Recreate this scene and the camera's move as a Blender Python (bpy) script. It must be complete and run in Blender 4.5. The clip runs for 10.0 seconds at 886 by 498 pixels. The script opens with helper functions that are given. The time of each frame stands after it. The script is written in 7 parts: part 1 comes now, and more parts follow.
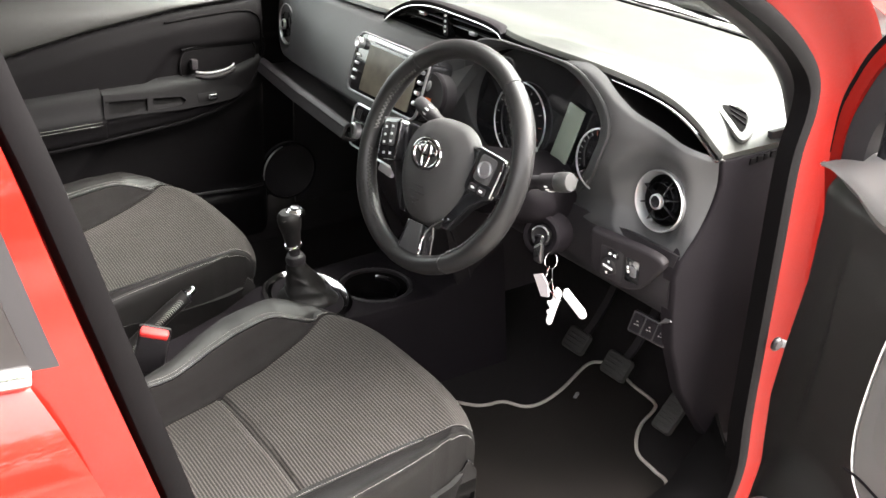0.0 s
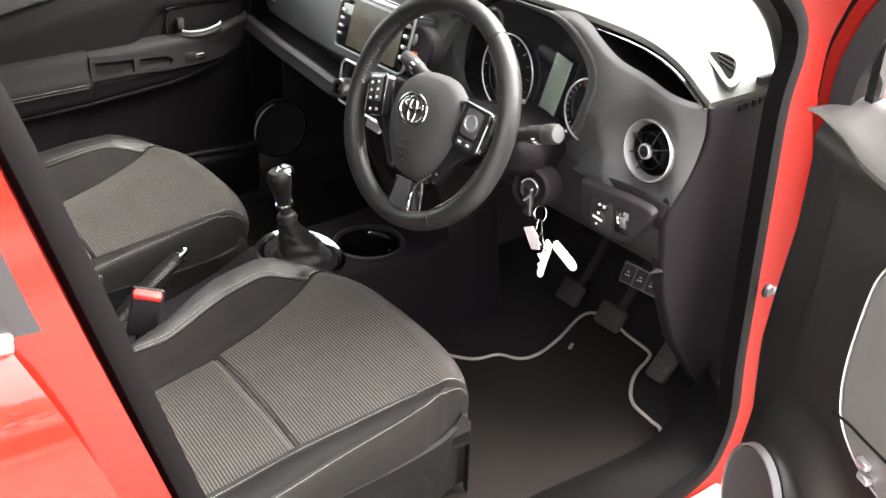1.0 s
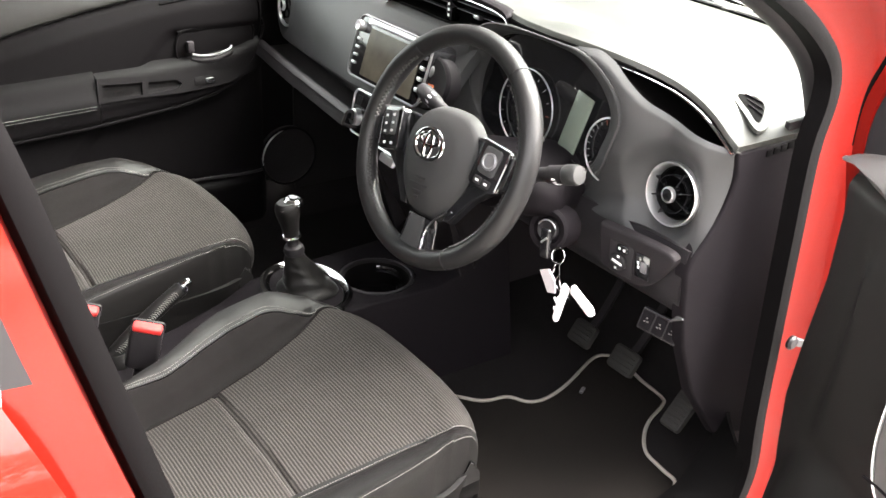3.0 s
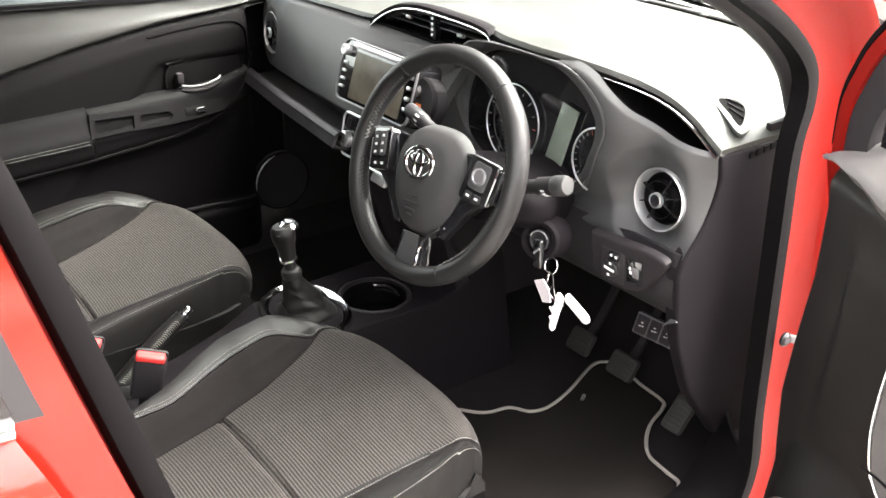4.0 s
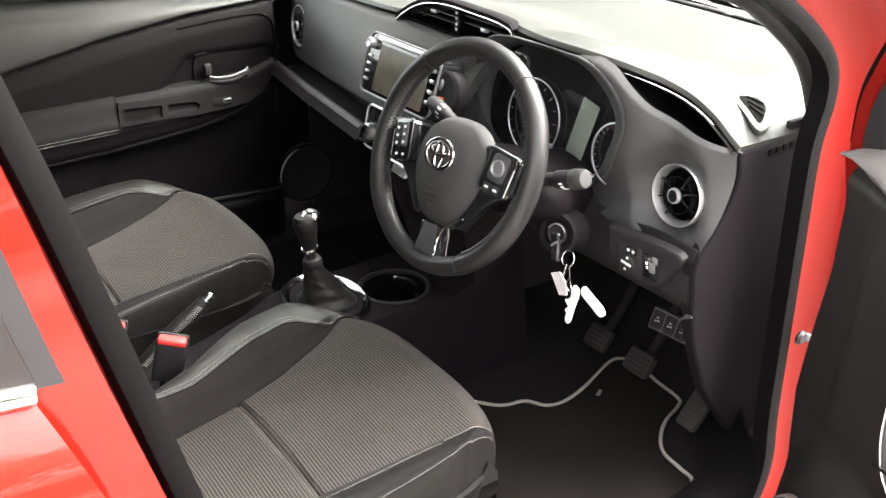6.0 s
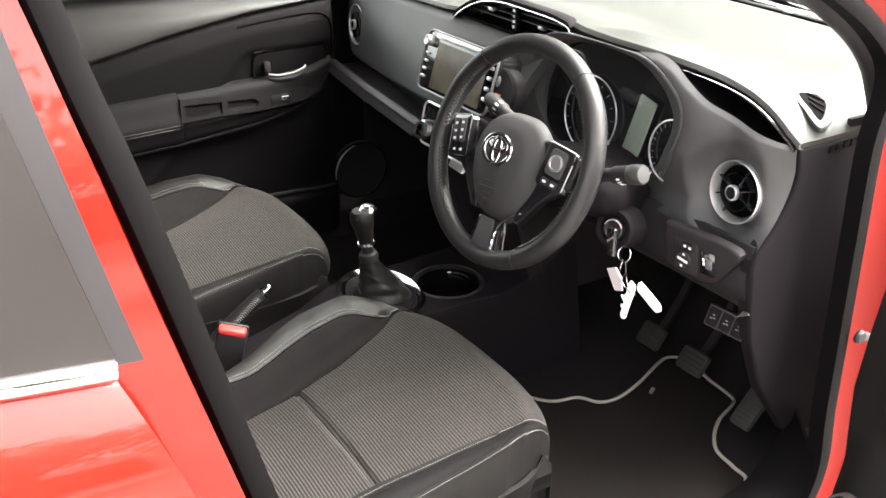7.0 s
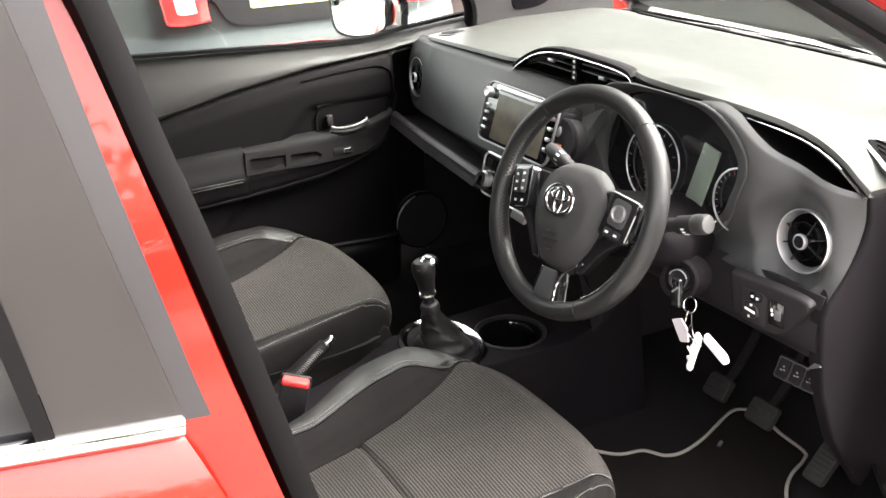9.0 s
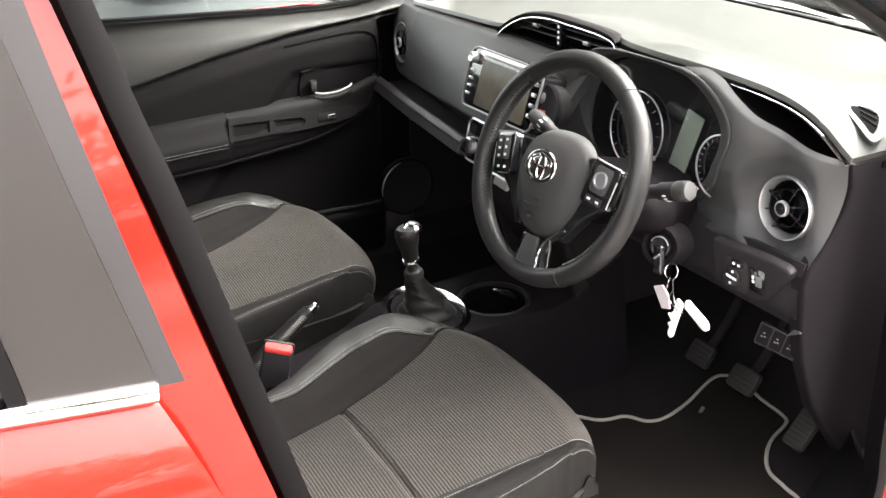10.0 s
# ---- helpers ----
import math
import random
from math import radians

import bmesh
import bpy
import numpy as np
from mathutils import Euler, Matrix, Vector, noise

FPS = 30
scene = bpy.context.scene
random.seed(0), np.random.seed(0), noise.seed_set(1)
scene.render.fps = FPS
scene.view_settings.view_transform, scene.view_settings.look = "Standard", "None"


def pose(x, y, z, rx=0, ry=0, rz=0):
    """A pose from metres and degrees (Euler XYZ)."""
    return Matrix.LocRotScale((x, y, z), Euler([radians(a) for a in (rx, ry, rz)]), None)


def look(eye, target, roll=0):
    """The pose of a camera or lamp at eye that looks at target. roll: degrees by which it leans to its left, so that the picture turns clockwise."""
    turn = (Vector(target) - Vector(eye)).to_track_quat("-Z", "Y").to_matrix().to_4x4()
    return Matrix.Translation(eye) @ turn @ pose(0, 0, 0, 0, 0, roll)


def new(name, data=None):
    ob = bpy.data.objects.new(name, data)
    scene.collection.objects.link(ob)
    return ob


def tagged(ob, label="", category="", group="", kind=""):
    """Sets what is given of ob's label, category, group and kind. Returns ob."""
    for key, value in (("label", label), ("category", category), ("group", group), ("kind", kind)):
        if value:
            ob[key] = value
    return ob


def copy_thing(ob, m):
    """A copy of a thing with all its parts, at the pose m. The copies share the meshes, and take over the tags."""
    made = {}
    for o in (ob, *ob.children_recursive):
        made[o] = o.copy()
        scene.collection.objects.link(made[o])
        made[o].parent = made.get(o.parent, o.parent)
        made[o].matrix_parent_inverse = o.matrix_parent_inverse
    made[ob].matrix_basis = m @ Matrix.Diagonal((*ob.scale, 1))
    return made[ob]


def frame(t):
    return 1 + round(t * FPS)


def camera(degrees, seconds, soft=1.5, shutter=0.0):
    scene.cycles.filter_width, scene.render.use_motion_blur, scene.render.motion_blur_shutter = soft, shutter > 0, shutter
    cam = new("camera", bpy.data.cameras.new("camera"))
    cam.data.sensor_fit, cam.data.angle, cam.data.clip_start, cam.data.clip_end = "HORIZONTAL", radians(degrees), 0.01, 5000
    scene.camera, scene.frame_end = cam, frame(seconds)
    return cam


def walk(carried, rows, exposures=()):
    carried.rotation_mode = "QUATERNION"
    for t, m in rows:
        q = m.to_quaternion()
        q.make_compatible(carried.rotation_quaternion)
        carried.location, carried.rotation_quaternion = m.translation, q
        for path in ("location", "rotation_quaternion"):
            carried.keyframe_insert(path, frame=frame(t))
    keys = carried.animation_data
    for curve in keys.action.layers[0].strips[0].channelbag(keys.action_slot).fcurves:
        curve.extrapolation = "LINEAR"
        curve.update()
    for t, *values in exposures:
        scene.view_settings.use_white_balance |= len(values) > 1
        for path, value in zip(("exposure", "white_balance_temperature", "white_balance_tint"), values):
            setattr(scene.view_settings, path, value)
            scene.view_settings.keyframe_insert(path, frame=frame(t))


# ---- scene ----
cam = camera(49.1, 10.0)
PATH = [
    (0, (1.477, -0.812, 1.418), (0.037, 0.273, 0.552), 3.3),
    (0.5, (1.487, -0.806, 1.418), (0.06, 0.241, 0.488), 2.4),
    (1, (1.486, -0.796, 1.42), (0.081, 0.264, 0.469), 1.9),
    (1.5, (1.477, -0.795, 1.419), (0.062, 0.265, 0.484), 1.4),
    (2, (1.454, -0.796, 1.417), (0.001, 0.22, 0.492), 2.4),
    (2.5, (1.425, -0.779, 1.416), (-0.012, 0.263, 0.496), 3.7),
    (2.7, (1.426, -0.773, 1.415), (-0.006, 0.289, 0.508), 3.8),
    (3.8, (1.441, -0.787, 1.42), (0.012, 0.284, 0.519), 1.4),
    (4, (1.448, -0.786, 1.426), (0.013, 0.296, 0.549), 0.6),
    (4.5, (1.459, -0.773, 1.427), (0.01, 0.295, 0.555), 0.1),
    (5, (1.465, -0.777, 1.434), (-0.057, 0.243, 0.633), -1.2),
    (5.2, (1.46, -0.774, 1.431), (-0.039, 0.245, 0.586), -0.5),
    (6.3, (1.481, -0.799, 1.417), (0.014, 0.236, 0.536), 1.3),
    (6.5, (1.486, -0.804, 1.416), (0.002, 0.21, 0.539), 1.1),
    (7, (1.48, -0.816, 1.415), (-0.04, 0.147, 0.542), 0.5),
    (7.5, (1.485, -0.824, 1.423), (-0.093, 0.094, 0.606), -0.1),
    (8, (1.485, -0.825, 1.424), (-0.118, 0.071, 0.63), -0.6),
    (8.5, (1.482, -0.824, 1.422), (-0.13, 0.06, 0.635), -0.8),
    (9, (1.475, -0.817, 1.42), (-0.141, 0.061, 0.637), -1.4),
    (9.5, (1.479, -0.807, 1.417), (-0.119, 0.054, 0.578), -1.0),
    (10, (1.478, -0.805, 1.417), (-0.105, 0.077, 0.572), -1.1),
]
walk(cam, [(t, look(eye, target, roll)) for t, eye, target, roll in PATH], exposures=((0, 4.32, 6800, 12), (1.0, 4.46, 6800, 12), (2.5, 4.46, 6800, 12), (4.5, 4.52, 6800, 12), (5.2, 4.30, 6800, 12), (10, 4.25, 6800, 12)))

# ---- world and light ----
world = bpy.data.worlds.new("overcast_sky")
scene.world = world
world.use_nodes = True
wn = world.node_tree.nodes
sky = wn.new("ShaderNodeTexSky")
sky.sky_type, sky.sun_disc = "NISHITA", False
sky.sun_elevation, sky.sun_rotation = radians(46), radians(22)
sky.air_density, sky.dust_density, sky.ozone_density = 1.0, 6.0, 1.0
grey = wn.new("ShaderNodeHueSaturation")
grey.inputs["Saturation"].default_value = 0.12
world.node_tree.links.new(sky.outputs[0], grey.inputs["Color"])
world.node_tree.links.new(grey.outputs[0], wn["Background"].inputs["Color"])
wn["Background"].inputs["Strength"].default_value = 0.15
sun = new("sun", bpy.data.lights.new("sun", "SUN"))
sun.data.energy, sun.data.angle, sun.data.color = 1.4, radians(70), (1.0, 0.97, 0.93)
sun.matrix_world = look((2.0, 5.0, 6.4), (0, 0, 0.8))


# ---- materials ----
def material(name, colour, rough, metal=0.0, grain=0.0, bump=0.0, scale=300.0, vary=0.12, blotch=7.0, coat=0.0, spec=0.5, rough_vary=0.08):
    """A surface with stains at one scale, grain and relief at another."""
    m = bpy.data.materials.new(name)
    m.use_nodes = True
    n, k = m.node_tree.nodes, m.node_tree.links
    b = n["Principled BSDF"]
    b.inputs["Roughness"].default_value, b.inputs["Metallic"].default_value = rough, metal
    b.inputs["Coat Weight"].default_value, b.inputs["Coat Roughness"].default_value = coat, 0.03
    b.inputs["Specular IOR Level"].default_value = spec
    tex = n.new("ShaderNodeTexCoord")
    big = n.new("ShaderNodeTexNoise")
    big.inputs["Scale"].default_value, big.inputs["Detail"].default_value = blotch, 5.0
    k.new(tex.outputs["Object"], big.inputs["Vector"])
    fine = n.new("ShaderNodeTexNoise")
    fine.inputs["Scale"].default_value, fine.inputs["Detail"].default_value = scale, 2.0
    k.new(tex.outputs["Object"], fine.inputs["Vector"])
    mix = n.new("ShaderNodeMix")
    mix.data_type = "RGBA"
    mix.inputs["A"].default_value = (*[c * (1 - vary) for c in colour], 1)
    mix.inputs["B"].default_value = (*[min(1, c * (1 + vary)) for c in colour], 1)
    add = n.new("ShaderNodeMath")
    add.operation = "MULTIPLY_ADD"
    add.inputs[1].default_value, add.inputs[2].default_value = grain, 0.0
    k.new(fine.outputs["Fac"], add.inputs[0])
    both = n.new("ShaderNodeMath")
    both.operation = "ADD"
    k.new(big.outputs["Fac"], both.inputs[0])
    k.new(add.outputs[0], both.inputs[1])
    k.new(both.outputs[0], mix.inputs["Factor"])
    k.new(mix.outputs["Result"], b.inputs["Base Color"])
    rr = n.new("ShaderNodeMapRange")
    rr.inputs["To Min"].default_value, rr.inputs["To Max"].default_value = max(0.02, rough - rough_vary), min(1.0, rough + rough_vary)
    k.new(big.outputs["Fac"], rr.inputs["Value"])
    k.new(rr.outputs[0], b.inputs["Roughness"])
    if bump:
        bp = n.new("ShaderNodeBump")
        bp.inputs["Strength"].default_value, bp.inputs["Distance"].default_value = bump, 0.0008
        k.new(fine.outputs["Fac"], bp.inputs["Height"])
        k.new(bp.outputs[0], b.inputs["Normal"])
    return m


PLASTIC = material("grained_black_plastic", (0.028, 0.028, 0.029), 0.54, bump=0.35, scale=900, vary=0.15, spec=0.42)
PAD = material("soft_dash_pad", (0.027, 0.028, 0.0255), 0.40, bump=0.3, scale=800, vary=0.12, spec=0.46)
TRIMP = material("dark_trim_plastic", (0.0125, 0.0112, 0.0125), 0.5, bump=0.35, scale=700, vary=0.2, spec=0.25)
# Shaded tone of the door trim: light falloff across the cabin is coloured in.
SOFT = material("shaded_door_trim", (0.0031, 0.0028, 0.0031), 0.52, bump=0.25, scale=650, vary=0.15, spec=0.06)
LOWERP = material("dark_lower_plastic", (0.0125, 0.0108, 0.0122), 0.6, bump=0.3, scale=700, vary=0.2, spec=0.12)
LACE = material("black_waxed_lace", (0.030, 0.029, 0.028), 0.6, vary=0.2)
# Door trim again, lighter and glossier to stand in for light from the window.
SHOULDER = material("lit_door_shoulder", (0.0115, 0.0115, 0.0110), 0.46, bump=0.2, scale=700, vary=0.12, spec=0.32)
LEATHER = material("black_leather", (0.0066, 0.0062, 0.0061), 0.46, bump=0.4, scale=420, vary=0.2, spec=0.16)
RIMLEATHER = material("wheel_leather", (0.010, 0.0096, 0.0100), 0.42, bump=0.35, scale=600, vary=0.2, spec=0.32)
COVER = material("soft_airbag_plastic", (0.024, 0.0235, 0.0240), 0.62, bump=0.35, scale=900, vary=0.12, spec=0.25)
GLOSSBLACK = material("piano_black", (0.008, 0.008, 0.009), 0.08, coat=0.5, vary=0.2, rough_vary=0.03)
SATINBLACK = material("satin_black_film", (0.0105, 0.0096, 0.0102), 0.45, vary=0.10, bump=0.08, scale=900, spec=0.26)
RUBBER = material("rubber_seal", (0.0026, 0.0023, 0.0025), 0.6, bump=0.15, scale=300, vary=0.2, spec=0.04)
CHROME = material("chrome", (0.66, 0.66, 0.67), 0.10, metal=1.0, vary=0.04, rough_vary=0.05)
# Black trim plastic; on the console its tone also stands in for shadow.
ENDP = material("matt_black_and_console_shade", (0.0064, 0.0053, 0.0064), 0.68, bump=0.3, scale=700, vary=0.2, spec=0.05)
# Lit tone of the same door trim, for the open driver's door.
DOORP = material("lit_door_trim", (0.0085, 0.0078, 0.0074), 0.42, bump=0.25, scale=700, vary=0.15, spec=0.34)
STRIPM = material("bright_strip_metal", (0.70, 0.70, 0.70), 0.07, metal=1.0, vary=0.06, rough_vary=0.05)
PANELG = material("glossy_corner_plastic", (0.0098, 0.0085, 0.0083), 0.36, vary=0.10, spec=0.26)
PULLG = material("grey_switch_panel", (0.085, 0.082, 0.080), 0.40, bump=0.1, scale=800, vary=0.10)
# Pale green-grey stands in for the veiling reflection in the windscreen.
COWLG = material("cowl_with_glass_veil", (0.26, 0.27, 0.25), 0.7, bump=0.5, scale=300, vary=0.2)
# Paints near-black shade into pockets, ducts and wells; also black seals and trim.
HOLLOW = material("recess_shade_and_black_trim", (0.0014, 0.0012, 0.0013), 0.8, vary=0.2, spec=0.05)
SATIN = material("satin_silver", (0.62, 0.62, 0.63), 0.32, metal=0.9, vary=0.06, bump=0.1, scale=900)
GUN = material("dark_silver", (0.22, 0.22, 0.23), 0.35, metal=0.7, vary=0.1)
RED = material("red_body_paint", (0.152, 0.0046, 0.0022), 0.40, coat=0.56, spec=0.08, vary=0.05, rough_vary=0.04)
REDIN = material("red_jamb_paint", (0.118, 0.0034, 0.0020), 0.45, spec=0.08, coat=0.12, vary=0.08, rough_vary=0.06)
CARPET = material("black_carpet", (0.0070, 0.0062, 0.0063), 0.95, bump=1.0, scale=500, vary=0.5, grain=0.5, spec=0.1)
MAT = material("mat_carpet", (0.0056, 0.0047, 0.0042), 0.95, bump=1.0, scale=700, vary=0.7, grain=0.6, blotch=9, spec=0.1)
BINDING = material("grey_mat_binding", (0.19, 0.175, 0.155), 0.9, bump=1.0, scale=500, vary=0.35, grain=0.5)
THREAD = material("grey_thread", (0.12, 0.117, 0.108), 0.8, vary=0.2)
REDPL = material("red_button_plastic", (0.50, 0.028, 0.026), 0.4, vary=0.08)
WHITE = material("white_plastic", (0.85, 0.84, 0.82), 0.35, vary=0.05)
MARK = material("white_marking", (0.7, 0.7, 0.7), 0.6, vary=0.05)
ORANGE = material("amber_marking", (0.75, 0.18, 0.06), 0.5, vary=0.05)
PEDALR = material("pedal_rubber", (0.0075, 0.0066, 0.0058), 0.8, bump=0.8, scale=250, vary=0.35)
# Paler tone of the black pillar trim, with the light on it coloured in.
PILLARG = material("lit_pillar_plastic", (0.034, 0.032, 0.033), 0.6, bump=0.3, scale=700, vary=0.12, spec=0.3)
SUEDE = material("matt_black_seat_cloth", (0.0085, 0.0076, 0.0076), 0.9, bump=0.6, scale=900, vary=0.2, spec=0.05)
HEADLINE = material("headlining", (0.45, 0.44, 0.42), 0.9, bump=0.4, scale=500, vary=0.1)
ASPHALT = material("worn_concrete", (0.165, 0.160, 0.148), 0.9, bump=1.0, scale=140, vary=0.3, grain=0.6)
GREYPAINT = material("grey_car_paint", (0.018, 0.021, 0.022), 0.30, coat=0.28, spec=0.3, vary=0.08)
REDPAINT = material("red_car_paint", (0.30, 0.012, 0.008), 0.3, coat=1.0, vary=0.05)
WHITEPAINT = material("white_car_paint", (0.8, 0.8, 0.8), 0.25, coat=1.0, vary=0.03)
LENS = material("red_lamp_lens", (0.65, 0.02, 0.02), 0.12, coat=1.0, vary=0.1)
LENSW = material("clear_lamp_lens", (0.6, 0.6, 0.6), 0.15, coat=1.0, vary=0.1)
YELLOW = material("yellow_plate", (0.80, 0.68, 0.22), 0.4, vary=0.05)
WALLM = material("rendered_wall", (0.55, 0.53, 0.50), 0.85, bump=0.5, scale=60, vary=0.12, blotch=1.0)
DARKGLASS = material("tinted_glass", (0.008, 0.008, 0.009), 0.04, spec=0.3, coat=0.2, vary=0.1, rough_vary=0.02)
SILVERBTN = material("grey_knob_plastic", (0.021, 0.021, 0.021), 0.4, metal=0.0, vary=0.1)


def glass(name, tint):
    m = bpy.data.materials.new(name)
    m.use_nodes = True
    n, k = m.node_tree.nodes, m.node_tree.links
    clear, gloss, mix, fr = n.new("ShaderNodeBsdfTransparent"), n.new("ShaderNodeBsdfGlossy"), n.new("ShaderNodeMixShader"), n.new("ShaderNodeFresnel")
    clear.inputs["Color"].default_value = (*tint, 1)
    gloss.inputs["Roughness"].default_value = 0.01
    fr.inputs["IOR"].default_value = 1.45
    k.new(fr.outputs[0], mix.inputs[0])
    k.new(clear.outputs[0], mix.inputs[1])
    k.new(gloss.outputs[0], mix.inputs[2])
    k.new(mix.outputs[0], n["Material Output"].inputs[0])
    return m


GLASS = glass("window_glass", (0.86, 0.90, 0.88))


def cloth_material():
    """Ribbed seat cloth: pale threads over dark, ribs across the cushion."""
    m = material("ribbed_cloth", (0.05, 0.05, 0.05), 0.9, bump=0.0, spec=0.15)
    n, k = m.node_tree.nodes, m.node_tree.links
    b = n["Principled BSDF"]
    tex = n.new("ShaderNodeTexCoord")
    mp = n.new("ShaderNodeMapping")
    mp.inputs["Rotation"].default_value = (0, 0, radians(RIB_TURN))
    k.new(tex.outputs["Object"], mp.inputs["Vector"])
    w = n.new("ShaderNodeTexWave")
    w.wave_type, w.bands_direction = "BANDS", "Y"
    w.inputs["Scale"].default_value = 6.2832 / 20 / RIB_PITCH
    w.inputs["Distortion"].default_value, w.inputs["Detail"].default_value, w.inputs["Detail Scale"].default_value = 0.6, 1.0, 3.0
    k.new(mp.outputs[0], w.inputs["Vector"])
    t = n.new("ShaderNodeTexWave")
    t.wave_type, t.bands_direction = "BANDS", "X"
    t.inputs["Scale"].default_value, t.inputs["Distortion"].default_value = 6.2832 / 20 / 0.0030, 1.5
    k.new(mp.outputs[0], t.inputs["Vector"])
    wear = n.new("ShaderNodeTexNoise")
    wear.inputs["Scale"].default_value, wear.inputs["Detail"].default_value = 11, 6
    k.new(tex.outputs["Object"], wear.inputs["Vector"])
    ramp = n.new("ShaderNodeValToRGB")
    ramp.color_ramp.elements[0].position, ramp.color_ramp.elements[0].color = 0.22, (0.0130, 0.0116, 0.0112, 1)
    ramp.color_ramp.elements[1].position, ramp.color_ramp.elements[1].color = 0.90, (0.047, 0.0428, 0.0400, 1)
    mul = n.new("ShaderNodeMath")
    mul.operation = "MULTIPLY"
    mr = n.new("ShaderNodeMapRange")
    mr.inputs["To Min"].default_value, mr.inputs["To Max"].default_value = 0.55, 1.0
    k.new(t.outputs["Fac"], mr.inputs["Value"])
    k.new(w.outputs["Fac"], mul.inputs[0])
    k.new(mr.outputs[0], mul.inputs[1])
    wr = n.new("ShaderNodeMapRange")
    wr.inputs["To Min"].default_value, wr.inputs["To Max"].default_value = 0.8, 1.2
    k.new(wear.outputs["Fac"], wr.inputs["Value"])
    m2 = n.new("ShaderNodeMath")
    m2.operation = "MULTIPLY"
    k.new(mul.outputs[0], m2.inputs[0])
    k.new(wr.outputs[0], m2.inputs[1])
    k.new(m2.outputs[0], ramp.inputs["Fac"])
    k.new(ramp.outputs["Color"], b.inputs["Base Color"])
    bp = n.new("ShaderNodeBump")
    bp.inputs["Strength"].default_value, bp.inputs["Distance"].default_value = 0.5, 0.0008
    k.new(m2.outputs[0], bp.inputs["Height"])
    k.new(bp.outputs[0], b.inputs["Normal"])
    return m


RIB_TURN, RIB_PITCH = 0.0, 0.0048
CLOTH = cloth_material()


# ---- building helpers ----
def V(*a):
    return Vector(a)


def thing(name, at, label, category, group="", kind=""):
    e = new(name)
    e.empty_display_size = 0.05
    e.location = at
    bpy.context.view_layer.update()
    return tagged(e, label, category, group, kind)


def finish(name, bm, mat, angle=35):
    bmesh.ops.recalc_face_normals(bm, faces=bm.faces)
    me = bpy.data.meshes.new(name)
    bm.to_mesh(me)
    bm.free()
    me.materials.append(mat)
    for p in me.polygons:
        p.use_smooth = True
    me.set_sharp_from_angle(angle=radians(angle))
    return new(name, me)


def part(name, bm, mat, parent, label="", angle=35):
    """One mesh under a thing or a part, its points given in world places."""
    ob = finish(name, bm, mat, angle)
    ob.parent = parent
    up = parent.matrix_basis.copy() if parent.parent is None else parent.parent.matrix_basis.copy()
    ob.matrix_parent_inverse = up.inverted() if parent.parent is None else Matrix.Identity(4)
    return tagged(ob, label) if label else ob


def solo(name, bm, mat, label, category, group="", kind="", angle=35):
    return tagged(finish(name, bm, mat, angle), label, category, group, kind)


def axes(o, x, y):
    """A frame with its origin and the ways of its x and y axes."""
    x, y = Vector(x).normalized(), Vector(y)
    z = x.cross(y).normalized()
    y = z.cross(x)
    return Matrix(((x[0], y[0], z[0], o[0]), (x[1], y[1], z[1], o[1]), (x[2], y[2], z[2], o[2]), (0, 0, 0, 1)))


def smooth(pts, n=8, closed=False):
    """A rounded line through the given points."""
    p = [Vector(q) for q in pts]
    m, out = len(p), []
    for i in range(m if closed else m - 1):
        a, b, c, d = (p[(i + j - 1) % m] if closed else p[min(max(i + j - 1, 0), m - 1)] for j in range(4))
        for s in range(n):
            t = s / n
            out.append(0.5 * (2 * b + (c - a) * t + (2 * a - 5 * b + 4 * c - d) * t * t + (3 * b - a - 3 * c + d) * t ** 3))
    return out if closed else out + [p[-1]]


def sheet(nu, nv, f, thick=0.0, wrap=False, bm=None):
    """A surface f(u, v), with a thickness set off along its normals."""
    bm = bm or bmesh.new()
    rows = [[bm.verts.new(f(i / nu, j / nv)) for j in range(nv + 1)] for i in range(nu if wrap else nu + 1)]
    faces = []
    for i in range(nu):
        a, b = rows[i], rows[(i + 1) % len(rows)]
        for j in range(nv):
            faces.append(bm.faces.new((a[j], b[j], b[j + 1], a[j + 1])))
    if thick:
        bmesh.ops.recalc_face_normals(bm, faces=faces)
        bmesh.ops.solidify(bm, geom=faces, thickness=thick)
    return bm


def sweep(path, section, closed=False, up=(0, 0, 1), bm=None, cap=True, scale=None):
    """Carries a closed 2D section along a path; its second axis keeps towards up."""
    bm = bm or bmesh.new()
    p = [Vector(q) for q in path]
    m, rings = len(p), []
    for i in range(m):
        a, b = (p[i - 1], p[(i + 1) % m]) if closed else (p[max(i - 1, 0)], p[min(i + 1, m - 1)])
        d = (b - a).normalized()
        u = up(i / max(1, m - 1)) if callable(up) else Vector(up)
        s = d.cross(u)
        s = s.normalized() if s.length > 1e-6 else d.orthogonal().normalized()
        w = s.cross(d)
        k = scale(i / max(1, m - 1)) if scale else 1.0
        rings.append([bm.verts.new(p[i] + k * (x * s + y * w)) for x, y in section])
    for i in range(m if closed else m - 1):
        a, b = rings[i], rings[(i + 1) % m]
        for j in range(len(section)):
            bm.faces.new((a[j], a[(j + 1) % len(section)], b[(j + 1) % len(section)], b[j]))
    if cap and not closed:
        bm.faces.new(rings[0])
        bm.faces.new(rings[-1])
    return bm


def oval(rx, ry=None, n=12):
    ry = rx if ry is None else ry
    return [(rx * math.cos(2 * math.pi * i / n), ry * math.sin(2 * math.pi * i / n)) for i in range(n)]


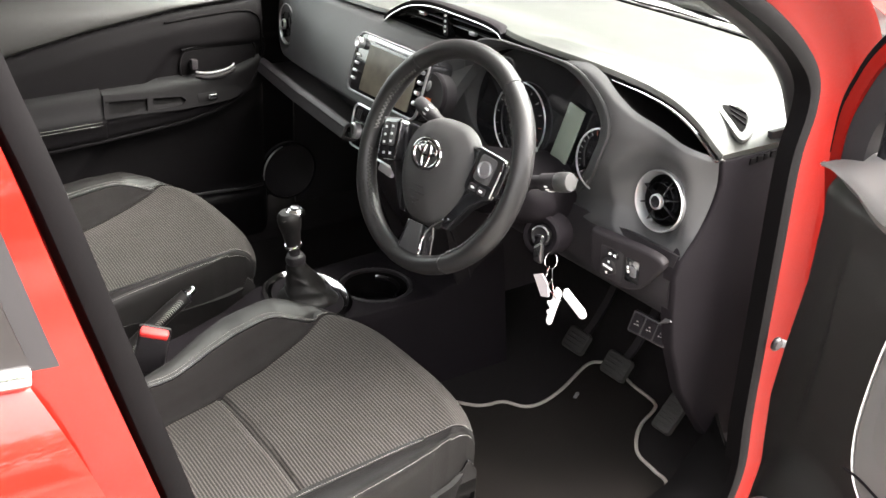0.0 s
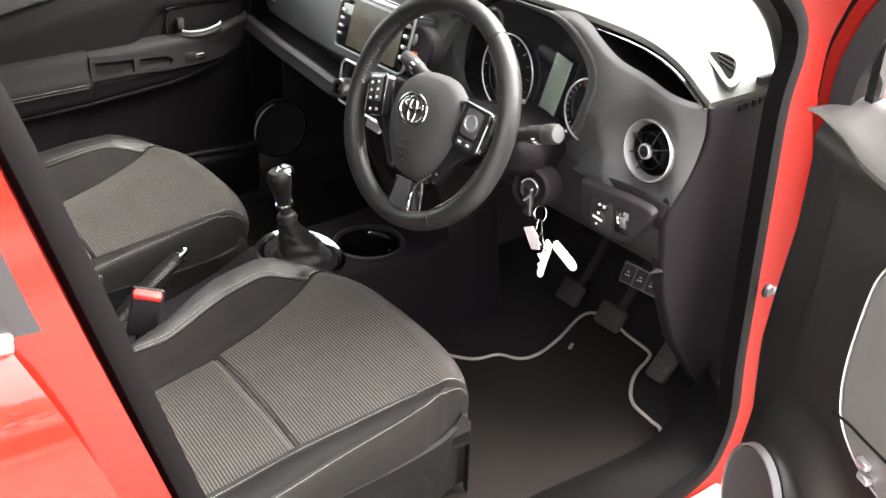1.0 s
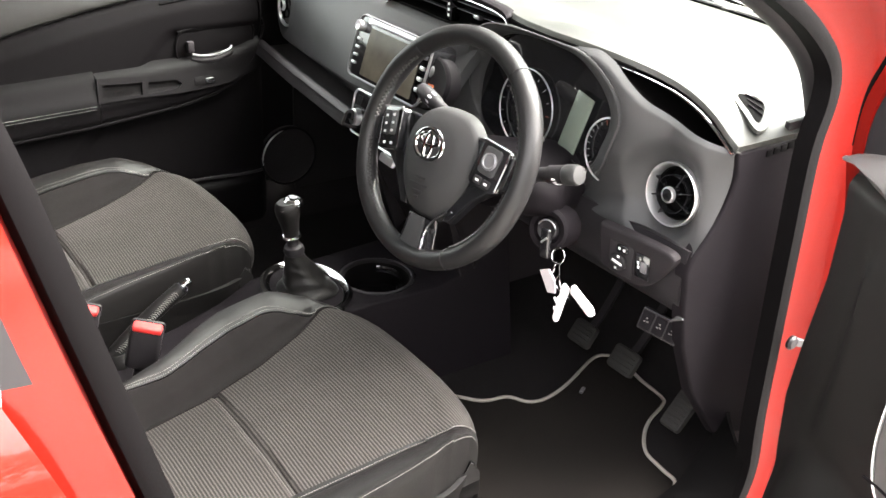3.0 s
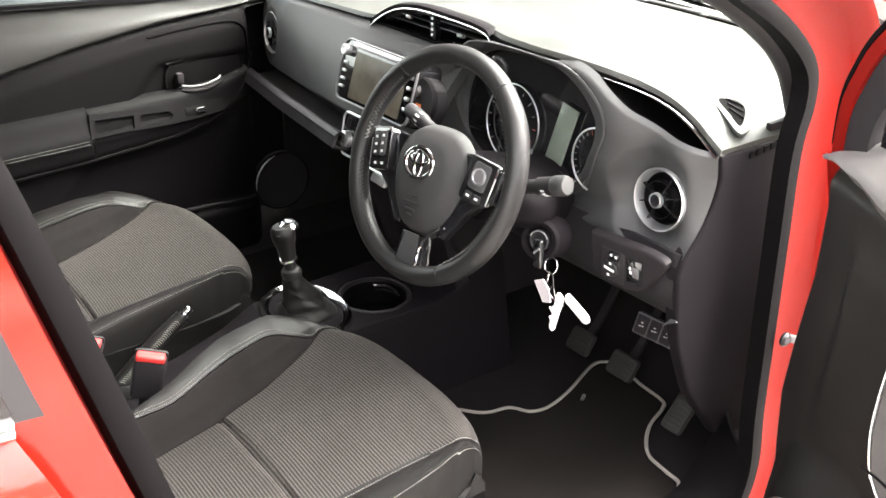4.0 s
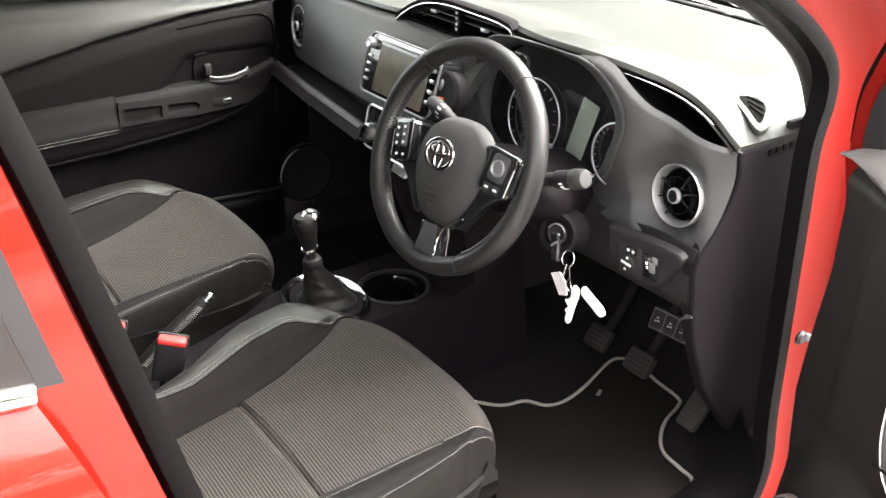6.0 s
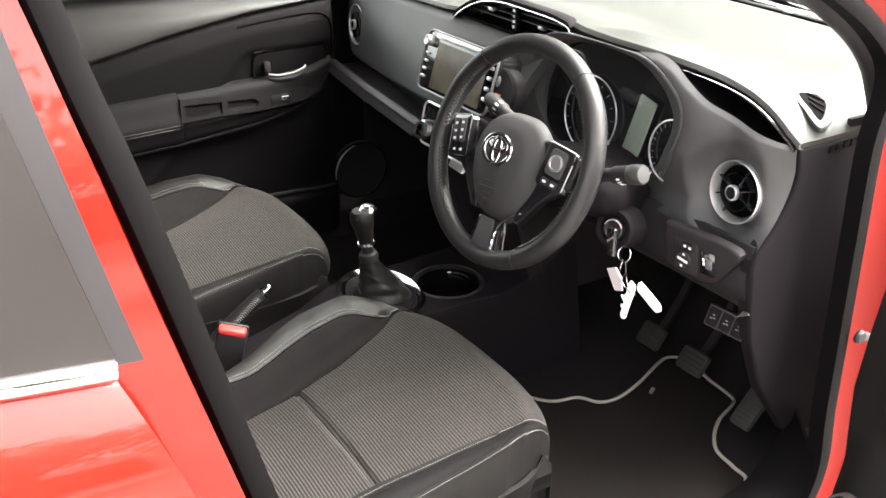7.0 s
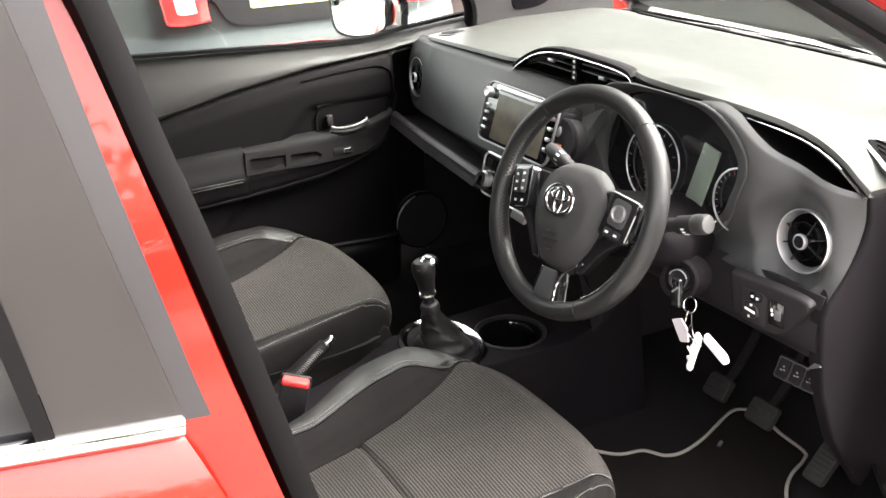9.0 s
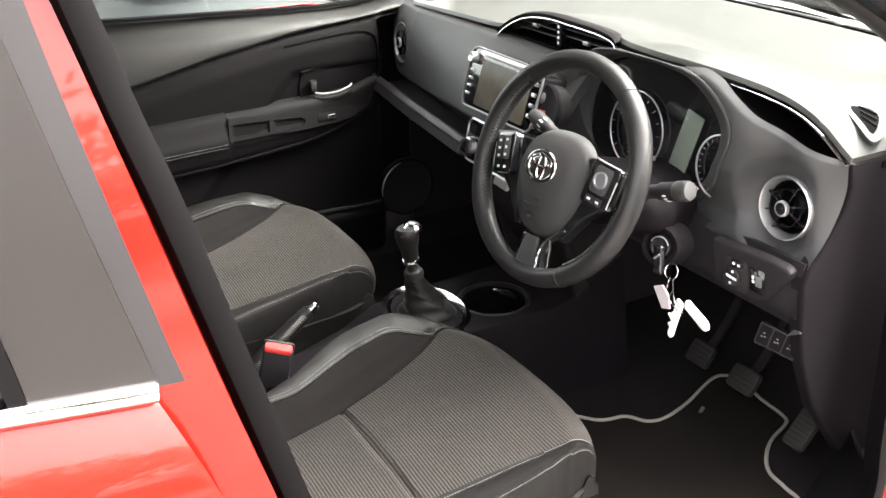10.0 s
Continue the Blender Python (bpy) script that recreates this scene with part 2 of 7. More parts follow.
def lathe(frame_m, profile, n=32, bm=None):
    """Turns a profile of (radius, height) round the frame's z axis."""
    bm = bm or bmesh.new()
    rings = []
    for r, h in profile:
        rings.append([bm.verts.new(frame_m @ V(r * math.cos(2 * math.pi * i / n), r * math.sin(2 * math.pi * i / n), h)) for i in range(n)])
    for a, b in zip(rings, rings[1:]):
        for i in range(n):
            bm.faces.new((a[i], a[(i + 1) % n], b[(i + 1) % n], b[i]))
    if profile[0][0] > 1e-5 and profile[-1][0] > 1e-5:
        for i in range(n):
            a, b = rings[-1], rings[0]
            bm.faces.new((a[i], a[(i + 1) % n], b[(i + 1) % n], b[i]))
    bmesh.ops.remove_doubles(bm, verts=bm.verts, dist=1e-6)
    return bm


def block(m, sx, sy, sz, bevel=0.003, seg=2, bm=None, taper=1.0):
    """A box of that size in the frame m, with rounded edges; taper scales its +z end."""
    own = bmesh.new()
    bmesh.ops.create_cube(own, size=1)
    for v in own.verts:
        k = taper if v.co.z > 0 else 1.0
        v.co = V(v.co.x * sx * k, v.co.y * sy * k, v.co.z * sz)
    if bevel:
        bmesh.ops.bevel(own, geom=list(own.edges), offset=min(bevel, 0.45 * min(sx, sy, sz)), segments=seg, affect="EDGES", profile=0.5)
    own.transform(m)
    return join(bm, own)


def slab(m, outline, depth, bevel=0.002, seg=2, bm=None):
    """A plate with the given 2D outline in the frame m, depth along +z, edges rounded."""
    own = bmesh.new()
    low = own.faces.new([own.verts.new((x, y, 0)) for x, y in outline])
    out = bmesh.ops.extrude_face_region(own, geom=[low])
    for v in out["geom"]:
        if isinstance(v, bmesh.types.BMVert):
            v.co.z += depth
    bmesh.ops.recalc_face_normals(own, faces=own.faces)
    if bevel:
        top = [e for e in own.edges if abs(e.verts[0].co.z - depth) < 1e-7 and abs(e.verts[1].co.z - depth) < 1e-7]
        bmesh.ops.bevel(own, geom=top, offset=bevel, segments=seg, affect="EDGES", profile=0.5)
    own.transform(m)
    return join(bm, own)


def join(bm, own):
    if bm is None:
        return own
    me = bpy.data.meshes.new("temp")
    own.to_mesh(me)
    own.free()
    bm.from_mesh(me)
    bpy.data.meshes.remove(me)
    return bm


def rounded(w, h, r, n=5):
    """A rounded rectangle round the origin."""
    out = []
    for cx, cy, a0 in ((w / 2 - r, h / 2 - r, 0), (-w / 2 + r, h / 2 - r, 90), (-w / 2 + r, -h / 2 + r, 180), (w / 2 - r, -h / 2 + r, 270)):
        out += [(cx + r * math.cos(radians(a0 + 90 * i / n)), cy + r * math.sin(radians(a0 + 90 * i / n))) for i in range(n + 1)]
    return out


def lerp(a, b, t):
    return a + (b - a) * t


def ease(t):
    t = min(1.0, max(0.0, t))
    return t * t * (3 - 2 * t)


def curve_at(keys, x):
    """Reads a table of (x, value) rows, eased between rows."""
    if x <= keys[0][0]:
        return keys[0][1]
    for (x0, a), (x1, b) in zip(keys, keys[1:]):
        if x <= x1:
            return lerp(a, b, (x - x0) / (x1 - x0))
    return keys[-1][1]


# ---- ground and surroundings ----
def ground():
    bm = bmesh.new()
    bmesh.ops.create_grid(bm, x_segments=8, y_segments=8, size=400)
    solo("ground", bm, ASPHALT, "pale worn concrete forecourt under the cars", "ground", kind="structure")


ground()


# ---- the red car's shell ----
SEAL = [(0.662, -0.716, 1.40), (0.682, -0.690, 1.31), (0.702, -0.664, 1.20), (0.718, -0.643, 1.12), (0.732, -0.610, 0.98), (0.735, -0.577, 0.8455), (0.735, -0.537, 0.69), (0.735, -0.49, 0.52), (0.735, -0.43, 0.40), (0.735, -0.33, 0.345),
        (0.735, 0.0, 0.320), (0.735, 0.22, 0.303), (0.735, 0.325, 0.318), (0.732, 0.366, 0.360), (0.729, 0.384, 0.425), (0.724, 0.380, 0.52), (0.715, 0.385, 0.66), (0.71, 0.383, 0.82), (0.70, 0.392, 0.95), (0.695, 0.412, 1.02),
        (0.69, 0.410, 1.065), (0.685, 0.375, 1.108), (0.68, 0.30, 1.160), (0.66, 0.16, 1.235), (0.64, -0.05, 1.33), (0.64, -0.35, 1.42), (0.68, -0.64, 1.46)]


def shell():
    body = thing("car_body", (0.6, 0, 0), "glossy red hatchback body with an open driver's doorway", "car body")
    line = smooth(SEAL, 6, True)
    mid = V(0.69, -0.1, 0.85)

    def outward(p):
        d = V(0, p.y - mid.y, p.z - mid.z)
        return d.normalized()

    # rubber seal, a soft tube with a flat lip on its inside
    n = len(line)
    bm = bmesh.new()
    sec = [(0.016, -0.012), (0.019, 0.0), (0.016, 0.011), (0.006, 0.016), (-0.006, 0.016), (-0.014, 0.011), (-0.016, 0.0), (-0.012, -0.012)]
    rings = []
    for i, p in enumerate(line):
        d = (line[(i + 1) % n] - line[i - 1]).normalized()
        s = V(1, 0, 0)
        w = d.cross(s).normalized()
        if w.dot(outward(p)) < 0:
            w = -w
        rings.append([bm.verts.new(p + x * s + y * w) for x, y in sec])
    for i in range(n):
        a, b = rings[i], rings[(i + 1) % n]
        for j in range(len(sec)):
            bm.faces.new((a[j], a[(j + 1) % len(sec)], b[(j + 1) % len(sec)], b[j]))
    part("door_seal", bm, RUBBER, body, "black rubber door seal")
    # painted jamb: a flange outside the seal that steps out towards the door
    prof = [(-0.02, 0.012), (0.0, 0.014), (0.004, 0.03), (0.006, 0.055), (0.022, 0.078), (0.045, 0.094), (0.050, 0.105)]
    bm = bmesh.new()
    rings = []
    for i, p in enumerate(line):
        d = (line[(i + 1) % n] - line[i - 1]).normalized()
        w = d.cross(V(1, 0, 0)).normalized()
        if w.dot(outward(p)) < 0:
            w = -w
        back = ease((-0.25 - p.y) / 0.2)
        k = lerp(1.0, 0.50, back)
        rings.append([bm.verts.new(p + V(x * lerp(1, 0.3, back), 0, 0) + y * k * w) for x, y in prof])
    for i in range(n):
        a, b = rings[i], rings[(i + 1) % n]
        for j in range(len(prof) - 1):
            bm.faces.new((a[j], a[j + 1], b[j + 1], b[j]))
    bmesh.ops.recalc_face_normals(bm, faces=bm.faces)
    bmesh.ops.solidify(bm, geom=list(bm.faces), thickness=0.004)
    part("door_jamb", bm, REDIN, body, "red painted door jamb")
    # front wing and lower sill outside, mostly hidden
    part("wing", sheet(10, 10, lambda u, v: V(0.765 + 0.04 * math.sin(math.pi * v), lerp(0.52, 1.45, u), lerp(0.25, 1.0 - 0.12 * u, v)), 0.01), RED, body)
    part("sill", sheet(12, 8, lambda u, v: V(0.745 + 0.05 * math.sin(math.pi * v), lerp(-0.5, 0.5, u), lerp(0.16, 0.275, v)), 0.01), RED, body)
    part("passenger_side", sheet(16, 10, lambda u, v: V(-0.82 - 0.04 * math.sin(math.pi * v), lerp(-1.6, 1.4, u), lerp(0.2, 0.96 - 0.16 * ease((lerp(-1.6, 1.4, u) - 0.2) / 0.3), v)), 0.01), RED, body)
    part("bonnet", sheet(10, 12, lambda u, v: V(lerp(-0.74, 0.74, v), lerp(1.34, 1.95, u), 0.79 - 0.18 * u - 0.04 * (2 * v - 1) ** 2), 0.008), RED, body)
    part("cowl", sheet(8, 12, lambda u, v: V(lerp(-0.74, 0.74, v), lerp(1.02, 1.36, u) - 0.06 * (2 * v - 1) ** 2, 0.905 - 0.05 * u), 0.008), COWLG, body, "plastic cowl, coloured pale for the windscreen's reflection over it")
    for x0, x1, dy in ((0.55, -0.15, 0.0), (-0.05, -0.66, 0.02)):
        blade = smooth([(x0, 1.06 - 0.06 * (x0 / 0.7) ** 2 + dy, 0.95), (lerp(x0, x1, 0.5), 1.065 + dy, 0.955), (x1, 1.02 + dy, 0.955)], 6)
        part("wiper_blade", sweep([q - V(0, 0, 0.016) for q in blade], [(-0.004, -0.004), (0.004, -0.004), (0.002, 0.004), (-0.002, 0.004)]), RUBBER, body, "black wiper blade")
    # Roof and headlining lie out of view; they shade the cabin.
    part("roof", sheet(14, 14, lambda u, v: V(lerp(-0.60, 0.60, v) * (1 - 0.04 * u), lerp(0.10, -1.75, u), 1.475 - 0.05 * (2 * v - 1) ** 2 - 0.05 * (1 - u) ** 3 - 0.06 * u ** 3), 0.02), RED, body)
    part("headlining", sheet(14, 14, lambda u, v: V(lerp(-0.58, 0.58, v), lerp(0.12, -1.7, u), 1.44 - 0.05 * (2 * v - 1) ** 2 - 0.05 * (1 - u) ** 3 - 0.06 * u ** 3), 0.01), HEADLINE, body, "pale grey fabric headlining")
    part("tail", sheet(10, 10, lambda u, v: V(lerp(-0.78, 0.78, u), -1.95 + 0.22 * v * v, lerp(0.25, 1.40, v)), 0.02), RED, body)
    # pillars in front: painted outside, trimmed inside
    for sx in (1, -1):
        path = smooth([(sx * 0.72, 0.98, 0.96), (sx * 0.69, 0.62, 1.13), (sx * 0.655, 0.35, 1.27), (sx * 0.60, 0.08, 1.40)], 6)
        part("windscreen_pillar", sweep(path, [(-0.035, -0.02), (0.035, -0.02), (0.03, 0.02), (-0.03, 0.02)]), RED, body)
    path = smooth([(0.655, 0.50, 0.975), (0.655, 0.44, 1.075), (0.645, 0.36, 1.145), (0.625, 0.22, 1.225), (0.59, 0.02, 1.33)], 8)
    part("pillar_trim", sweep(path, oval(0.038, 0.030, 14), up=(1, 0, 0)), TRIMP, body, "black plastic pillar trim")
    def post(u, v):
        y, z = lerp(0.455, 0.86, u), lerp(0.965, 1.30, v)
        return V(-0.668 + 0.05 * v + 0.035 * u * u + 0.014 * math.sin(math.pi * u), y - 0.62 * v * v * 0.9 + 0.02 * v, z)

    trim = part("pillar_trim", sheet(24, 20, post, 0.012), PILLARG, body, "plastic pillar trim, toned grey for the light on it")
    # Dark oval plate paints the shaded cutout in the trim.
    o = [(p.x, p.y) for p in smooth([V(x, y, 0) for x, y in ((-0.060, 0.030), (-0.052, -0.020), (-0.010, -0.026), (0.045, -0.012), (0.066, 0.034), (0.0, 0.060))], 5, True)]
    part("trim_cutout", slab(axes((-0.632, 0.602, 1.036), (0.10, 1, 0), (0.12, 0, 1)), o, 0.006, 0.002), ENDP, trim, "near-black plate standing in for a shaded cutout")
    seal = smooth([(-0.668, 0.440, 0.955), (-0.660, 0.436, 1.03), (-0.650, 0.38, 1.11), (-0.63, 0.24, 1.22)], 6)
    part("pillar_seal", sweep(seal, oval(0.016, 0.020, 10), up=(1, 0, 0)), RUBBER, body, "black pillar seal")
    # unseen rear cabin: tinted side glass, pillars and tailgate glass added to block light
    part("rear_quarter", sheet(10, 8, lambda u, v: V(-0.80 + 0.17 * v, lerp(-0.62, -1.80, u), lerp(0.95, 1.44, v)), 0.006), DARKGLASS, body, "unseen rear side glass, opaque to block light")
    part("rear_quarter", sheet(10, 8, lambda u, v: V(0.70 - 0.07 * v, lerp(-1.45, -1.80, u), lerp(0.95, 1.44, v)), 0.006), DARKGLASS, body, "unseen rear side glass, opaque to block light")
    part("centre_pillar", sheet(6, 10, lambda u, v: V(-0.70 + 0.08 * v, lerp(-0.56, -0.68, u) - 0.10 * v, lerp(0.95, 1.44, v)), 0.02), TRIMP, body, "unseen black centre pillar trim")
    part("rear_bulkhead", sheet(6, 8, lambda u, v: V(lerp(-0.70, 0.70, u), -1.20 - 0.15 * v, lerp(0.35, 1.15, v)), 0.03), TRIMP, body, "unseen rear seat backs that block light")
    # striker and check strap on the jamb
    part("check_strap", block(axes((0.765, 0.425, 0.652), (0.8, 0.55, -0.1), (0, 0, 1)), 0.055, 0.014, 0.006, 0.002), GUN, body, "steel door check strap")
    b = lathe(axes((0.742, 0.402, 0.655), (0, 1, 0), (0, 0, 1)), [(0.0, 0.0), (0.011, 0.0), (0.012, 0.004), (0.008, 0.008), (0.0, 0.009)], 16)
    part("bolt", b, TRIMP, body)
    return body


BODY = shell()


def bpanel(z, out=0.0):
    """Outer side of the pillar and rear door: upright below the belt, leaning in above."""
    return 0.795 - 0.20 * max(0.0, z - 0.98) - 0.03 * max(0.0, 0.9 - z) + out


def strip(name, left, right, mat, parent, out=0.0, thick=0.006, label="", lean=0.0):
    """A panel between two lines given as (y, z) rows, laid on the pillar's outer side."""
    a, b = smooth([V(0, *p) for p in left], 6), smooth([V(0, *p) for p in right], 6)

    def f(u, v):
        i = u * (len(a) - 1)
        p, q = a[int(round(i))], b[int(round(u * (len(b) - 1)))]
        r = p.lerp(q, v)
        return V(bpanel(r.z, out) - lean * max(0.0, r.z - 1.13), r.y, r.z)

    return part(name, sheet(len(a) - 1, 3, f, thick), mat, parent, label)


def rear_side():
    strip("pillar_skin", [(-0.718, 1.36), (-0.692, 1.25), (-0.668, 1.14), (-0.632, 0.98), (-0.585, 0.80), (-0.52, 0.55), (-0.45, 0.36)],
          [(-0.80, 1.36), (-0.775, 1.25), (-0.752, 1.14), (-0.72, 0.98), (-0.70, 0.80), (-0.65, 0.55), (-0.58, 0.36)], RED, BODY, -0.022, 0.008, lean=0.13)
    d = thing("rear_door", (0.79, -1.0, 0.3), "closed red rear door with black window frame and chrome strip", "car door")
    strip("window_frame", [(-0.733, 1.36), (-0.715, 1.25), (-0.694, 1.14), (-0.672, 1.03), (-0.6635, 0.992)],
          [(-0.761, 1.36), (-0.738, 1.25), (-0.716, 1.14), (-0.692, 1.03), (-0.684, 0.994)], SATINBLACK, d, 0.0, 0.006, "satin black film on the window frame")
    strip("corner_panel", [(-0.7614, 1.36), (-0.7384, 1.25), (-0.7164, 1.14), (-0.6924, 1.03), (-0.6844, 0.996)],
          [(-0.862, 1.36), (-0.825, 1.25), (-0.800, 1.14), (-0.786, 1.05), (-0.780, 1.006)], PANELG, d, 0.004, 0.006, "dark grey plastic corner panel")
    strip("glass_channel", [(-0.8625, 1.36), (-0.8255, 1.25), (-0.8005, 1.14), (-0.7865, 1.05), (-0.7805, 1.008)],
          [(-0.877, 1.36), (-0.840, 1.25), (-0.815, 1.14), (-0.800, 1.05), (-0.794, 1.010)], RUBBER, d, 0.009, 0.008, "rubber channel at the glass")
    strip("window_pane", [(-0.875, 1.36), (-0.838, 1.25), (-0.813, 1.14), (-0.798, 1.05), (-0.792, 1.008)],
          [(-1.5, 1.36), (-1.5, 1.25), (-1.5, 1.16), (-1.5, 1.12), (-1.5, 1.085)], DARKGLASS, d, -0.004, 0.004, "dark tinted glass")
    path = [V(bpanel(z, 0.008), y, z) for y, z in ((-0.688, 0.9935), (-0.74, 0.9995), (-0.85, 1.013), (-1.0, 1.031), (-1.5, 1.090))]
    part("window_strip", sweep(smooth(path, 5), [(0.007, -0.0085)] + [(0.001 - 0.0062 * math.cos(radians(a)), 0.0088 * math.sin(radians(a))) for a in range(-80, 86, 15)] + [(0.007, 0.0080)]), STRIPM, d, "chrome window strip")
    skin = sheet(16, 60, lambda u, v: V(bpanel(0.95) - 0.006 + 0.066 * (1 - math.exp(-v / 0.12)) - 0.022 * ease((v - 0.30) / 0.2) * (1 - ease((v - 0.5) / 0.3)),
                                        lerp(-0.690 + 0.135 * (1 - math.exp(-2.3 * v)), -1.55, u), lerp(0.986 + 0.105 * u, 0.30, v)), 0.008)
    part("door_skin", skin, RED, d, "red painted door skin")
    return d


rear_side()


# ---- windscreen and the passenger's window ----
def glazing():
    g = sheet(10, 10, lambda u, v: V(lerp(-0.70, 0.70, v) * lerp(1, 0.84, u), lerp(1.04, 0.10, u) - 0.06 * (2 * v - 1) ** 2, lerp(0.955, 1.43, u)), 0.004)
    row = [V(x, 1.040 - 0.075 * (x / 0.7) ** 2, 0.962) for x in [lerp(-0.69, 0.69, i / 28) for i in range(29)]]
    solo("trim", sweep(row, [(-0.016, -0.004), (0.016, -0.004), (0.016, 0.003), (-0.016, 0.003)]), HOLLOW, "black band along the windscreen foot", "trim", kind="structure")
    o = solo("window_1", g, GLASS, "clear curved windscreen over the dashboard", "windscreen", kind="structure")
    o.visible_shadow = False
    g = sheet(8, 6, lambda u, v: V(lerp(-0.705, -0.60, v), lerp(-0.62, 0.30, u), lerp(0.93, 1.38, v)), 0.004)
    o = solo("window_2", g, GLASS, "clear glass of the closed passenger window", "car window", kind="structure")
    o.visible_shadow = False


glazing()


# ---- floor ----
def floor():
    def f(u, v):
        x, y = lerp(-0.70, 0.705, u), lerp(-0.75, 0.95, v)
        z = 0.305 + 0.42 * ease((y - 0.50) / 0.40) + 0.10 * ease((-x - 0.64) / 0.05)
        return V(x, y, z)

    solo("floor", sheet(40, 40, f, 0.02), CARPET, "black carpeted car floor", "floor", kind="structure")
    for name, x in (("trim_kick_1", -0.672), ("trim_kick_2", 0.648)):
        bm = sheet(8, 8, lambda u, v: V(x, lerp(0.30 if x < 0 else 0.42, 1.0, u), lerp(0.28, 0.97, v)), 0.008)
        solo("trim", bm, TRIMP, "black plastic kick panel", "trim", kind="structure")
    rim = [p for p in smooth(SEAL, 6, True) if p.z < 0.43 and p.y > -0.5]

    def apron(u, v):
        p = rim[int(round(u * (len(rim) - 1)))]
        k = ease((p.y - 0.15) / 0.2)
        return V(p.x + 0.004 - 0.085 * v, p.y - 0.012 * k + 0.05 * v * v * k * ease((p.z - 0.33) / 0.1), p.z + lerp(0.012, 0.004, k) * (1 - 0.3 * v) + 0.014 * math.sin(math.pi * v) + 0.034 * v)

    bm = sheet(len(rim) - 1, 8, apron, 0.006)
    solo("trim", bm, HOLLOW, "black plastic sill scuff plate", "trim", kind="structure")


floor()


# ---- dashboard ----
DASH = thing("dashboard", (0, 0.4, 0.5), "black grained plastic dashboard with round air vents", "dashboard")


FRONT_Z = [(-0.67, 0.974), (-0.62, 0.978), (-0.57, 0.985), (-0.50, 0.991), (-0.20, 0.998), (-0.165, 1.000), (-0.135, 1.013), (-0.10, 1.028), (-0.05, 1.038), (0.0, 1.042), (0.12, 1.042), (0.17, 1.043), (0.21, 1.0435), (0.30, 1.0435), (0.376, 1.043), (0.42, 1.040), (0.455, 1.034), (0.50, 1.022), (0.555, 1.006), (0.61, 0.983), (0.655, 0.952)]
FRONT_Y = [(-0.67, 0.420), (-0.65, 0.375), (-0.62, 0.318), (-0.59, 0.276), (-0.56, 0.259), (-0.50, 0.252), (-0.20, 0.260), (-0.165, 0.268), (-0.13, 0.278), (0.0, 0.280), (0.12, 0.277), (0.18, 0.264), (0.21, 0.250), (0.25, 0.242), (0.33, 0.238), (0.40, 0.245), (0.455, 0.264), (0.50, 0.290), (0.555, 0.304), (0.61, 0.303), (0.655, 0.297)]


def smooth_at(keys, x, w=0.022):
    return (curve_at(keys, x - w) + 2 * curve_at(keys, x) + curve_at(keys, x + w)) / 4


def top_front(x):
    return smooth_at(FRONT_Y, x)


def top_z(x, y):
    z = lerp(smooth_at(FRONT_Z, x), 1.000 - 0.045 * ease((x - 0.54) / 0.12) - 0.02 * ease((-x - 0.58) / 0.09), ease((y - top_front(x)) / 0.26))
    # low crest behind the driver's front edge
    d = y - top_front(x)
    z += 0.009 * ease(d / 0.055) * (1 - ease((d - 0.055) / 0.10)) * ease((x - 0.22) / 0.10) * (1 - ease((x - 0.50) / 0.12))
    return z - 0.05 * ease((y - 0.75) / 0.3)


def dash_top():
    def f(u, v):
        x = lerp(-0.665, 0.655, v)
        y = lerp(top_front(x), 1.02 - 0.10 * (x / 0.66) ** 2, u ** 1.5)
        z = top_z(x, y) - 0.007 * (1 - ease(u / 0.03))
        return V(x, y, z)

    part("top_pad", sheet(60, 110, f, 0.014), PAD, DASH, "soft dark grey top pad")
    # narrow slot for the demister along the glass, a near-black bar painting its shade
    row = [(x, 0.833 - 0.23 * max(0.0, x + 0.13) ** 2) for x in [lerp(-0.485, 0.58, i / 30) for i in range(31)]]
    p = [V(x, y, top_z(x, y) + 0.003) for x, y in row]
    part("demister_slot", sweep(p, [(-0.006, -0.003), (0.006, -0.003), (0.006, 0.002), (-0.006, 0.002)]), HOLLOW, DASH, "dark demister slot")
    for x in (0.02, 0.20, 0.36, 0.50):
        y = 0.833 - 0.23 * max(0.0, x + 0.13) ** 2
        part("slot_bridge", block(Matrix.Translation((x, y, top_z(x, y) + 0.0035)), 0.020, 0.016, 0.006, 0.0015), PAD, DASH)
    # Strip that paints the shadow line under the overhanging pad.
    gap = [V(x, top_front(x) + 0.002, top_z(x, top_front(x)) - 0.0115) for x in [lerp(0.205, 0.470, i / 24) for i in range(25)]]
    part("pad_shade_line", sweep(gap, oval(0.0045, 0.0048, 8)), HOLLOW, DASH, "near-black strip painting the shade under the pad's edge")


dash_top()


FASCIA_LOW = [(-0.665, 0.797), (-0.35, 0.822), (-0.13, 0.832), (0.14, 0.834)]


def fascia_y(x, z):
    """How far back the passenger's fascia lies."""
    low = smooth_at([(-0.66, 0.255), (-0.60, 0.238), (-0.35, 0.182), (-0.13, 0.150), (0.14, 0.146)], x)
    top = curve_at([(-0.66, 0.275), (-0.5, 0.250), (0.0, 0.262)], x)
    z0 = curve_at(FASCIA_LOW, x)
    t = (z - z0) / (0.99 - z0)
    return lerp(low, top, t) - 0.014 * math.sin(math.pi * min(1, max(0, t)))


PV = V(-0.588, fascia_y(-0.588, 0.886) + 0.008, 0.886)


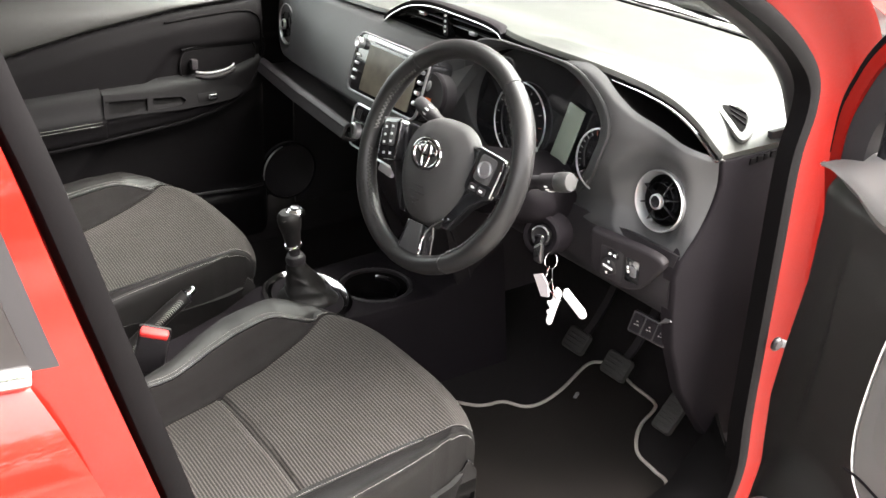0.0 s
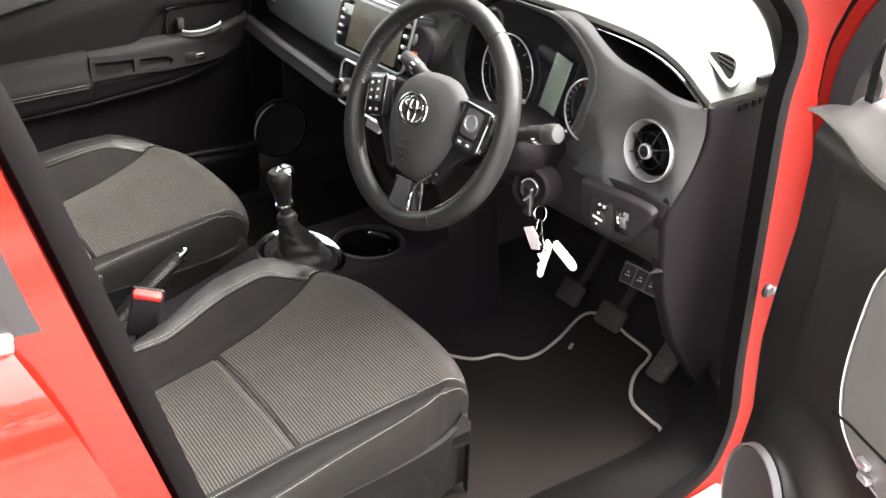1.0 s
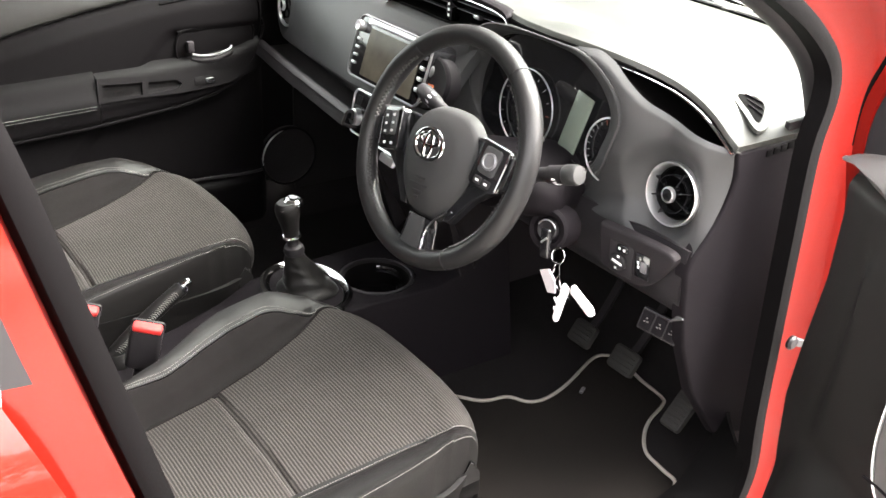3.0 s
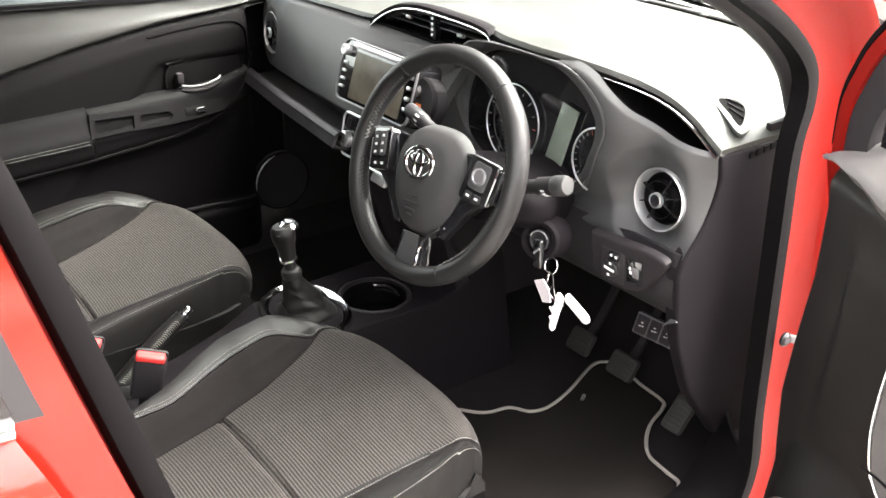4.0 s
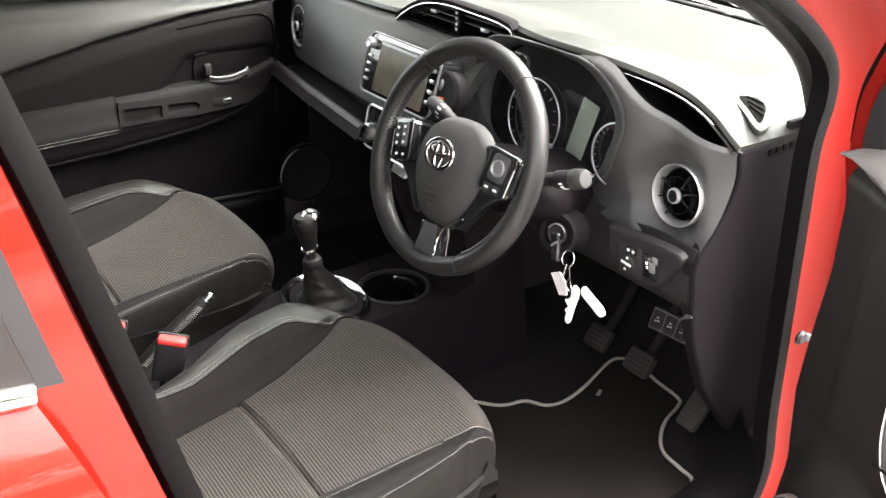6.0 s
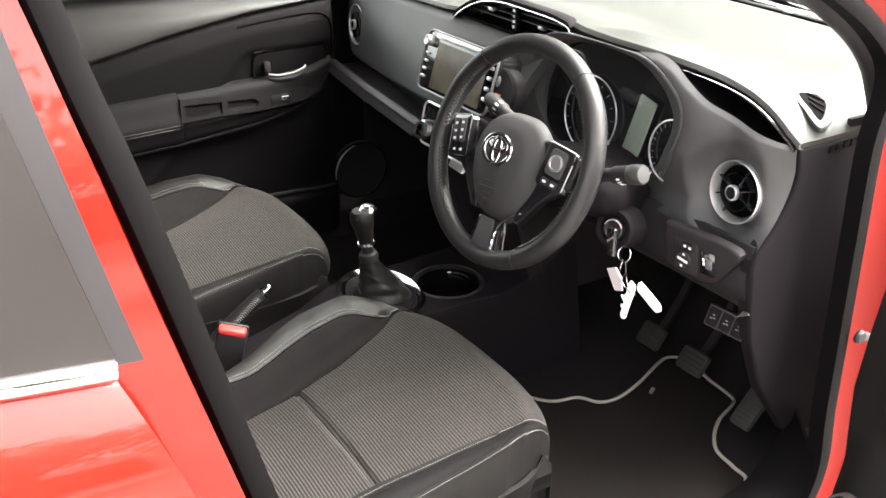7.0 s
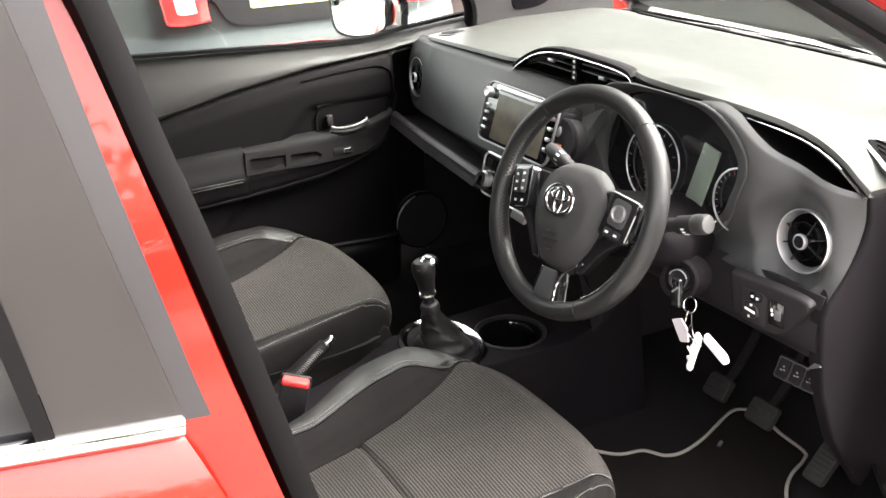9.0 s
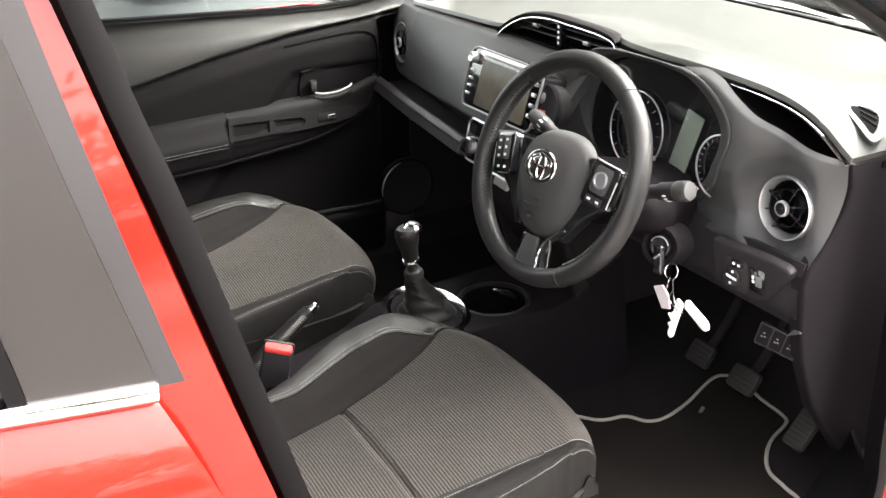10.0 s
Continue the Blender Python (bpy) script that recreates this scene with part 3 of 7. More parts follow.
def fascia():
    def f(u, v):
        x = lerp(-0.701, 0.14, u ** 1.5)
        t = min(1.0, max(0.0, (-0.570 - x) / 0.131))
        bow = 1 - math.sqrt(1 - t * t)
        z = lerp(curve_at(FASCIA_LOW, x) + 0.062 * bow, 0.984 - 0.092 * bow, v)
        r = 0.040 * bow
        y = fascia_y(x, z) + r + 0.010 * (ease((0.06 - v) / 0.06) + ease((v - 0.94) / 0.06))
        # cup round the vent
        d = math.hypot(x - PV.x, z - PV.z)
        return V(x, lerp(PV.y + 0.004 - 0.12 * (x - PV.x), y, ease((d - 0.049) / 0.016)), z)

    part("fascia", sheet(130, 60, f, 0.02), PLASTIC, DASH, "black grained passenger fascia")

    # open tray under it, with a raised lip
    def tray(u, v):
        x = lerp(-0.665, -0.090, u)
        zl = curve_at([(-0.665, 0.786), (-0.32, 0.799), (-0.09, 0.800)], x)
        yl, z0 = smooth_at([(-0.665, 0.206), (-0.35, 0.147), (-0.09, 0.116)], x), curve_at(FASCIA_LOW, x)
        y0 = fascia_y(x, z0)
        pts = [V(x, y0 + 0.05, z0 - 0.004), V(x, y0 + 0.055, zl - 0.018), V(x, yl + 0.014, zl - 0.018), V(x, yl + 0.010, zl - 0.001), V(x, yl + 0.003, zl + 0.001), V(x, yl, zl - 0.004), V(x, yl + 0.008, zl - 0.024), V(x, yl + 0.16, zl - 0.045)]
        s = smooth(pts, 3)
        return s[int(round(v * (len(s) - 1)))]

    part("tray", sheet(40, 21, tray, 0.006), TRIMP, DASH, "open shelf tray with a raised lip")


fascia()


def lower_dash():
    """Dark lower panels, the end panel towards the door, and the driver's knee panel."""
    def knee(u, v):
        x = lerp(0.10, 0.645, u)
        pts = [V(x, 0.262, 0.80), V(x, 0.255, 0.755), V(x, 0.262, 0.715), V(x, 0.30, 0.685), V(x, 0.40, 0.67), V(x, 0.55, 0.62), V(x, 0.72, 0.55)]
        s = smooth(pts, 3)
        return s[int(round(v * (len(s) - 1)))]

    part("knee_panel", sheet(20, 18, knee, 0.012), TRIMP, DASH, "dark knee panel")
    out = [(0.305, 0.945), (0.313, 0.91), (0.310, 0.885), (0.301, 0.86), (0.279, 0.825), (0.253, 0.798), (0.242, 0.772), (0.247, 0.74), (0.252, 0.70), (0.266, 0.64), (0.310, 0.54), (0.40, 0.42), (0.47, 0.40), (0.50, 0.45), (0.505, 0.70), (0.51, 0.945)]
    m = axes((0.632, 0, 0), (0, 1, 0), (0, 0, 1))
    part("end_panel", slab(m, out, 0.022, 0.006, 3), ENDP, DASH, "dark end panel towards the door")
    # Near-black blocks paint the shade of open slots.
    for i in range(5):
        part("slot", block(axes((0.6545, 0.375 + 0.016 * i, 0.934 + 0.0012 * i), (0, 1, 0), (0, 0, 1)), 0.013, 0.010, 0.003, 0.001), HOLLOW, DASH)
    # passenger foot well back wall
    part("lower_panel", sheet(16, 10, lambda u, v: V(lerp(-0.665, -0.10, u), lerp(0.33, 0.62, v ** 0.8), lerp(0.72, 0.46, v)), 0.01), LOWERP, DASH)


lower_dash()


RIDGE = ((0.116, 0.8528), (0.109, 0.9129), (0.119, 0.9698), (0.15, 1.0143), (0.202, 1.0288), (0.288, 1.0329), (0.355, 1.0329), (0.387, 1.0319), (0.422, 1.0236), (0.459, 1.0029), (0.485, 0.9781), (0.493, 0.9501), (0.487, 0.9263), (0.468, 0.878), (0.434, 0.8327), (0.389, 0.8045), (0.298, 0.7825), (0.204, 0.7945), (0.146, 0.8226))
LIP = ((0.134, 0.8584), (0.127, 0.9104), (0.136, 0.9539), (0.158, 0.9953), (0.215, 1.0181), (0.288, 1.0248), (0.355, 1.0222), (0.382, 1.0181), (0.41, 1.0067), (0.442, 0.985), (0.462, 0.9591), (0.464, 0.9415), (0.461, 0.9187), (0.444, 0.8823), (0.417, 0.8473), (0.377, 0.8241), (0.295, 0.807), (0.213, 0.8121), (0.16, 0.8322))


def cluster():
    hood = thing("instrument_cluster", (0.34, 0.25, 0.8), "hooded instrument cluster with dials and a grey display", "instrument cluster")
    outer, inner = (smooth([V(x, 0, z) for x, z in line], 6, True) for line in (RIDGE, LIP))
    m, mid = len(outer), V(0.305, 0, 0.907)
    # rows from behind the ridge, over the band and into the well: which line, its scale, its depth
    rows = ((0.0, 0.97, 0.262), (0.0, 0.992, 0.241), (0.0, 1.0, 0.2345), (0.12, 1.0, 0.2330), (0.5, 1.0, 0.2355), (0.88, 1.0, 0.2395), (1.0, 1.0, 0.2435), (1.0, 0.985, 0.247), (1.0, 0.965, 0.252), (1.0, 0.95, 0.266))

    def f(u, v):
        i = int(round(u * m)) % m
        t = v * (len(rows) - 1)
        j = min(int(t), len(rows) - 2)
        w, k, y = (lerp(rows[j][q], rows[j + 1][q], t - j) for q in range(3))
        p = outer[i].lerp(inner[i], w)
        q = mid + (p - mid) * k
        return V(q.x, y + 0.306 * max(0, 0.898 - p.z), q.z)

    part("hood", sheet(m, 27, f, 0.0, True), PLASTIC, hood, "grained plastic hood")
    part("face", slab(axes((mid.x, 0.264, mid.z), (1, 0, 0), (0, 0.12, 1)), [(0.955 * (p.x - mid.x), 0.94 * (p.z - mid.z)) for p in inner], 0.004, 0.0), GLOSSBLACK, hood, "glossy black dial face")
    part("hood_cheek", sheet(10, 16, lambda u, v: V(lerp(0.070, 0.122, u), lerp(0.205, 0.2345, u) + 0.05 * (1 - v) ** 3, lerp(0.805, lerp(0.980, 1.010, u), v)), 0.004), PLASTIC, hood, "grained cheek beside the dials")
    bar = smooth([(0.337, 0.226, 0.865), (0.380, 0.230, 0.862), (0.418, 0.233, 0.857), (0.436, 0.238, 0.851)], 5)
    part("cluster_trim", sweep(bar, oval(0.0022, 0.0020, 8)), CHROME, hood, "thin chrome line under the dials")
    part("trim_cap", block(axes((0.331, 0.228, 0.871), (1, 0.2, 0.1), (0, 0, 1)), 0.018, 0.012, 0.006, 0.002), SATIN, hood)
    return hood


CLUSTER = cluster()
CF = axes((0.345, 0.258, 0.924), (1, 0, 0), (0, 0.12, 1))


def dials():
    def ring(x, z, r, w, mat, name, a0=0, a1=360):
        c = CF @ V(x, z, 0.004)
        full = a1 - a0 == 360
        p = [c + CF.to_3x3() @ V(r * math.cos(a), r * math.sin(a), 0) for a in [radians(lerp(a0, a1, i / (48 if full else 47))) for i in range(48)]]
        part(name, sweep(p, oval(w, w, 8), full, up=(0, 1, 0)), mat, CLUSTER)

    ring(-0.082, -0.026, 0.066, 0.0014, SATIN, "dial_ring")
    ring(0.118, -0.032, 0.050, 0.0016, SATIN, "dial_ring", 75, 262)
    for (x, z, r, a0, a1) in ((-0.082, -0.026, 0.057, 220, -40), (0.118, -0.032, 0.043, 250, 80)):
        for i in range(13):
            a = radians(lerp(a0, a1, i / 12))
            long = 0.008 if i % 2 == 0 else 0.005
            m = CF @ Matrix.Translation((x + r * math.cos(a), z + r * math.sin(a), 0.006)) @ Matrix.Rotation(a, 4, "Z")
            part("dial_mark", block(m, long, 0.0013, 0.001, 0), DIALMARK if i < 10 else DIALRED, CLUSTER)
    part("display", block(CF @ Matrix.Translation((0.040, -0.012, 0.005)) @ Matrix.Rotation(radians(-13), 4, "Z"), 0.038, 0.098, 0.004, 0.001), LCD, CLUSTER, "grey green display")


DIALMARK = material("dim_dial_marking", (0.16, 0.16, 0.16), 0.6, vary=0.05)
DIALRED = material("dim_amber_marking", (0.16, 0.030, 0.016), 0.6, vary=0.05)
LCD = material("lcd_panel", (0.120, 0.142, 0.120), 0.25, vary=0.1, blotch=25)
dials()


def pod():
    """The driver's outer fascia: it leaves the hood, swells round the vent cup and turns back at the end."""
    C = V(0.577, 0.268, 0.861)
    TOP = [(0.36, 1.038), (0.42, 1.038), (0.45, 1.028), (0.481, 1.008), (0.519, 0.985), (0.565, 0.967), (0.607, 0.957), (0.655, 0.946)]

    END = [(0.70, 0.250), (0.770, 0.238), (0.798, 0.250), (0.825, 0.276), (0.86, 0.298), (0.885, 0.307), (0.91, 0.310), (0.944, 0.303), (1.0, 0.300)]

    ridge = [(math.atan2(p.z - 0.907, p.x - 0.305), math.hypot(p.z - 0.907, p.x - 0.305)) for p in smooth([V(x, 0, z) for x, z in RIDGE], 10, True)]
    ridge = sorted(ridge)
    ridge = [(ridge[-1][0] - 2 * math.pi, ridge[-1][1])] + ridge + [(ridge[0][0] + 2 * math.pi, ridge[0][1])]

    def y_at(x, z):
        e = math.hypot(x - 0.305, z - 0.907) / curve_at(ridge, math.atan2(z - 0.907, x - 0.305))
        y = 0.258 + 0.010 * ((z - 0.87) / 0.08) ** 2
        y -= 0.026 * ease((0.836 - z) / 0.05) * (1 - ease((x - 0.60) / 0.04))
        y = lerp(0.2365 + 0.306 * max(0, 0.898 - z), y, ease((e - 0.97) / 0.45))
        if e < 0.99:
            y += 0.6 * (0.99 - e)
        # the outer end turns back to a clean edge
        k = min(1.0, max(0.0, (x - 0.585) / 0.066))
        y = lerp(y, smooth_at(END, z, 0.014), k * k)
        # cone round the vent, then the hole behind its ring
        d = math.hypot(x - C.x, z - C.z)
        y = lerp(y, 0.282, ease((0.088 - d) / 0.040) * (1 - 0.75 * ease((x - 0.60) / 0.04)))
        if d < 0.044:
            y += 0.030
        return y

    def f(u, v):
        x = lerp(0.36, 0.650, u)
        zt = smooth_at(TOP, x, 0.01)
        zb = curve_at([(0.36, 0.790), (0.50, 0.790), (0.56, 0.782), (0.60, 0.784), (0.65, 0.796)], x)
        z = lerp(zb, zt, v)
        return V(x, y_at(x, z) + 0.006 * ease((v - 0.96) / 0.04), z)

    bm = sheet(110, 76, f)
    inner = [q for q in bm.faces if math.hypot(q.calc_center_median().x - 0.305, q.calc_center_median().z - 0.907) < 0.93 * curve_at(ridge, math.atan2(q.calc_center_median().z - 0.907, q.calc_center_median().x - 0.305))]
    bmesh.ops.delete(bm, geom=inner, context="FACES")
    part("vent_pod", bm, PLASTIC, DASH, "fascia pod swelling round the vent")
    # pocket between the pod and the pad, shade painted near black, with a silver edge

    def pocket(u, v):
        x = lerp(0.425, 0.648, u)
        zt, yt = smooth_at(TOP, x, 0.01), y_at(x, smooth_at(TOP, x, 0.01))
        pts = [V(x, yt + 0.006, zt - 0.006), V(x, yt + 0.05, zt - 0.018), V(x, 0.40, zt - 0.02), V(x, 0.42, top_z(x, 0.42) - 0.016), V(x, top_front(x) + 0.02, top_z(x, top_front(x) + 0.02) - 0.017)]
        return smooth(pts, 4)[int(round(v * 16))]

    part("pocket", sheet(30, 16, pocket), HOLLOW, DASH, "open pocket, shade painted near black")
    edge = [V(x, top_front(x) - 0.0015, top_z(x, top_front(x)) - 0.0135) for x in [lerp(0.455, 0.650, i / 30) for i in range(31)]]
    for _ in range(6):
        edge = [edge[0]] + [(a + 2 * b + c) / 4 for a, b, c in zip(edge, edge[1:], edge[2:])] + [edge[-1]]
    part("pocket_trim", sweep(edge, oval(0.0024, 0.0028, 8), scale=lambda t: 0.25 + 0.9 * ease(t * 1.5)), CHROME, DASH, "thin silver trim line")
    return C


RV = pod()


def round_vent(c, side):
    v = thing("air_vent", c, "round air vent with a satin silver ring", "air vent", "dashboard vents")
    m = axes(c, side, (0, 0.08, 1))
    lip = 0.0028 if c.x > 0 else 0.0004
    part("ring", lathe(m, [(0.0478, -0.012), (0.0486, lip - 0.0018), (0.0472, lip), (0.0459, lip - 0.0006), (0.0402, -0.013 if c.x > 0 else -0.020)], 48), SATIN, v, "satin silver ring")
    part("barrel", lathe(m, [(0.0, -0.038), (0.0395, -0.037), (0.0395, -0.012), (0.0380, -0.012), (0.0370, -0.034), (0.0, -0.035)], 40), HOLLOW, v, "black barrel")
    part("louvre", lathe(m, [(0.028, -0.012), (0.0290, -0.012), (0.0290, 0.0), (0.028, 0.0)], 36), GLOSSBLACK, v)
    for a in (20, 65, 155, 200, 245, 335):
        mm = m @ Matrix.Rotation(radians(a), 4, "Z") @ Matrix.Translation((0.024, 0, -0.006))
        part("spoke", block(mm, 0.030, 0.0022, 0.012, 0.0008), GLOSSBLACK, v)
    part("knob", lathe(m, [(0.0, -0.012), (0.011, -0.012), (0.011, 0.006), (0.009, 0.0085), (0.0, 0.009)], 28), GLOSSBLACK, v, "gloss black knob")
    part("knob_ring", lathe(m, [(0.0105, 0.002), (0.0122, 0.003), (0.0118, 0.008), (0.0095, 0.009)], 28), SATIN, v)
    return v


round_vent(RV + V(0, 0.004, 0), (1, -0.02, 0))
round_vent(PV, (1, -0.12, 0))


# ---- seats ----
def seat(cx, dy, pinch=0.0):
    s = thing("front_seat", (cx, -0.25 + dy, 0.32), SEAT_LABEL, "car seat", "front seats")
    YB, YF, RAD = -0.56, -0.048, 0.055

    def half(y, side=-1):
        if side > 0:
            return curve_at([(-0.60, 0.140), (-0.30, 0.155), (-0.13, 0.180), (-0.06, 0.195), (0.02, 0.200)], y)
        return curve_at([(-0.60, 0.105), (-0.32, 0.112), (-0.22, 0.130), (-0.13, 0.160), (-0.06, 0.188), (0.02, 0.196)], y)

    def wide(y, side=1):
        if side < 0 and pinch:
            return curve_at([(-0.60, 0.150), (-0.44, 0.160), (-0.36, 0.180), (-0.30, 0.212), (-0.25, 0.236), (-0.17, 0.250), (-0.12, 0.243), (-0.05, 0.228), (-0.01, 0.214)], y)
        return curve_at([(-0.60, 0.255), (-0.40, 0.255), (-0.22, 0.250), (-0.12, 0.240), (-0.05, 0.228), (-0.01, 0.214)], y)

    def rise(y):
        return curve_at([(-0.60, 0.066), (-0.38, 0.064), (-0.30, 0.066), (-0.22, 0.060), (-0.15, 0.050), (-0.09, 0.030), (-0.03, 0.006)], y)

    def spine(v):
        """y, drop and forward lean of the section: flat to 0.78, then rolling over the front."""
        if v <= 0.78:
            y = lerp(YB, YF, v / 0.78)
            return y, 0.553 + 0.19 * (y - YF), 0.0
        a = (v - 0.78) / 0.22 * radians(105)
        return YF + RAD * math.sin(a), 0.553 - RAD * (1 - math.cos(a)), a

    def point(k, v):
        """k runs from -1 to 1 over the top and down both sides."""
        y, z, a = spine(v)
        yy = min(y, -0.01)
        side, q = (1 if k >= 0 else -1), abs(k)
        h, w, r = half(yy, side), wide(yy, side), rise(yy) * (1 if side < 0 else 0.55)
        if q <= 0.5:
            x = h * q / 0.5
            dz = 0.010 * (1 - (q / 0.5) ** 2)
        elif q <= 0.82:
            t = (q - 0.5) / 0.32
            x, dz = lerp(h, w, t * 0.93), r * math.sin(t * math.pi / 2) ** 1.4
            dz -= 0.006 * math.sin(math.pi * min(1, t * 3)) * (1 if r > 0.02 else 0.3)
        else:
            t = (q - 0.82) / 0.18
            x = lerp(h, w, 0.93) + (w - lerp(h, w, 0.93)) * math.sin(min(1, t * 2.5) * math.pi / 2)
            dz = lerp(r, -0.19, max(0, t - 0.25) / 0.75) - 0.012 * math.sin(min(1, t * 2.5) * math.pi / 2)
        damp = math.cos(min(a, radians(90)))
        zz = z + (dz * damp if q <= 0.82 else lerp(0, dz, 1.0) if a == 0 else min(dz * damp, 0) + dz * (1 - damp) * 0.75)
        yy2 = y - 0.050 * (x / 0.22) ** 4 * ease((y + 0.17) / 0.16)
        if q <= 0.5 and v < 0.78:
            g = abs(y + (0.308 if pinch else 0.334) - 0.004 * math.sin(9 * x)) / 0.007
            if g < 1:
                zz -= 0.006 * (1 - g * g)
        wrinkle = 0.0012 * noise.noise(V(x * 18 + cx * 7, y * 14, side * 3.0))
        return V(cx + side * x, yy2 + dy, zz + wrinkle)

    part("cushion", sheet(28, 130, lambda u, v: point(lerp(-0.5, 0.5, u), v), 0.010), CLOTH, s, "ribbed grey and black cloth")
    def seam(v):
        return lerp(0.690 + 0.06 * ease((0.30 - v) / 0.15), 0.520, ease((v - 0.56) / 0.24))

    part("bolster_panel", sheet(18, 110, lambda u, v: point(-lerp(0.503, seam(v), u), v) + V(0, 0, 0.0015), 0.010), SUEDE, s, "matt black inner bolster panel")
    for side in (-1, 1):
        part("bolster", sheet(36, 110, lambda u, v: point(side * lerp(0.503 if side > 0 else seam(v) + 0.004, 1.0, u), v) + V(0, 0, 0.0022), 0.010), LEATHER, s, "black leather side bolster")
        rows = ((0.700, 1), (0.718, 1)) if side < 0 else ((0.535, 0), (0.83, 0))
        for q0, taper in rows:
            bm = bmesh.new()
            for i in range(150):
                va, vb = 0.02 + 0.88 * i / 150, 0.02 + 0.88 * (i + 0.6) / 150
                q = lerp(q0 + 0.06 * taper * ease((0.30 - va) / 0.15), 0.525, taper * ease((va - 0.56) / 0.24))
                a, b = point(side * q, va), point(side * q, vb)
                up = V(0.001, 0, 0.0052) if q < 0.8 else V(side * 0.003, 0, 0.0030)
                sweep([a + up, b + up], oval(0.0006, 0.0005, 5), bm=bm)
            part("stitching", bm, THREAD, s, "pale grey stitching")

    half_line = [V(0, 0.000, 0), V(0.10, -0.002, 0), V(0.165, -0.016, 0), V(0.208, -0.045, 0), V(0.234, -0.085, 0), V(0.246, -0.14, 0), V(0.254, -0.25, 0), V(0.256, -0.45, 0)]
    line = smooth([V(-p.x, p.y, 0) for p in half_line[:0:-1]] + half_line, 6)

    def skirt(u, v):
        p = line[int(round(u * (len(line) - 1)))]
        return V(cx + p.x * (1 - 0.05 * v), dy + p.y - 0.02 * v, lerp(0.478, 0.355, v))

    part("skirt", sheet(len(line) - 1, 8, skirt, 0.008), LEATHER, s, "black leather skirt round the seat")
    part("seat_base", block(Matrix.Translation((cx, -0.36 + dy, 0.385)), 0.36, 0.40, 0.07, 0.02, 3), TRIMP, s, "black plastic seat base")
    for sx in (-0.17, 0.17):
        part("runner", block(Matrix.Translation((cx + sx * 0.9, -0.36 + dy, 0.335)), 0.04, 0.44, 0.05, 0.006), TRIMP, s)

    def back(u, v):
        k = 2 * v - 1
        z = lerp(0.45, 1.08, u)
        return V(cx + k * lerp(0.225, 0.18, u), -0.60 - 0.42 * (z - 0.45) + dy + 0.02 * k * k, z)

    part("backrest", sheet(18, 14, back, 0.07), LEATHER, s, "black leather backrest")
    return s


SEAT_LABEL = "front seat with ribbed grey cloth centre and black leather bolsters"
seat(0.345, 0.0, 1.0)
seat(-0.362, -0.028)


# ---- steering wheel ----
WYAW, WTILT = radians(4.8), radians(21)
WR = Vector((math.cos(WYAW), math.sin(WYAW), 0))
WU = Vector((-math.sin(WYAW) * math.sin(WTILT), math.cos(WYAW) * math.sin(WTILT), math.cos(WTILT)))
W = axes((0.3530, 0.018, 0.9025), WR, WU) @ Matrix.Rotation(radians(2.5), 4, "Z")


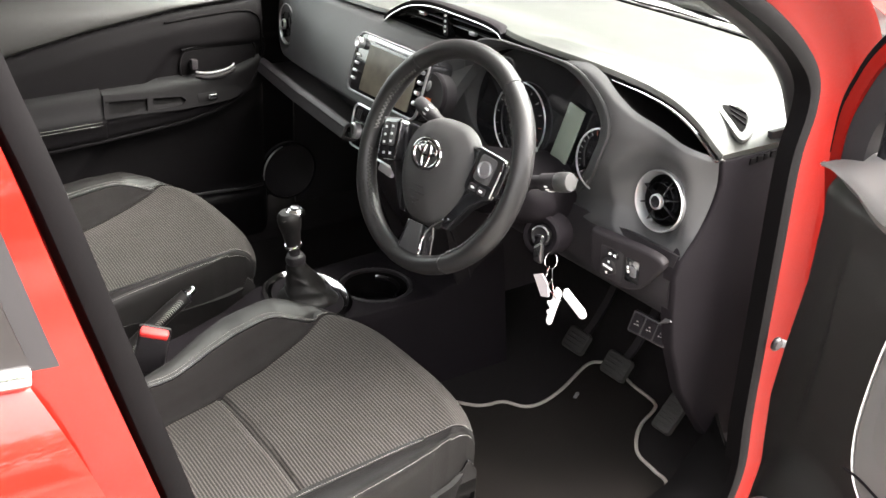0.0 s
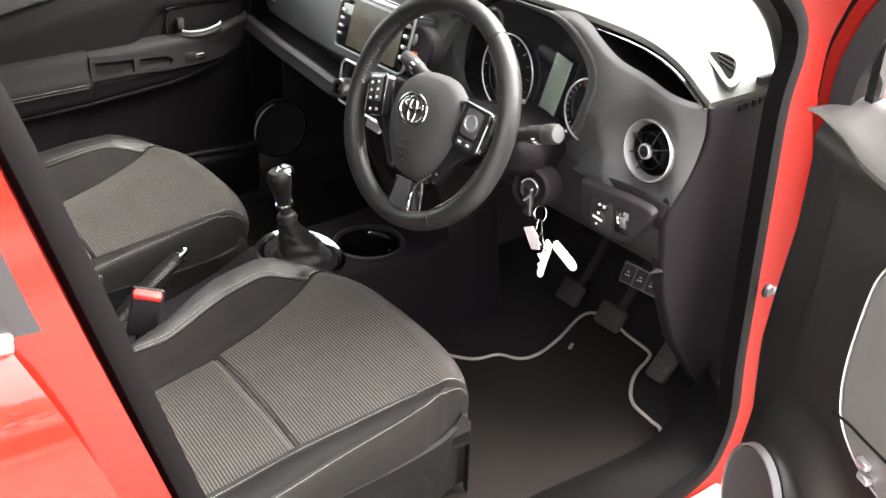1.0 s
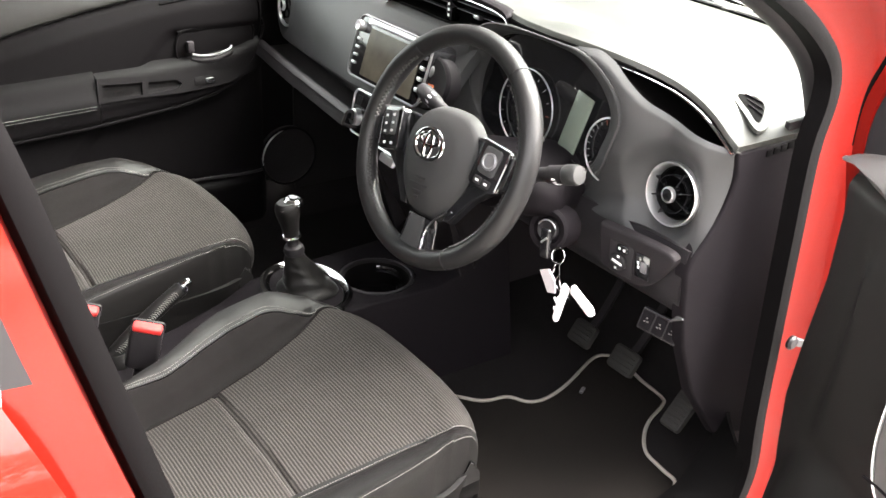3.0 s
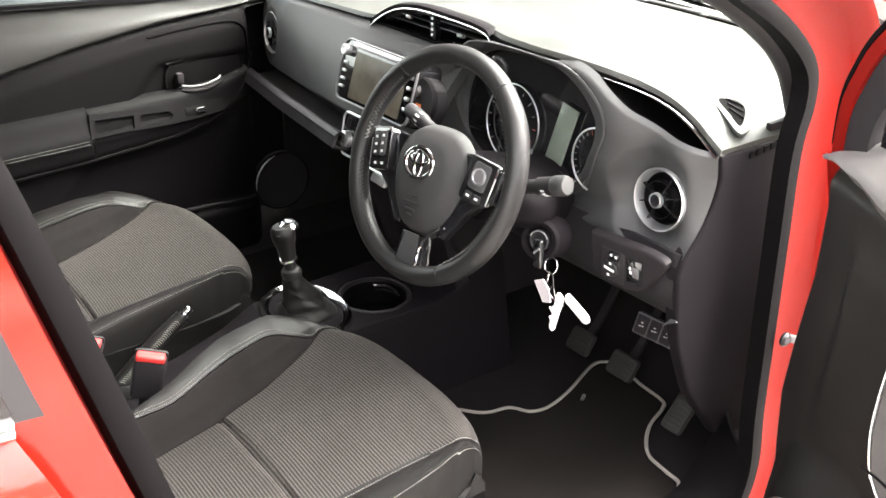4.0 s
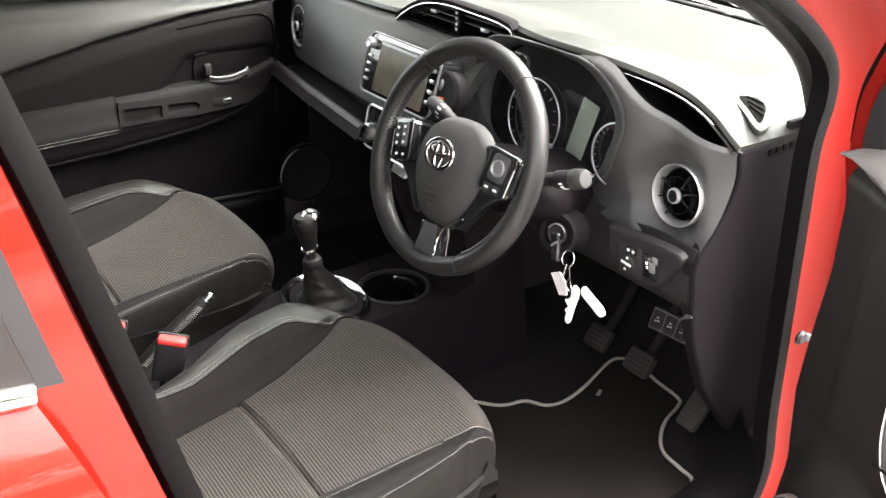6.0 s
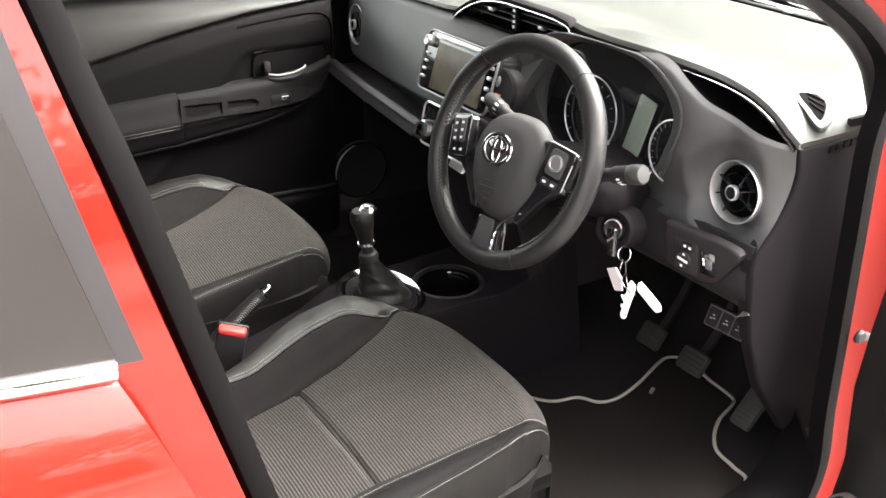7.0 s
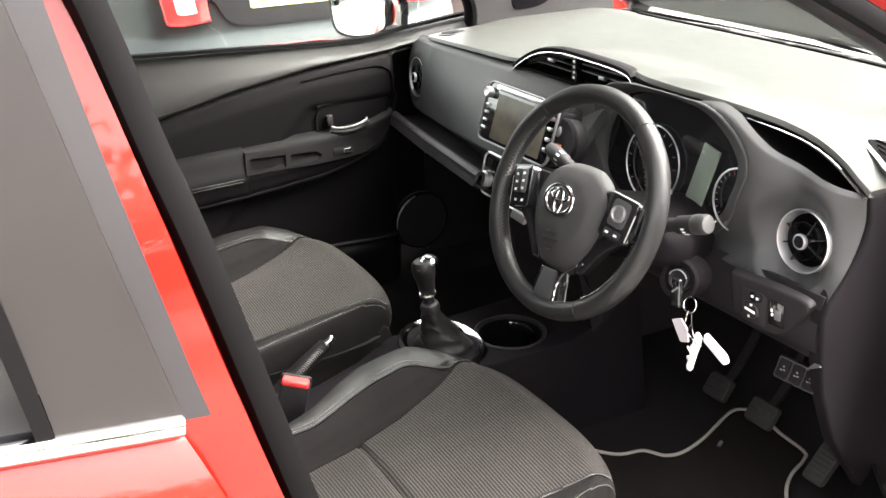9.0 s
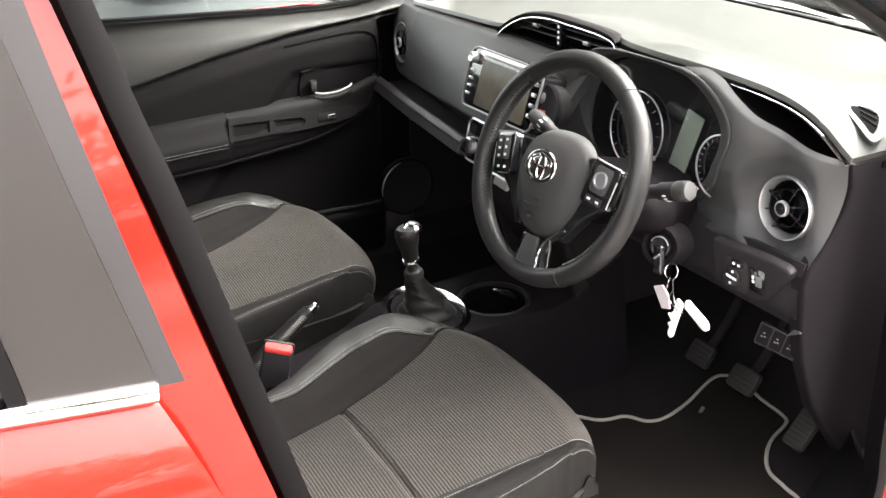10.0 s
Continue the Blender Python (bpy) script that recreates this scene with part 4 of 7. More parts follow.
def steering_wheel():
    s = thing("steering_wheel", W.translation, "black leather steering wheel with silver and gloss black spokes", "steering wheel")
    n = 96
    ring = [W @ V(0.1665 * math.cos(2 * math.pi * i / n), 0.1665 * math.sin(2 * math.pi * i / n), 0) for i in range(n)]
    nrm = W.to_3x3() @ V(0, 0, 1)

    def fat(i):
        a = 360 * i / n
        near = min(abs((a - b + 180) % 360 - 180) for b in (0, 180))
        return 1.0 + 0.06 * math.exp(-((near - 32) / 12) ** 2)

    bm = bmesh.new()
    sec = oval(0.0150, 0.0172, 16)
    rings = []
    for i, p in enumerate(ring):
        out = (p - W.translation).normalized()
        rings.append([bm.verts.new(p + fat(i) * (x * out + y * nrm)) for x, y in sec])
    for i in range(n):
        for j in range(16):
            bm.faces.new((rings[i][j], rings[i][(j + 1) % 16], rings[(i + 1) % n][(j + 1) % 16], rings[(i + 1) % n][j]))
    part("rim", bm, RIMLEATHER, s, "black leather rim")
    # cross seams in the leather
    for a in (52, 128, 217, 298):
        c, out = W @ V(0.1665 * math.cos(radians(a)), 0.1665 * math.sin(radians(a)), 0), W.to_3x3() @ V(math.cos(radians(a)), math.sin(radians(a)), 0)
        loop = [c + 1.01 * (x * out + y * nrm) for x, y in oval(0.0151, 0.0173, 24)]
        part("seam", sweep(loop, oval(0.0008, 0.0008, 5), True, up=tuple(out)), TRIMP, s)
    # laced stitching on the inside of the rim
    for a0, a1, k in ((132, 176, 19), (190, 236, 20), (304, 350, 19), (4, 48, 19)):
        bm = bmesh.new()
        for i in range(k):
            a = radians(lerp(a0, a1, i / (k - 1)))
            da = radians(1.15)
            for sgn in (-1, 1):
                p0 = W @ V(0.1505 * math.cos(a), 0.1505 * math.sin(a), 0.0055)
                p1 = W @ V(0.1522 * math.cos(a + sgn * da), 0.1520 * math.sin(a + sgn * da), 0.0118)
                sweep([p0, p1], oval(0.0010, 0.0010, 4), bm=bm)
        part("lacing", bm, LACE, s, "grey laced stitching")

    # airbag cover: a soft shield
    cover = smooth([V(x, y, 0) for x, y in ((0.0, 0.060), (0.040, 0.055), (0.068, 0.034), (0.080, 0.0), (0.076, -0.040), (0.058, -0.078), (0.032, -0.104), (0.0, -0.110), (-0.032, -0.104), (-0.058, -0.078), (-0.076, -0.040), (-0.080, 0.0), (-0.068, 0.034), (-0.040, 0.055))], 5, True)
    m = len(cover)

    def dome(u, v):
        p = cover[int(round(u * m)) % m]
        r = v
        c = V(0, -0.022, 0)
        q = c + (p - c) * r
        h = 0.030 * (1 - r ** 2.6) - 0.004
        if r > 0.93:
            h -= 0.010 * ((r - 0.93) / 0.07)
        # softly raised shoulder below the badge
        h += 0.0014 * math.exp(-((math.hypot(q.x, q.y + 0.018) - 0.052) / 0.012) ** 2)
        return W @ V(q.x, q.y, h)

    part("airbag_cover", sheet(m, 22, dome, 0, True), COVER, s, "dark grey airbag cover")
    # badge: plain chrome ovals
    bf = W @ Matrix.Translation((0.0, 0.0, 0.0285))
    badge = part("badge", sweep([bf @ V(0.0290 * math.cos(t), 0.0222 * math.sin(t), 0) for t in [2 * math.pi * i / 40 for i in range(40)]], oval(0.0036, 0.0024, 8), True, up=tuple(nrm)), CHROME, s, "plain chrome oval badge")
    part("badge_bar", sweep([bf @ V(0.020 * math.cos(t), 0.0075 + 0.0090 * math.sin(t), 0.0005) for t in [2 * math.pi * i / 32 for i in range(32)]], oval(0.0031, 0.0020, 8), True, up=tuple(nrm)), CHROME, badge)
    part("badge_bar", sweep([bf @ V(0.0078 * math.cos(t), -0.001 + 0.0195 * math.sin(t), 0.001) for t in [2 * math.pi * i / 32 for i in range(32)]], oval(0.0031, 0.0020, 8), True, up=tuple(nrm)), CHROME, badge)
    # embossed lettering below the badge as plain bars
    for y, w in ((-0.050, 0.022), (-0.060, 0.036), (-0.070, 0.020), (-0.078, 0.010)):
        part("embossed_bar", block(W @ Matrix.Translation((0, y, 0.0262 - 0.10 * (abs(y) - 0.05) ** 1.0 * 0.9)), w, 0.0035, 0.0016, 0.0006), TRIMP, s)

    # spokes: gloss black frames carrying the switch pads
    for sgn in (-1, 1):
        arm = [(sgn * 0.055, 0.034), (sgn * 0.100, 0.034), (sgn * 0.150, 0.020), (sgn * 0.157, 0.0), (sgn * 0.156, -0.022), (sgn * 0.120, -0.032), (sgn * 0.088, -0.056), (sgn * 0.056, -0.100), (sgn * 0.040, -0.100), (sgn * 0.05, -0.03)]
        part("spoke", slab(W @ Matrix.Translation((0, 0, -0.016)), arm if sgn > 0 else arm[::-1], 0.016, 0.005, 3), GLOSSBLACK, s, "gloss black spoke")
        # switch pad
        pm = W @ Matrix.Translation((sgn * 0.1085, 0.0, 0.004)) @ Matrix.Rotation(radians(-sgn * 9), 4, "Z") @ Matrix.Rotation(radians(sgn * 8), 4, "Y")
        pad = part("switch_pad", slab(pm @ Matrix.Translation((0, 0, -0.008)), rounded(0.052, 0.066, 0.008), 0.016, 0.003), GLOSSBLACK, s, "gloss black switch pad")
        bar = [pm @ V(sgn * 0.0245, y, 0.0068) for y in (0.016, 0.004, -0.010, -0.026)]
        part("pad_trim", sweep(smooth(bar, 4), oval(0.0011, 0.0011, 8)), SATIN, pad, "silver trim line")
        part("pad_trim", sweep(smooth([pm @ V(x, 0.033, 0.006) for x in (-0.024, 0.0, 0.024)], 4), oval(0.0018, 0.0016, 8)), CHROME if sgn > 0 else GUN, pad)
        if sgn > 0:
            part("button", slab(pm @ Matrix.Translation((0, 0.008, 0.008)), rounded(0.030, 0.040, 0.006), 0.003, 0.001), PLASTIC, pad, "dark grey rocker")
            part("button", lathe(pm @ Matrix.Translation((0, 0.008, 0.011)), [(0.0125, 0), (0.0125, 0.002), (0.010, 0.003), (0.0085, 0.0015), (0.0, 0.0015)], 28), GUN, pad, "round dark silver button")
            for x in (-0.008, 0.008):
                part("button", slab(pm @ Matrix.Translation((x, -0.023, 0.008)), rounded(0.014, 0.011, 0.002), 0.002, 0.0006), TRIMP, pad)
                part("button_mark", block(pm @ Matrix.Translation((x, -0.023, 0.0103)), 0.006, 0.003, 0.0004, 0), MARK, pad)
        else:
            part("button", slab(pm @ Matrix.Translation((0.010, 0.008, 0.008)), rounded(0.014, 0.038, 0.004), 0.003, 0.001), PLASTIC, pad, "dark grey rocker")
            part("button", slab(pm @ Matrix.Translation((-0.008, 0.008, 0.008)), rounded(0.018, 0.038, 0.004), 0.002, 0.001), TRIMP, pad)
            for x, y in ((0.010, 0.020), (0.010, 0.008), (0.010, -0.004), (-0.008, 0.018), (-0.008, 0.006), (-0.008, -0.006), (-0.008, -0.023), (0.010, -0.023)):
                part("button_mark", block(pm @ Matrix.Translation((x, y, 0.0112 if y > -0.02 else 0.0085)), 0.006, 0.004, 0.0005, 0), MARK, pad)
    # lower spoke with a brushed silver face
    low = [(-0.024, -0.106), (0.024, -0.106), (0.030, -0.150), (0.024, -0.163), (-0.024, -0.163), (-0.030, -0.150)]
    part("lower_spoke", slab(W @ Matrix.Translation((0, 0, -0.014)), low, 0.018, 0.003), GLOSSBLACK, s)
    face = [(-0.016, -0.106), (0.013, -0.106), (0.020, -0.150), (0.016, -0.158), (-0.020, -0.158), (-0.023, -0.150)]
    part("spoke_face", slab(W @ Matrix.Translation((0, 0, 0.003)), face, 0.004, 0.0015), PLASTIC, s, "satin dark grey spoke face")
    part("spoke_edge", sweep(smooth([W @ V(x, y, 0.006) for x, y in ((0.052, -0.085), (0.034, -0.102), (0.022, -0.125), (0.0225, -0.150), (0.012, -0.160))], 5), oval(0.0022, 0.002, 8)), CHROME, s, "chrome edge line")
    part("spoke_clip", block(W @ Matrix.Translation((-0.118, -0.052, -0.010)) @ Matrix.Rotation(radians(-8), 4, "Z"), 0.036, 0.014, 0.008, 0.002), SATIN, s, "silver spoke clip")
    part("hub", lathe(W @ Matrix.Translation((0, -0.024, 0)), [(0.0, -0.075), (0.050, -0.070), (0.058, -0.030), (0.056, -0.014), (0.0, -0.012)], 32), TRIMP, s, "black hub behind the cover")
    return s


steering_wheel()


# ---- steering column, stalks and ignition ----
def column():
    c = thing("steering_column", (0.345, 0.15, 0.78), "dark plastic steering column shroud with two stalks", "steering column")

    def f(u, v):
        a = 2 * math.pi * u
        y = lerp(0.075, 0.30, v)
        w, h = curve_at([(0.075, 0.078), (0.115, 0.120), (0.150, 0.126), (0.20, 0.092), (0.30, 0.040)], y), lerp(0.040, 0.062, v)
        cx = 0.352
        x, z = math.copysign(abs(math.cos(a)) ** 0.75, math.cos(a)) * w, math.copysign(abs(math.sin(a)) ** 0.8, math.sin(a)) * h
        return V(cx + x, y, lerp(0.850, 0.800, v) + z)

    bm = sheet(48, 20, f, 0, True)
    bmesh.ops.holes_fill(bm, edges=[e for e in bm.edges if e.is_boundary], sides=0)
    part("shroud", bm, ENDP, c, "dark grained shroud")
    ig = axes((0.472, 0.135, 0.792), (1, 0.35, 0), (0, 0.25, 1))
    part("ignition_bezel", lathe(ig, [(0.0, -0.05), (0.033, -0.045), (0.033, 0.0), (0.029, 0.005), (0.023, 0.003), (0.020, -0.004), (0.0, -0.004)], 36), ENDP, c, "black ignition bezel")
    part("ignition_lock", lathe(ig, [(0.0, -0.006), (0.0165, -0.004), (0.0165, 0.004), (0.014, 0.006), (0.010, 0.003), (0.0, 0.003)], 30), TRIMP, c, "metal key lock")
    arc = [ig @ V(0.0150 * math.cos(radians(t)), 0.0150 * math.sin(radians(t)), 0.006) for t in range(20, 161, 10)]
    part("lock_ring", sweep(arc, oval(0.0012, 0.0012, 6)), SATIN, c)
    # right stalk: dark lever with a grey turning end
    a, b = V(0.43, 0.105, 0.872), V(0.540, 0.118, 0.908)
    d = (b - a).normalized()
    m = axes(a, d.orthogonal(), d.cross(d.orthogonal()))
    if (m.to_3x3() @ V(0, 0, 1)).dot(d) < 0:
        m = m @ Matrix.Rotation(math.pi, 4, "X")
    st = part("indicator_stalk", lathe(m, [(0.0, 0.0), (0.020, 0.002), (0.019, 0.020), (0.0105, 0.034), (0.0105, 0.060), (0.0135, 0.062), (0.0140, 0.092), (0.0, 0.092)], 24), TRIMP, c, "black indicator stalk")
    part("stalk_end", lathe(m, [(0.0, 0.0915), (0.0140, 0.092), (0.0150, 0.094), (0.0150, 0.112), (0.013, 0.1165), (0.0, 0.1175)], 24), SILVERBTN, st, "grey turning end")
    for k in range(5):
        part("stalk_mark", block(m @ Matrix.Rotation(radians(150 + 24 * k), 4, "Z") @ Matrix.Translation((0.0140, 0, 0.078)), 0.0012, 0.0025, 0.006, 0), MARK, st)
    a, b = V(0.275, 0.100, 0.900), V(0.160, 0.108, 0.926)
    d = (b - a).normalized()
    m = axes(a, d.orthogonal(), d.cross(d.orthogonal()))
    if (m.to_3x3() @ V(0, 0, 1)).dot(d) < 0:
        m = m @ Matrix.Rotation(math.pi, 4, "X")
    st = part("wiper_stalk", lathe(m, [(0.0, 0.0), (0.016, 0.004), (0.011, 0.025), (0.011, 0.060), (0.013, 0.064), (0.0135, 0.100), (0.011, 0.112), (0.0, 0.114)], 24), TRIMP, c, "black wiper stalk")
    for k in range(5):
        part("stalk_mark", block(m @ Matrix.Rotation(radians(-30 + 40 * k), 4, "Z") @ Matrix.Translation((0.0125, 0, 0.074)), 0.0012, 0.003, 0.010, 0), MARK, st)


column()


def keys():
    k = thing("key_bunch", (0.50, 0.12, 0.69), "bunch of keys hanging from the ignition lock", "keys")
    fob = axes((0.488, 0.118, 0.780), (0.97, 0.2, 0.1), (0.12, 0.1, 1))
    part("key_fob", block(fob, 0.017, 0.046, 0.010, 0.004, 3), GLOSSBLACK, k, "black car key head")
    part("fob_mark", block(fob @ Matrix.Translation((0.0, 0.006, 0.0053)) @ Matrix.Rotation(radians(40), 4, "Z"), 0.014, 0.0028, 0.0006, 0), SATIN, k)
    c = V(0.517, 0.118, 0.772)
    ring = [c + V(0.0125 * math.cos(t), 0.004 * math.sin(t), 0.0115 * math.sin(t)) for t in [2 * math.pi * i / 30 for i in range(30)]]
    part("split_ring", sweep(ring, oval(0.0011, 0.0011, 6), True, up=(0, 1, 0)), CHROME, k, "steel split ring")
    # folded leather-like tag
    m = axes((0.502, 0.118, 0.724), (0.80, 0.15, 0.50), (0.45, 0.1, -0.9))
    part("fob_tag", slab(m, [(-0.009, -0.018), (0.008, -0.016), (0.011, 0.002), (0.004, 0.022), (-0.010, 0.018)], 0.005, 0.002), TAGM, k, "grey translucent tag")
    part("tag_loop", sweep(smooth([V(*p) + V(0.010, 0, 0.002) for p in [(0.505, 0.118, 0.760), (0.503, 0.117, 0.750), (0.500, 0.118, 0.740)]], 5), oval(0.0016, 0.0016, 6)), CHROME, k)
    # wire loops
    w = smooth([V(*p) + V(0.010, 0, 0.002) for p in [(0.511, 0.118, 0.760), (0.517, 0.116, 0.742), (0.522, 0.116, 0.726), (0.530, 0.118, 0.717), (0.536, 0.12, 0.713), (0.527, 0.12, 0.712), (0.516, 0.12, 0.716), (0.508, 0.118, 0.724), (0.510, 0.117, 0.732), (0.515, 0.117, 0.742)]], 5)
    part("wire_loop", sweep(w, oval(0.0009, 0.0009, 6)), CHROME, k, "bent steel wire loop")
    # capsule tag
    m = axes((0.573, 0.122, 0.726), (0.92, 0.0, -0.40), (0.36, -0.25, 0.9))
    cap = [(0.020 + 0.0105 * math.cos(radians(t)), 0.0105 * math.sin(radians(t))) for t in range(-90, 91, 15)] + [(-0.020, 0.0095), (-0.023, 0.006), (-0.023, -0.006), (-0.020, -0.0095)]
    part("capsule_tag", slab(m, cap, 0.006, 0.002), WHITE, k, "white capsule-shaped plastic tag")
    # white key with a bit and cross piece
    m = axes((0.529, 0.120, 0.695), (-0.22, 0.0, -0.97), (-0.95, 0.2, 0.2))
    bl = [(-0.036, -0.0060), (-0.030, -0.0075), (0.0, -0.0062), (0.022, -0.0058), (0.027, -0.0062), (0.032, -0.004), (0.033, 0.003), (0.028, 0.0060), (0.022, 0.0056), (0.0, 0.0060), (-0.030, 0.0075), (-0.036, 0.0060)]
    part("door_key", slab(m, bl, 0.005, 0.0015), WHITE, k, "pale metal door key")
    part("key_bit", block(m @ Matrix.Translation((0.004, 0.011, 0.0025)) @ Matrix.Rotation(radians(15), 4, "Z"), 0.0036, 0.016, 0.003, 0.001), WHITE, k)
    part("key_bit", block(m @ Matrix.Translation((0.017, 0.0085, 0.0025)), 0.0055, 0.008, 0.003, 0.001), WHITE, k)
    part("key_bit", block(m @ Matrix.Translation((-0.004, 0.0085, 0.0025)), 0.0055, 0.006, 0.003, 0.001), WHITE, k)


TAGM = material("grey_tag_plastic", (0.36, 0.33, 0.34), 0.25, vary=0.15, coat=0.3)
keys()


# ---- switches on the driver's lower fascia ----
def switches():
    p = thing("switch_panel", (0.55, 0.232, 0.75), "dark switch panel with mirror control and two buttons", "switch panel")
    m = axes((0.560, 0.226, 0.756), (1, 0.12, 0), (0, -0.12, 1))
    out = [(p.x, p.y) for p in smooth([V(x, y, 0) for x, y in ((-0.060, 0.040), (-0.058, 0.0), (-0.054, -0.026), (-0.026, -0.036), (0.010, -0.040), (0.041, -0.026), (0.066, 0.006), (0.080, 0.034), (0.05, 0.044), (-0.04, 0.044))], 3, True)]
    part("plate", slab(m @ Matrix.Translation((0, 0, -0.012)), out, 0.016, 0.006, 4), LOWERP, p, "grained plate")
    part("bezel", slab(m @ Matrix.Translation((-0.014, -0.002, 0.003)), rounded(0.044, 0.056, 0.005), 0.0022, 0.001), TRIMP, p, "switch surround")
    part("mirror_selector", slab(m @ Matrix.Translation((-0.010, 0.018, 0.005)), rounded(0.020, 0.013, 0.003), 0.003, 0.001), GLOSSBLACK, p)
    k = part("mirror_control", lathe(m @ Matrix.Translation((-0.017, -0.006, 0.005)), [(0.0, 0), (0.0145, 0), (0.0145, 0.003), (0.012, 0.005), (0.0, 0.005)], 28), TRIMP, p, "round mirror control")
    part("control_mark", block(m @ Matrix.Translation((-0.017, -0.006, 0.0103)) @ Matrix.Rotation(radians(-10), 4, "Z"), 0.019, 0.0042, 0.0006, 0), MARK, k)
    for dx, dy in ((-0.015, 0.0185), (-0.006, 0.0175), (-0.015, 0.0045), (-0.019, -0.0165)):
        part("switch_mark", block(m @ Matrix.Translation((dx, dy, 0.0103 if dy < 0.01 else 0.0083)), 0.004, 0.004, 0.0005, 0), MARK, p)
    part("bezel", slab(m @ Matrix.Translation((0.026, 0.002, 0.003)), rounded(0.027, 0.042, 0.003), 0.0022, 0.001), GLOSSBLACK, p)
    part("height_wheel", block(m @ Matrix.Translation((0.029, 0.002, 0.0055)), 0.011, 0.018, 0.004, 0.0018), GUN, p, "grey height wheel")
    for dx, dy in ((0.019, 0.007), (0.020, 0.000)):
        part("switch_mark", block(m @ Matrix.Translation((dx, dy, 0.0062)), 0.004, 0.005, 0.0005, 0), MARK, p)
    # added plate for the highlight on the fold where knee and end panels meet
    tri = axes((0.640, 0.256, 0.688), (1, 0.10, 0.55), (0, 0.30, 1))
    part("fold_highlight", slab(tri, [(-0.014, -0.005), (0.013, -0.004), (0.012, 0.008)], 0.004, 0.0015), PLASTIC, p, "added plate painting the highlight on the panel fold")
    # lower row of three buttons
    q = thing("button_row", (0.61, 0.25, 0.66), "row of three small black buttons", "switch panel")
    m = axes((0.604, 0.264, 0.652), (1, 0.25, -0.10), (0, 0.35, 1)) @ Matrix.Diagonal((0.80, 0.85, 0.85, 1))
    part("plate", slab(m @ Matrix.Translation((0, 0, -0.012)), rounded(0.085, 0.042, 0.004), 0.012, 0.002), TRIMP, q)
    for i, dx in enumerate((-0.026, 0.002, 0.029)):
        b = part("button", slab(m @ Matrix.Translation((dx, 0, 0.0)), rounded(0.024, 0.034, 0.003), 0.003, 0.001), ENDP, q)
        for ex, ey in ((0.0, 0.004), (-0.003, -0.003), (0.003, -0.002)):
            part("button_mark", block(m @ Matrix.Translation((dx + ex, ey, 0.0032)), 0.0042, 0.0026, 0.0005, 0), PULLG, b)


switches()


